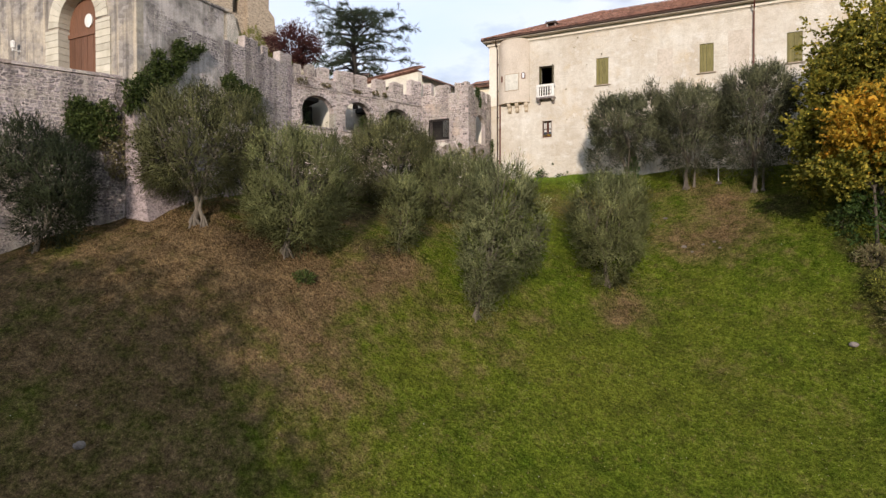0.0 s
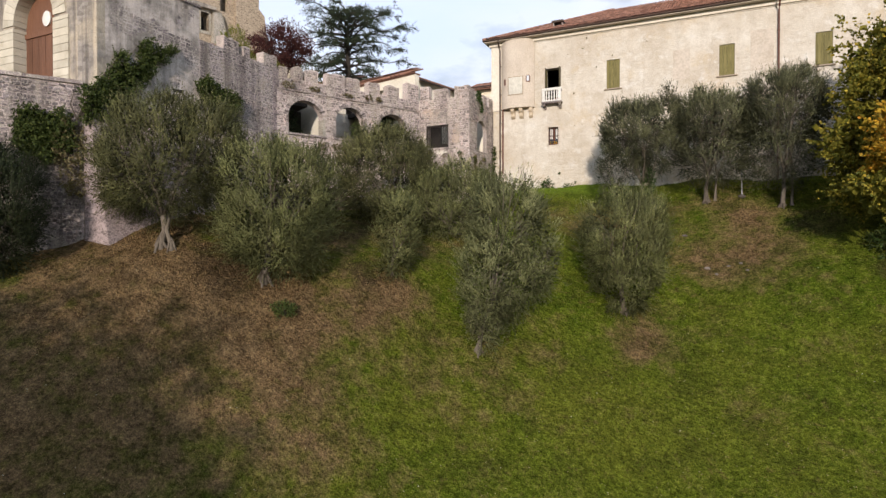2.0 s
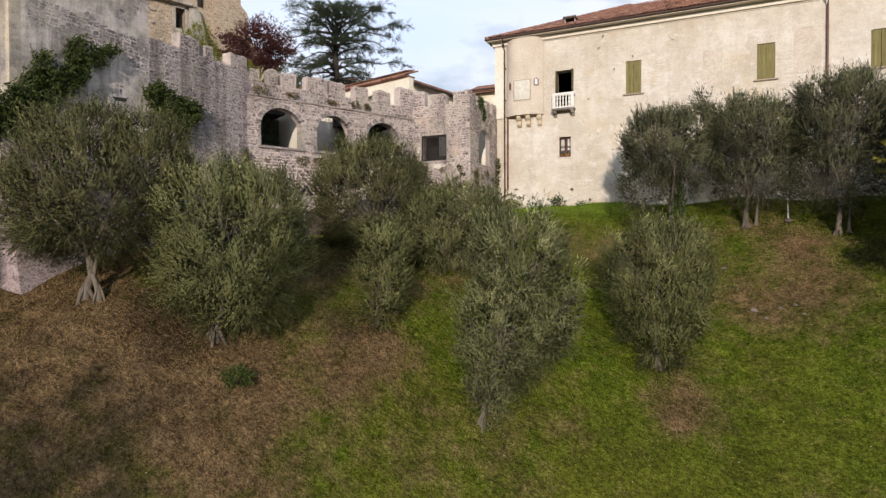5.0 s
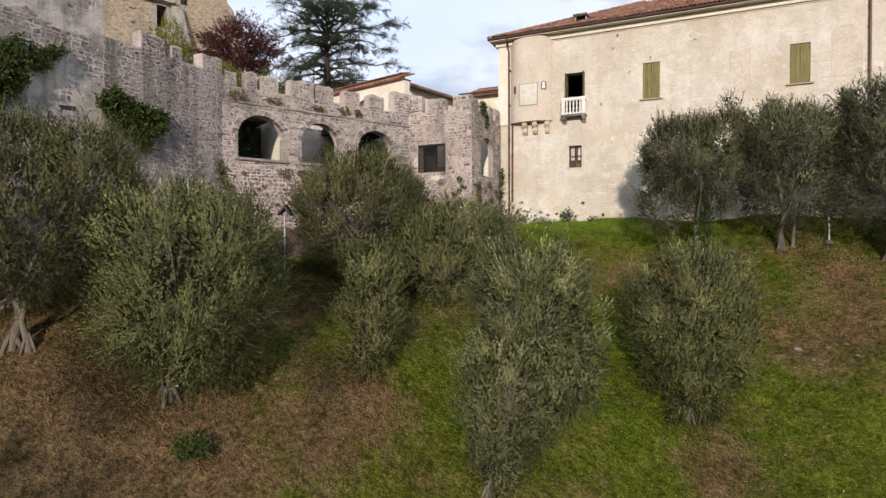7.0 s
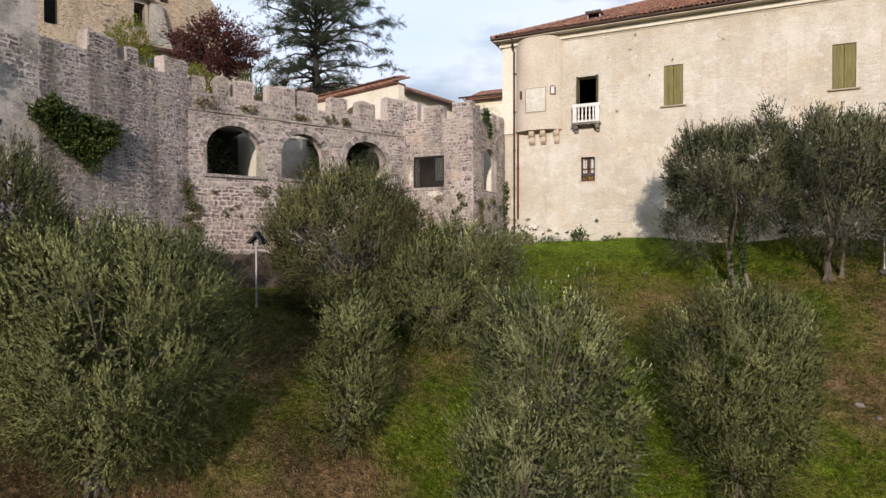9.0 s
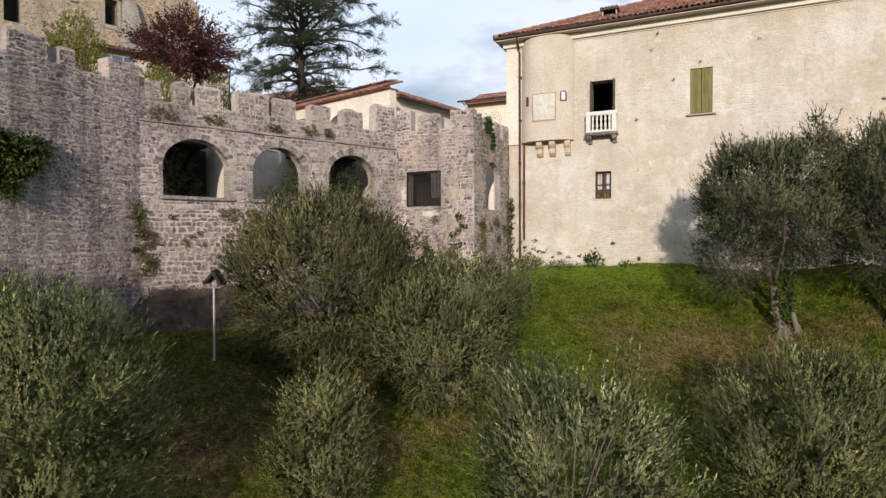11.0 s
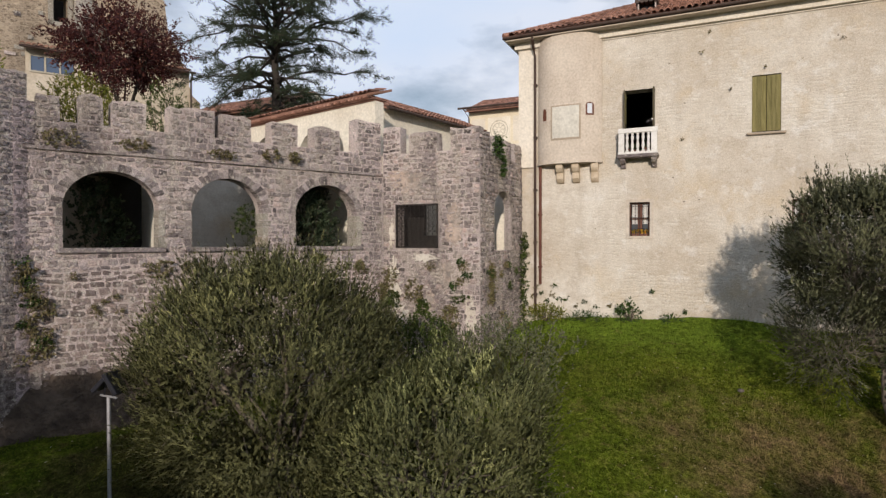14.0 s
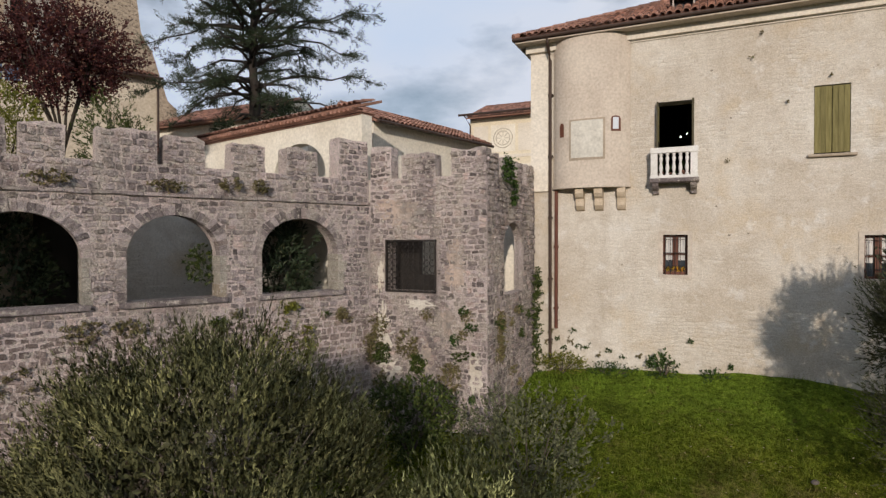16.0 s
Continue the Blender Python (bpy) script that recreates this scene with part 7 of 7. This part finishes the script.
for q, (x, y, rr, mt, text) in enumerate(((7.0, 26.9, 0.9, "drystem", "brown undergrowth below the maples"), (6.7, 28.3, 0.9, "shrub", "yellow-green brambles below the maples"), (6.4, 29.7, 0.7, "drystem", "brown undergrowth below the maples"), (7.6, 25.6, 0.9, "creeper", "dark brambles below the maples"), (5.6, 31.9, 0.6, "creeper", "dark brambles below the maples"))):
    bush("bush", 160 + q, x, y, gz(x, y), (rr, rr * 1.1, rr * 0.6), 420, 0.09, mt, text)
bush("bush", 109, 7.6, 31.0, gz(7.6, 31.0), (2.4, 2.0, 1.4), 800, 0.13, "ivy", "dark undergrowth below the maples")
bush("bush", 110, -25.6, 30.1, COURT, (1.05, 0.9, 1.45), 1500, 0.10, "shrub", "yellow-green shrub behind the merlons", 0.9, 0.3)
bush("bush", 111, -25.2, 26.6, COURT, (1.1, 1.0, 1.8), 1900, 0.11, "shrub", "yellow-green shrub behind the bastion", 0.9, 0.3)
bush("bush", 112, -24.5, 32.3, COURT, (1.0, 0.8, 1.55), 520, 0.13, "creeper", "dark oleander behind the parapet", 0.8, 0.25)
bush("bush", 113, -20.0, 33.6, 1.8, (1.0, 0.9, 1.5), 800, 0.19, "cedar", "dark oleander in the passage behind the arch", 0.8, 0.2)
bush("bush", 114, -23.9, 29.2, 1.8, (0.9, 0.9, 1.4), 600, 0.13, "cedar", "dark laurel in the passage behind the arch")

# pots on the balcony
for x, r, h in ((-10.72, 0.10, 0.20), (-10.42, 0.085, 0.17), (-10.08, 0.11, 0.22)):
    pot = base("flower_pot", "terracotta flower pot on the balcony floor", "flower pot", "pots on the balcony", at=(x, 39.14, 5.72))
    bm = bmesh.new()
    lathe(bm, x, 39.14, [(r * 0.65, 5.722), (r * 0.95, 5.72 + h * 0.8), (r * 1.1, 5.72 + h * 0.82), (r * 1.1, 5.72 + h), (r * 0.9, 5.72 + h), (r * 0.85, 5.72 + h * 0.86)])
    attach(part("pot", bm, M["tile"], smooth=True), pot)
    foliage("plant", int(-x * 100), (x, 39.14, 5.72 + h + 0.07), (r * 1.1, r * 1.1, 0.12), 26, 5, 0.05, 0.03, 0.07, M["ivy"], pot)

# ---- grass ----
grng = np.random.default_rng(5)
N = 115000
px_, py_ = grng.uniform(-23, 7, N), grng.uniform(11, 39.2, N)
dd = np.hypot(px_ + 10, py_ - 26)
ok = (px_ > -22.3) & ((py_ < 34.9) | (px_ > -14.4)) & ((px_ + 22.15) * 0.889 - (py_ - 26.65) * 0.457 > 0.05)
ok &= grng.random(N) > worn(px_, py_) * 0.85
px_, py_ = px_[ok], py_[ok]
pz_ = ground_z(px_, py_) + np.array([noise.noise((x * 0.9, y * 0.9, 0)) * 0.10 + noise.noise((x * 0.33, y * 0.33, 5)) * 0.22 for x, y in zip(px_, py_)])
n = len(px_)
tuft = np.array([noise.noise((x * 2.6, y * 2.6, 9)) for x, y in zip(px_, py_)])
hgt = grng.uniform(0.03, 0.10, n) * (1 + 0.6 * (py_ > 33)) * (1 + 1.1 * np.clip(tuft, -0.4, 0.8))
ang = grng.uniform(0, 2 * math.pi, n)
foot = np.stack([px_, py_, pz_ - 0.01], 1)
sd = np.stack([np.cos(ang), np.sin(ang), 0 * ang], 1) * np.where(py_ > 32, 0.008, 0.014)[:, None]
lean = np.stack([grng.normal(0, 0.05, n), grng.normal(0, 0.05, n), hgt], 1)
q1 = np.stack([foot - sd, foot + sd, foot + lean], 1)
sd2 = np.stack([-np.sin(ang), np.cos(ang), 0 * ang], 1) * 0.012
foot2 = foot + grng.normal(0, 0.05, foot.shape) * np.array((1, 1, 0))
lean2 = lean * np.array((-1, -1, 0.8))
q2 = np.stack([foot2 - sd2, foot2 + sd2, foot2 + lean2], 1)
grass = quads("grass", np.concatenate([q1, q2]), M["blade"])
tagged(grass, "short meadow grass, green and straw-coloured", "grass", kind="stuff")
at = grass.data.attributes.new("dry", "FLOAT", "POINT")
dv = dryness(px_, py_)
at.data.foreach_set("value", np.repeat(np.concatenate([dv, dv]), 3).astype(np.float32))

N = 4200
lx_, ly_ = grng.uniform(-21, 7, N), grng.uniform(9, 37, N)
lk = (lx_ > -10) | (grng.random(N) < 0.35)
lx_, ly_ = lx_[lk], ly_[lk]
lz_ = ground_z(lx_, ly_) + np.array([noise.noise((x * 0.9, y * 0.9, 0)) * 0.10 + noise.noise((x * 0.33, y * 0.33, 5)) * 0.22 for x, y in zip(lx_, ly_)]) + 0.06
ctr = np.stack([lx_, ly_, lz_], 1)
a1 = grng.normal(0, 1, ctr.shape) * np.array((1, 1, 0.3))
a1 *= 0.03 / np.linalg.norm(a1, axis=1)[:, None]
a2 = np.cross(a1, np.array((0, 0, 1.0))) * 0.7
leaves = quads("fallen_leaves", np.stack([ctr - a1, ctr + a2, ctr + a1, ctr - a2], 1), M["litter"])
tagged(leaves, "pale fallen leaves scattered over the meadow", "leaves", kind="stuff")

# ---- the walls' single stones ----
def ring(s, z):
    for a, b, sill, spring, top in HOLES:
        c, hw, hh = (a + b) / 2, (b - a) / 2, top - spring
        if z >= spring - 0.02 and ((s - c) / (hw + 0.22)) ** 2 + ((z - spring) / (hh + 0.22)) ** 2 < 1:
            return True
        if abs(s - c) < hw + 0.12 and sill - 0.12 < z < spring:
            return True
    return False


def loggia_ok(s, z):
    return not ring(s, z) and not 4.9 < z < 5.02


stones(ARCH, -0.25, 9.36, 2.12, 4.93, loggia_ok, M["stone"], loggia, 201, near=(5.2, 9.3, 2.1, 5.0))
stones(ARCH, -0.25, 9.36, -2.0, 2.1, loggia_ok, M["course_stone"], loggia, 208, course=(0.12, 0.2), length=(0.14, 0.34), gap=0.036, proud=(0.012, 0.040), rough=1.9)
INNER = Plane(ARCH.at(0, 0, -0.07).x, ARCH.at(0, 0, -0.07).y, ARCH.d.x, ARCH.d.y)
stones(INNER, -0.25, 9.36, 5.0, 6.6, lambda s, z: z < 5.6 or any(a < s < b and z < t - 0.02 for a, b, t in MERL), M["stone"], loggia, 202, course=(0.1, 0.18))
TM = [(0.02, 0.66, 6.46), (0.98, 1.98, 6.22), (2.42, 3.38, 6.3)]
stones(TOWF, 0.02, 3.39, -3.0, 6.4, lambda s, z: not (0.46 < s < 2.04 and 2.56 < z < 4.02) and (z < 5.6 or any(a < s < b and z < t - 0.04 for a, b, t in TM)), M["tower_stone"], tower, 203, near=(0.0, 3.4, 0.3, 5.6), course=(0.1, 0.17), length=(0.12, 0.3), rough=1.8)
TS = [(0.0, 0.85, 6.22), (1.35, 2.0, 6.24), (2.4, 3.0, 6.22), (3.4, 4.2, 6.26)]


def tower_side_ok(s, z):
    a, b, sill, spring, top = TOWER_ARCH
    c, hw = (a + b) / 2, (b - a) / 2
    if abs(s - c) < hw and sill < z < spring or z >= spring and ((s - c) / hw) ** 2 + ((z - spring) / (top - spring)) ** 2 < 1:
        return False
    return z < 5.6 or any(p < s < q and z < t - 0.04 for p, q, t in TS)


stones(TOWS, 0.02, 4.3, -2.5, 6.4, tower_side_ok, M["tower_stone"], tower, 204, course=(0.1, 0.17), length=(0.12, 0.3))
stones(BAST, 4.76, 9.94, -2.5, 0.9, lambda s, z: True, M["course_stone"], bastion, 209, course=(0.11, 0.18), length=(0.12, 0.3), gap=0.04)
stones(BAST, 4.76, 9.94, 0.92, 6.8, lambda s, z: z < 5.98 or any(a < s < b and z < t - 0.02 for a, b, t in BM), M["bastion_stone"], bastion, 205, near=(8.6, 9.9, 0.5, 5.0), proud=(0.008, 0.034), course=(0.07, 0.15), length=(0.08, 0.24), rough=2.4)
stones(TERR, 0.0, 10.5, -6.0, 2.76, lambda s, z: True, M["bastion_stone"], terrace, 206, near=(8.2, 10.4, 0.0, 2.7), course=(0.07, 0.17), length=(0.10, 0.30), rough=2.2)


def flank_ok(s, z):
    return noise.noise((s * 0.8, z * 0.8, 3)) > 0.0 and not (3.2 < s < 3.95 and 3.2 < z < 3.5)


stones(BAST, 0.02, 4.74, 2.3, FT - 0.02, flank_ok, M["bastion_stone"], flank, 207, course=(0.08, 0.17), length=(0.1, 0.32), proud=(0.004, 0.012), gap=0.026)
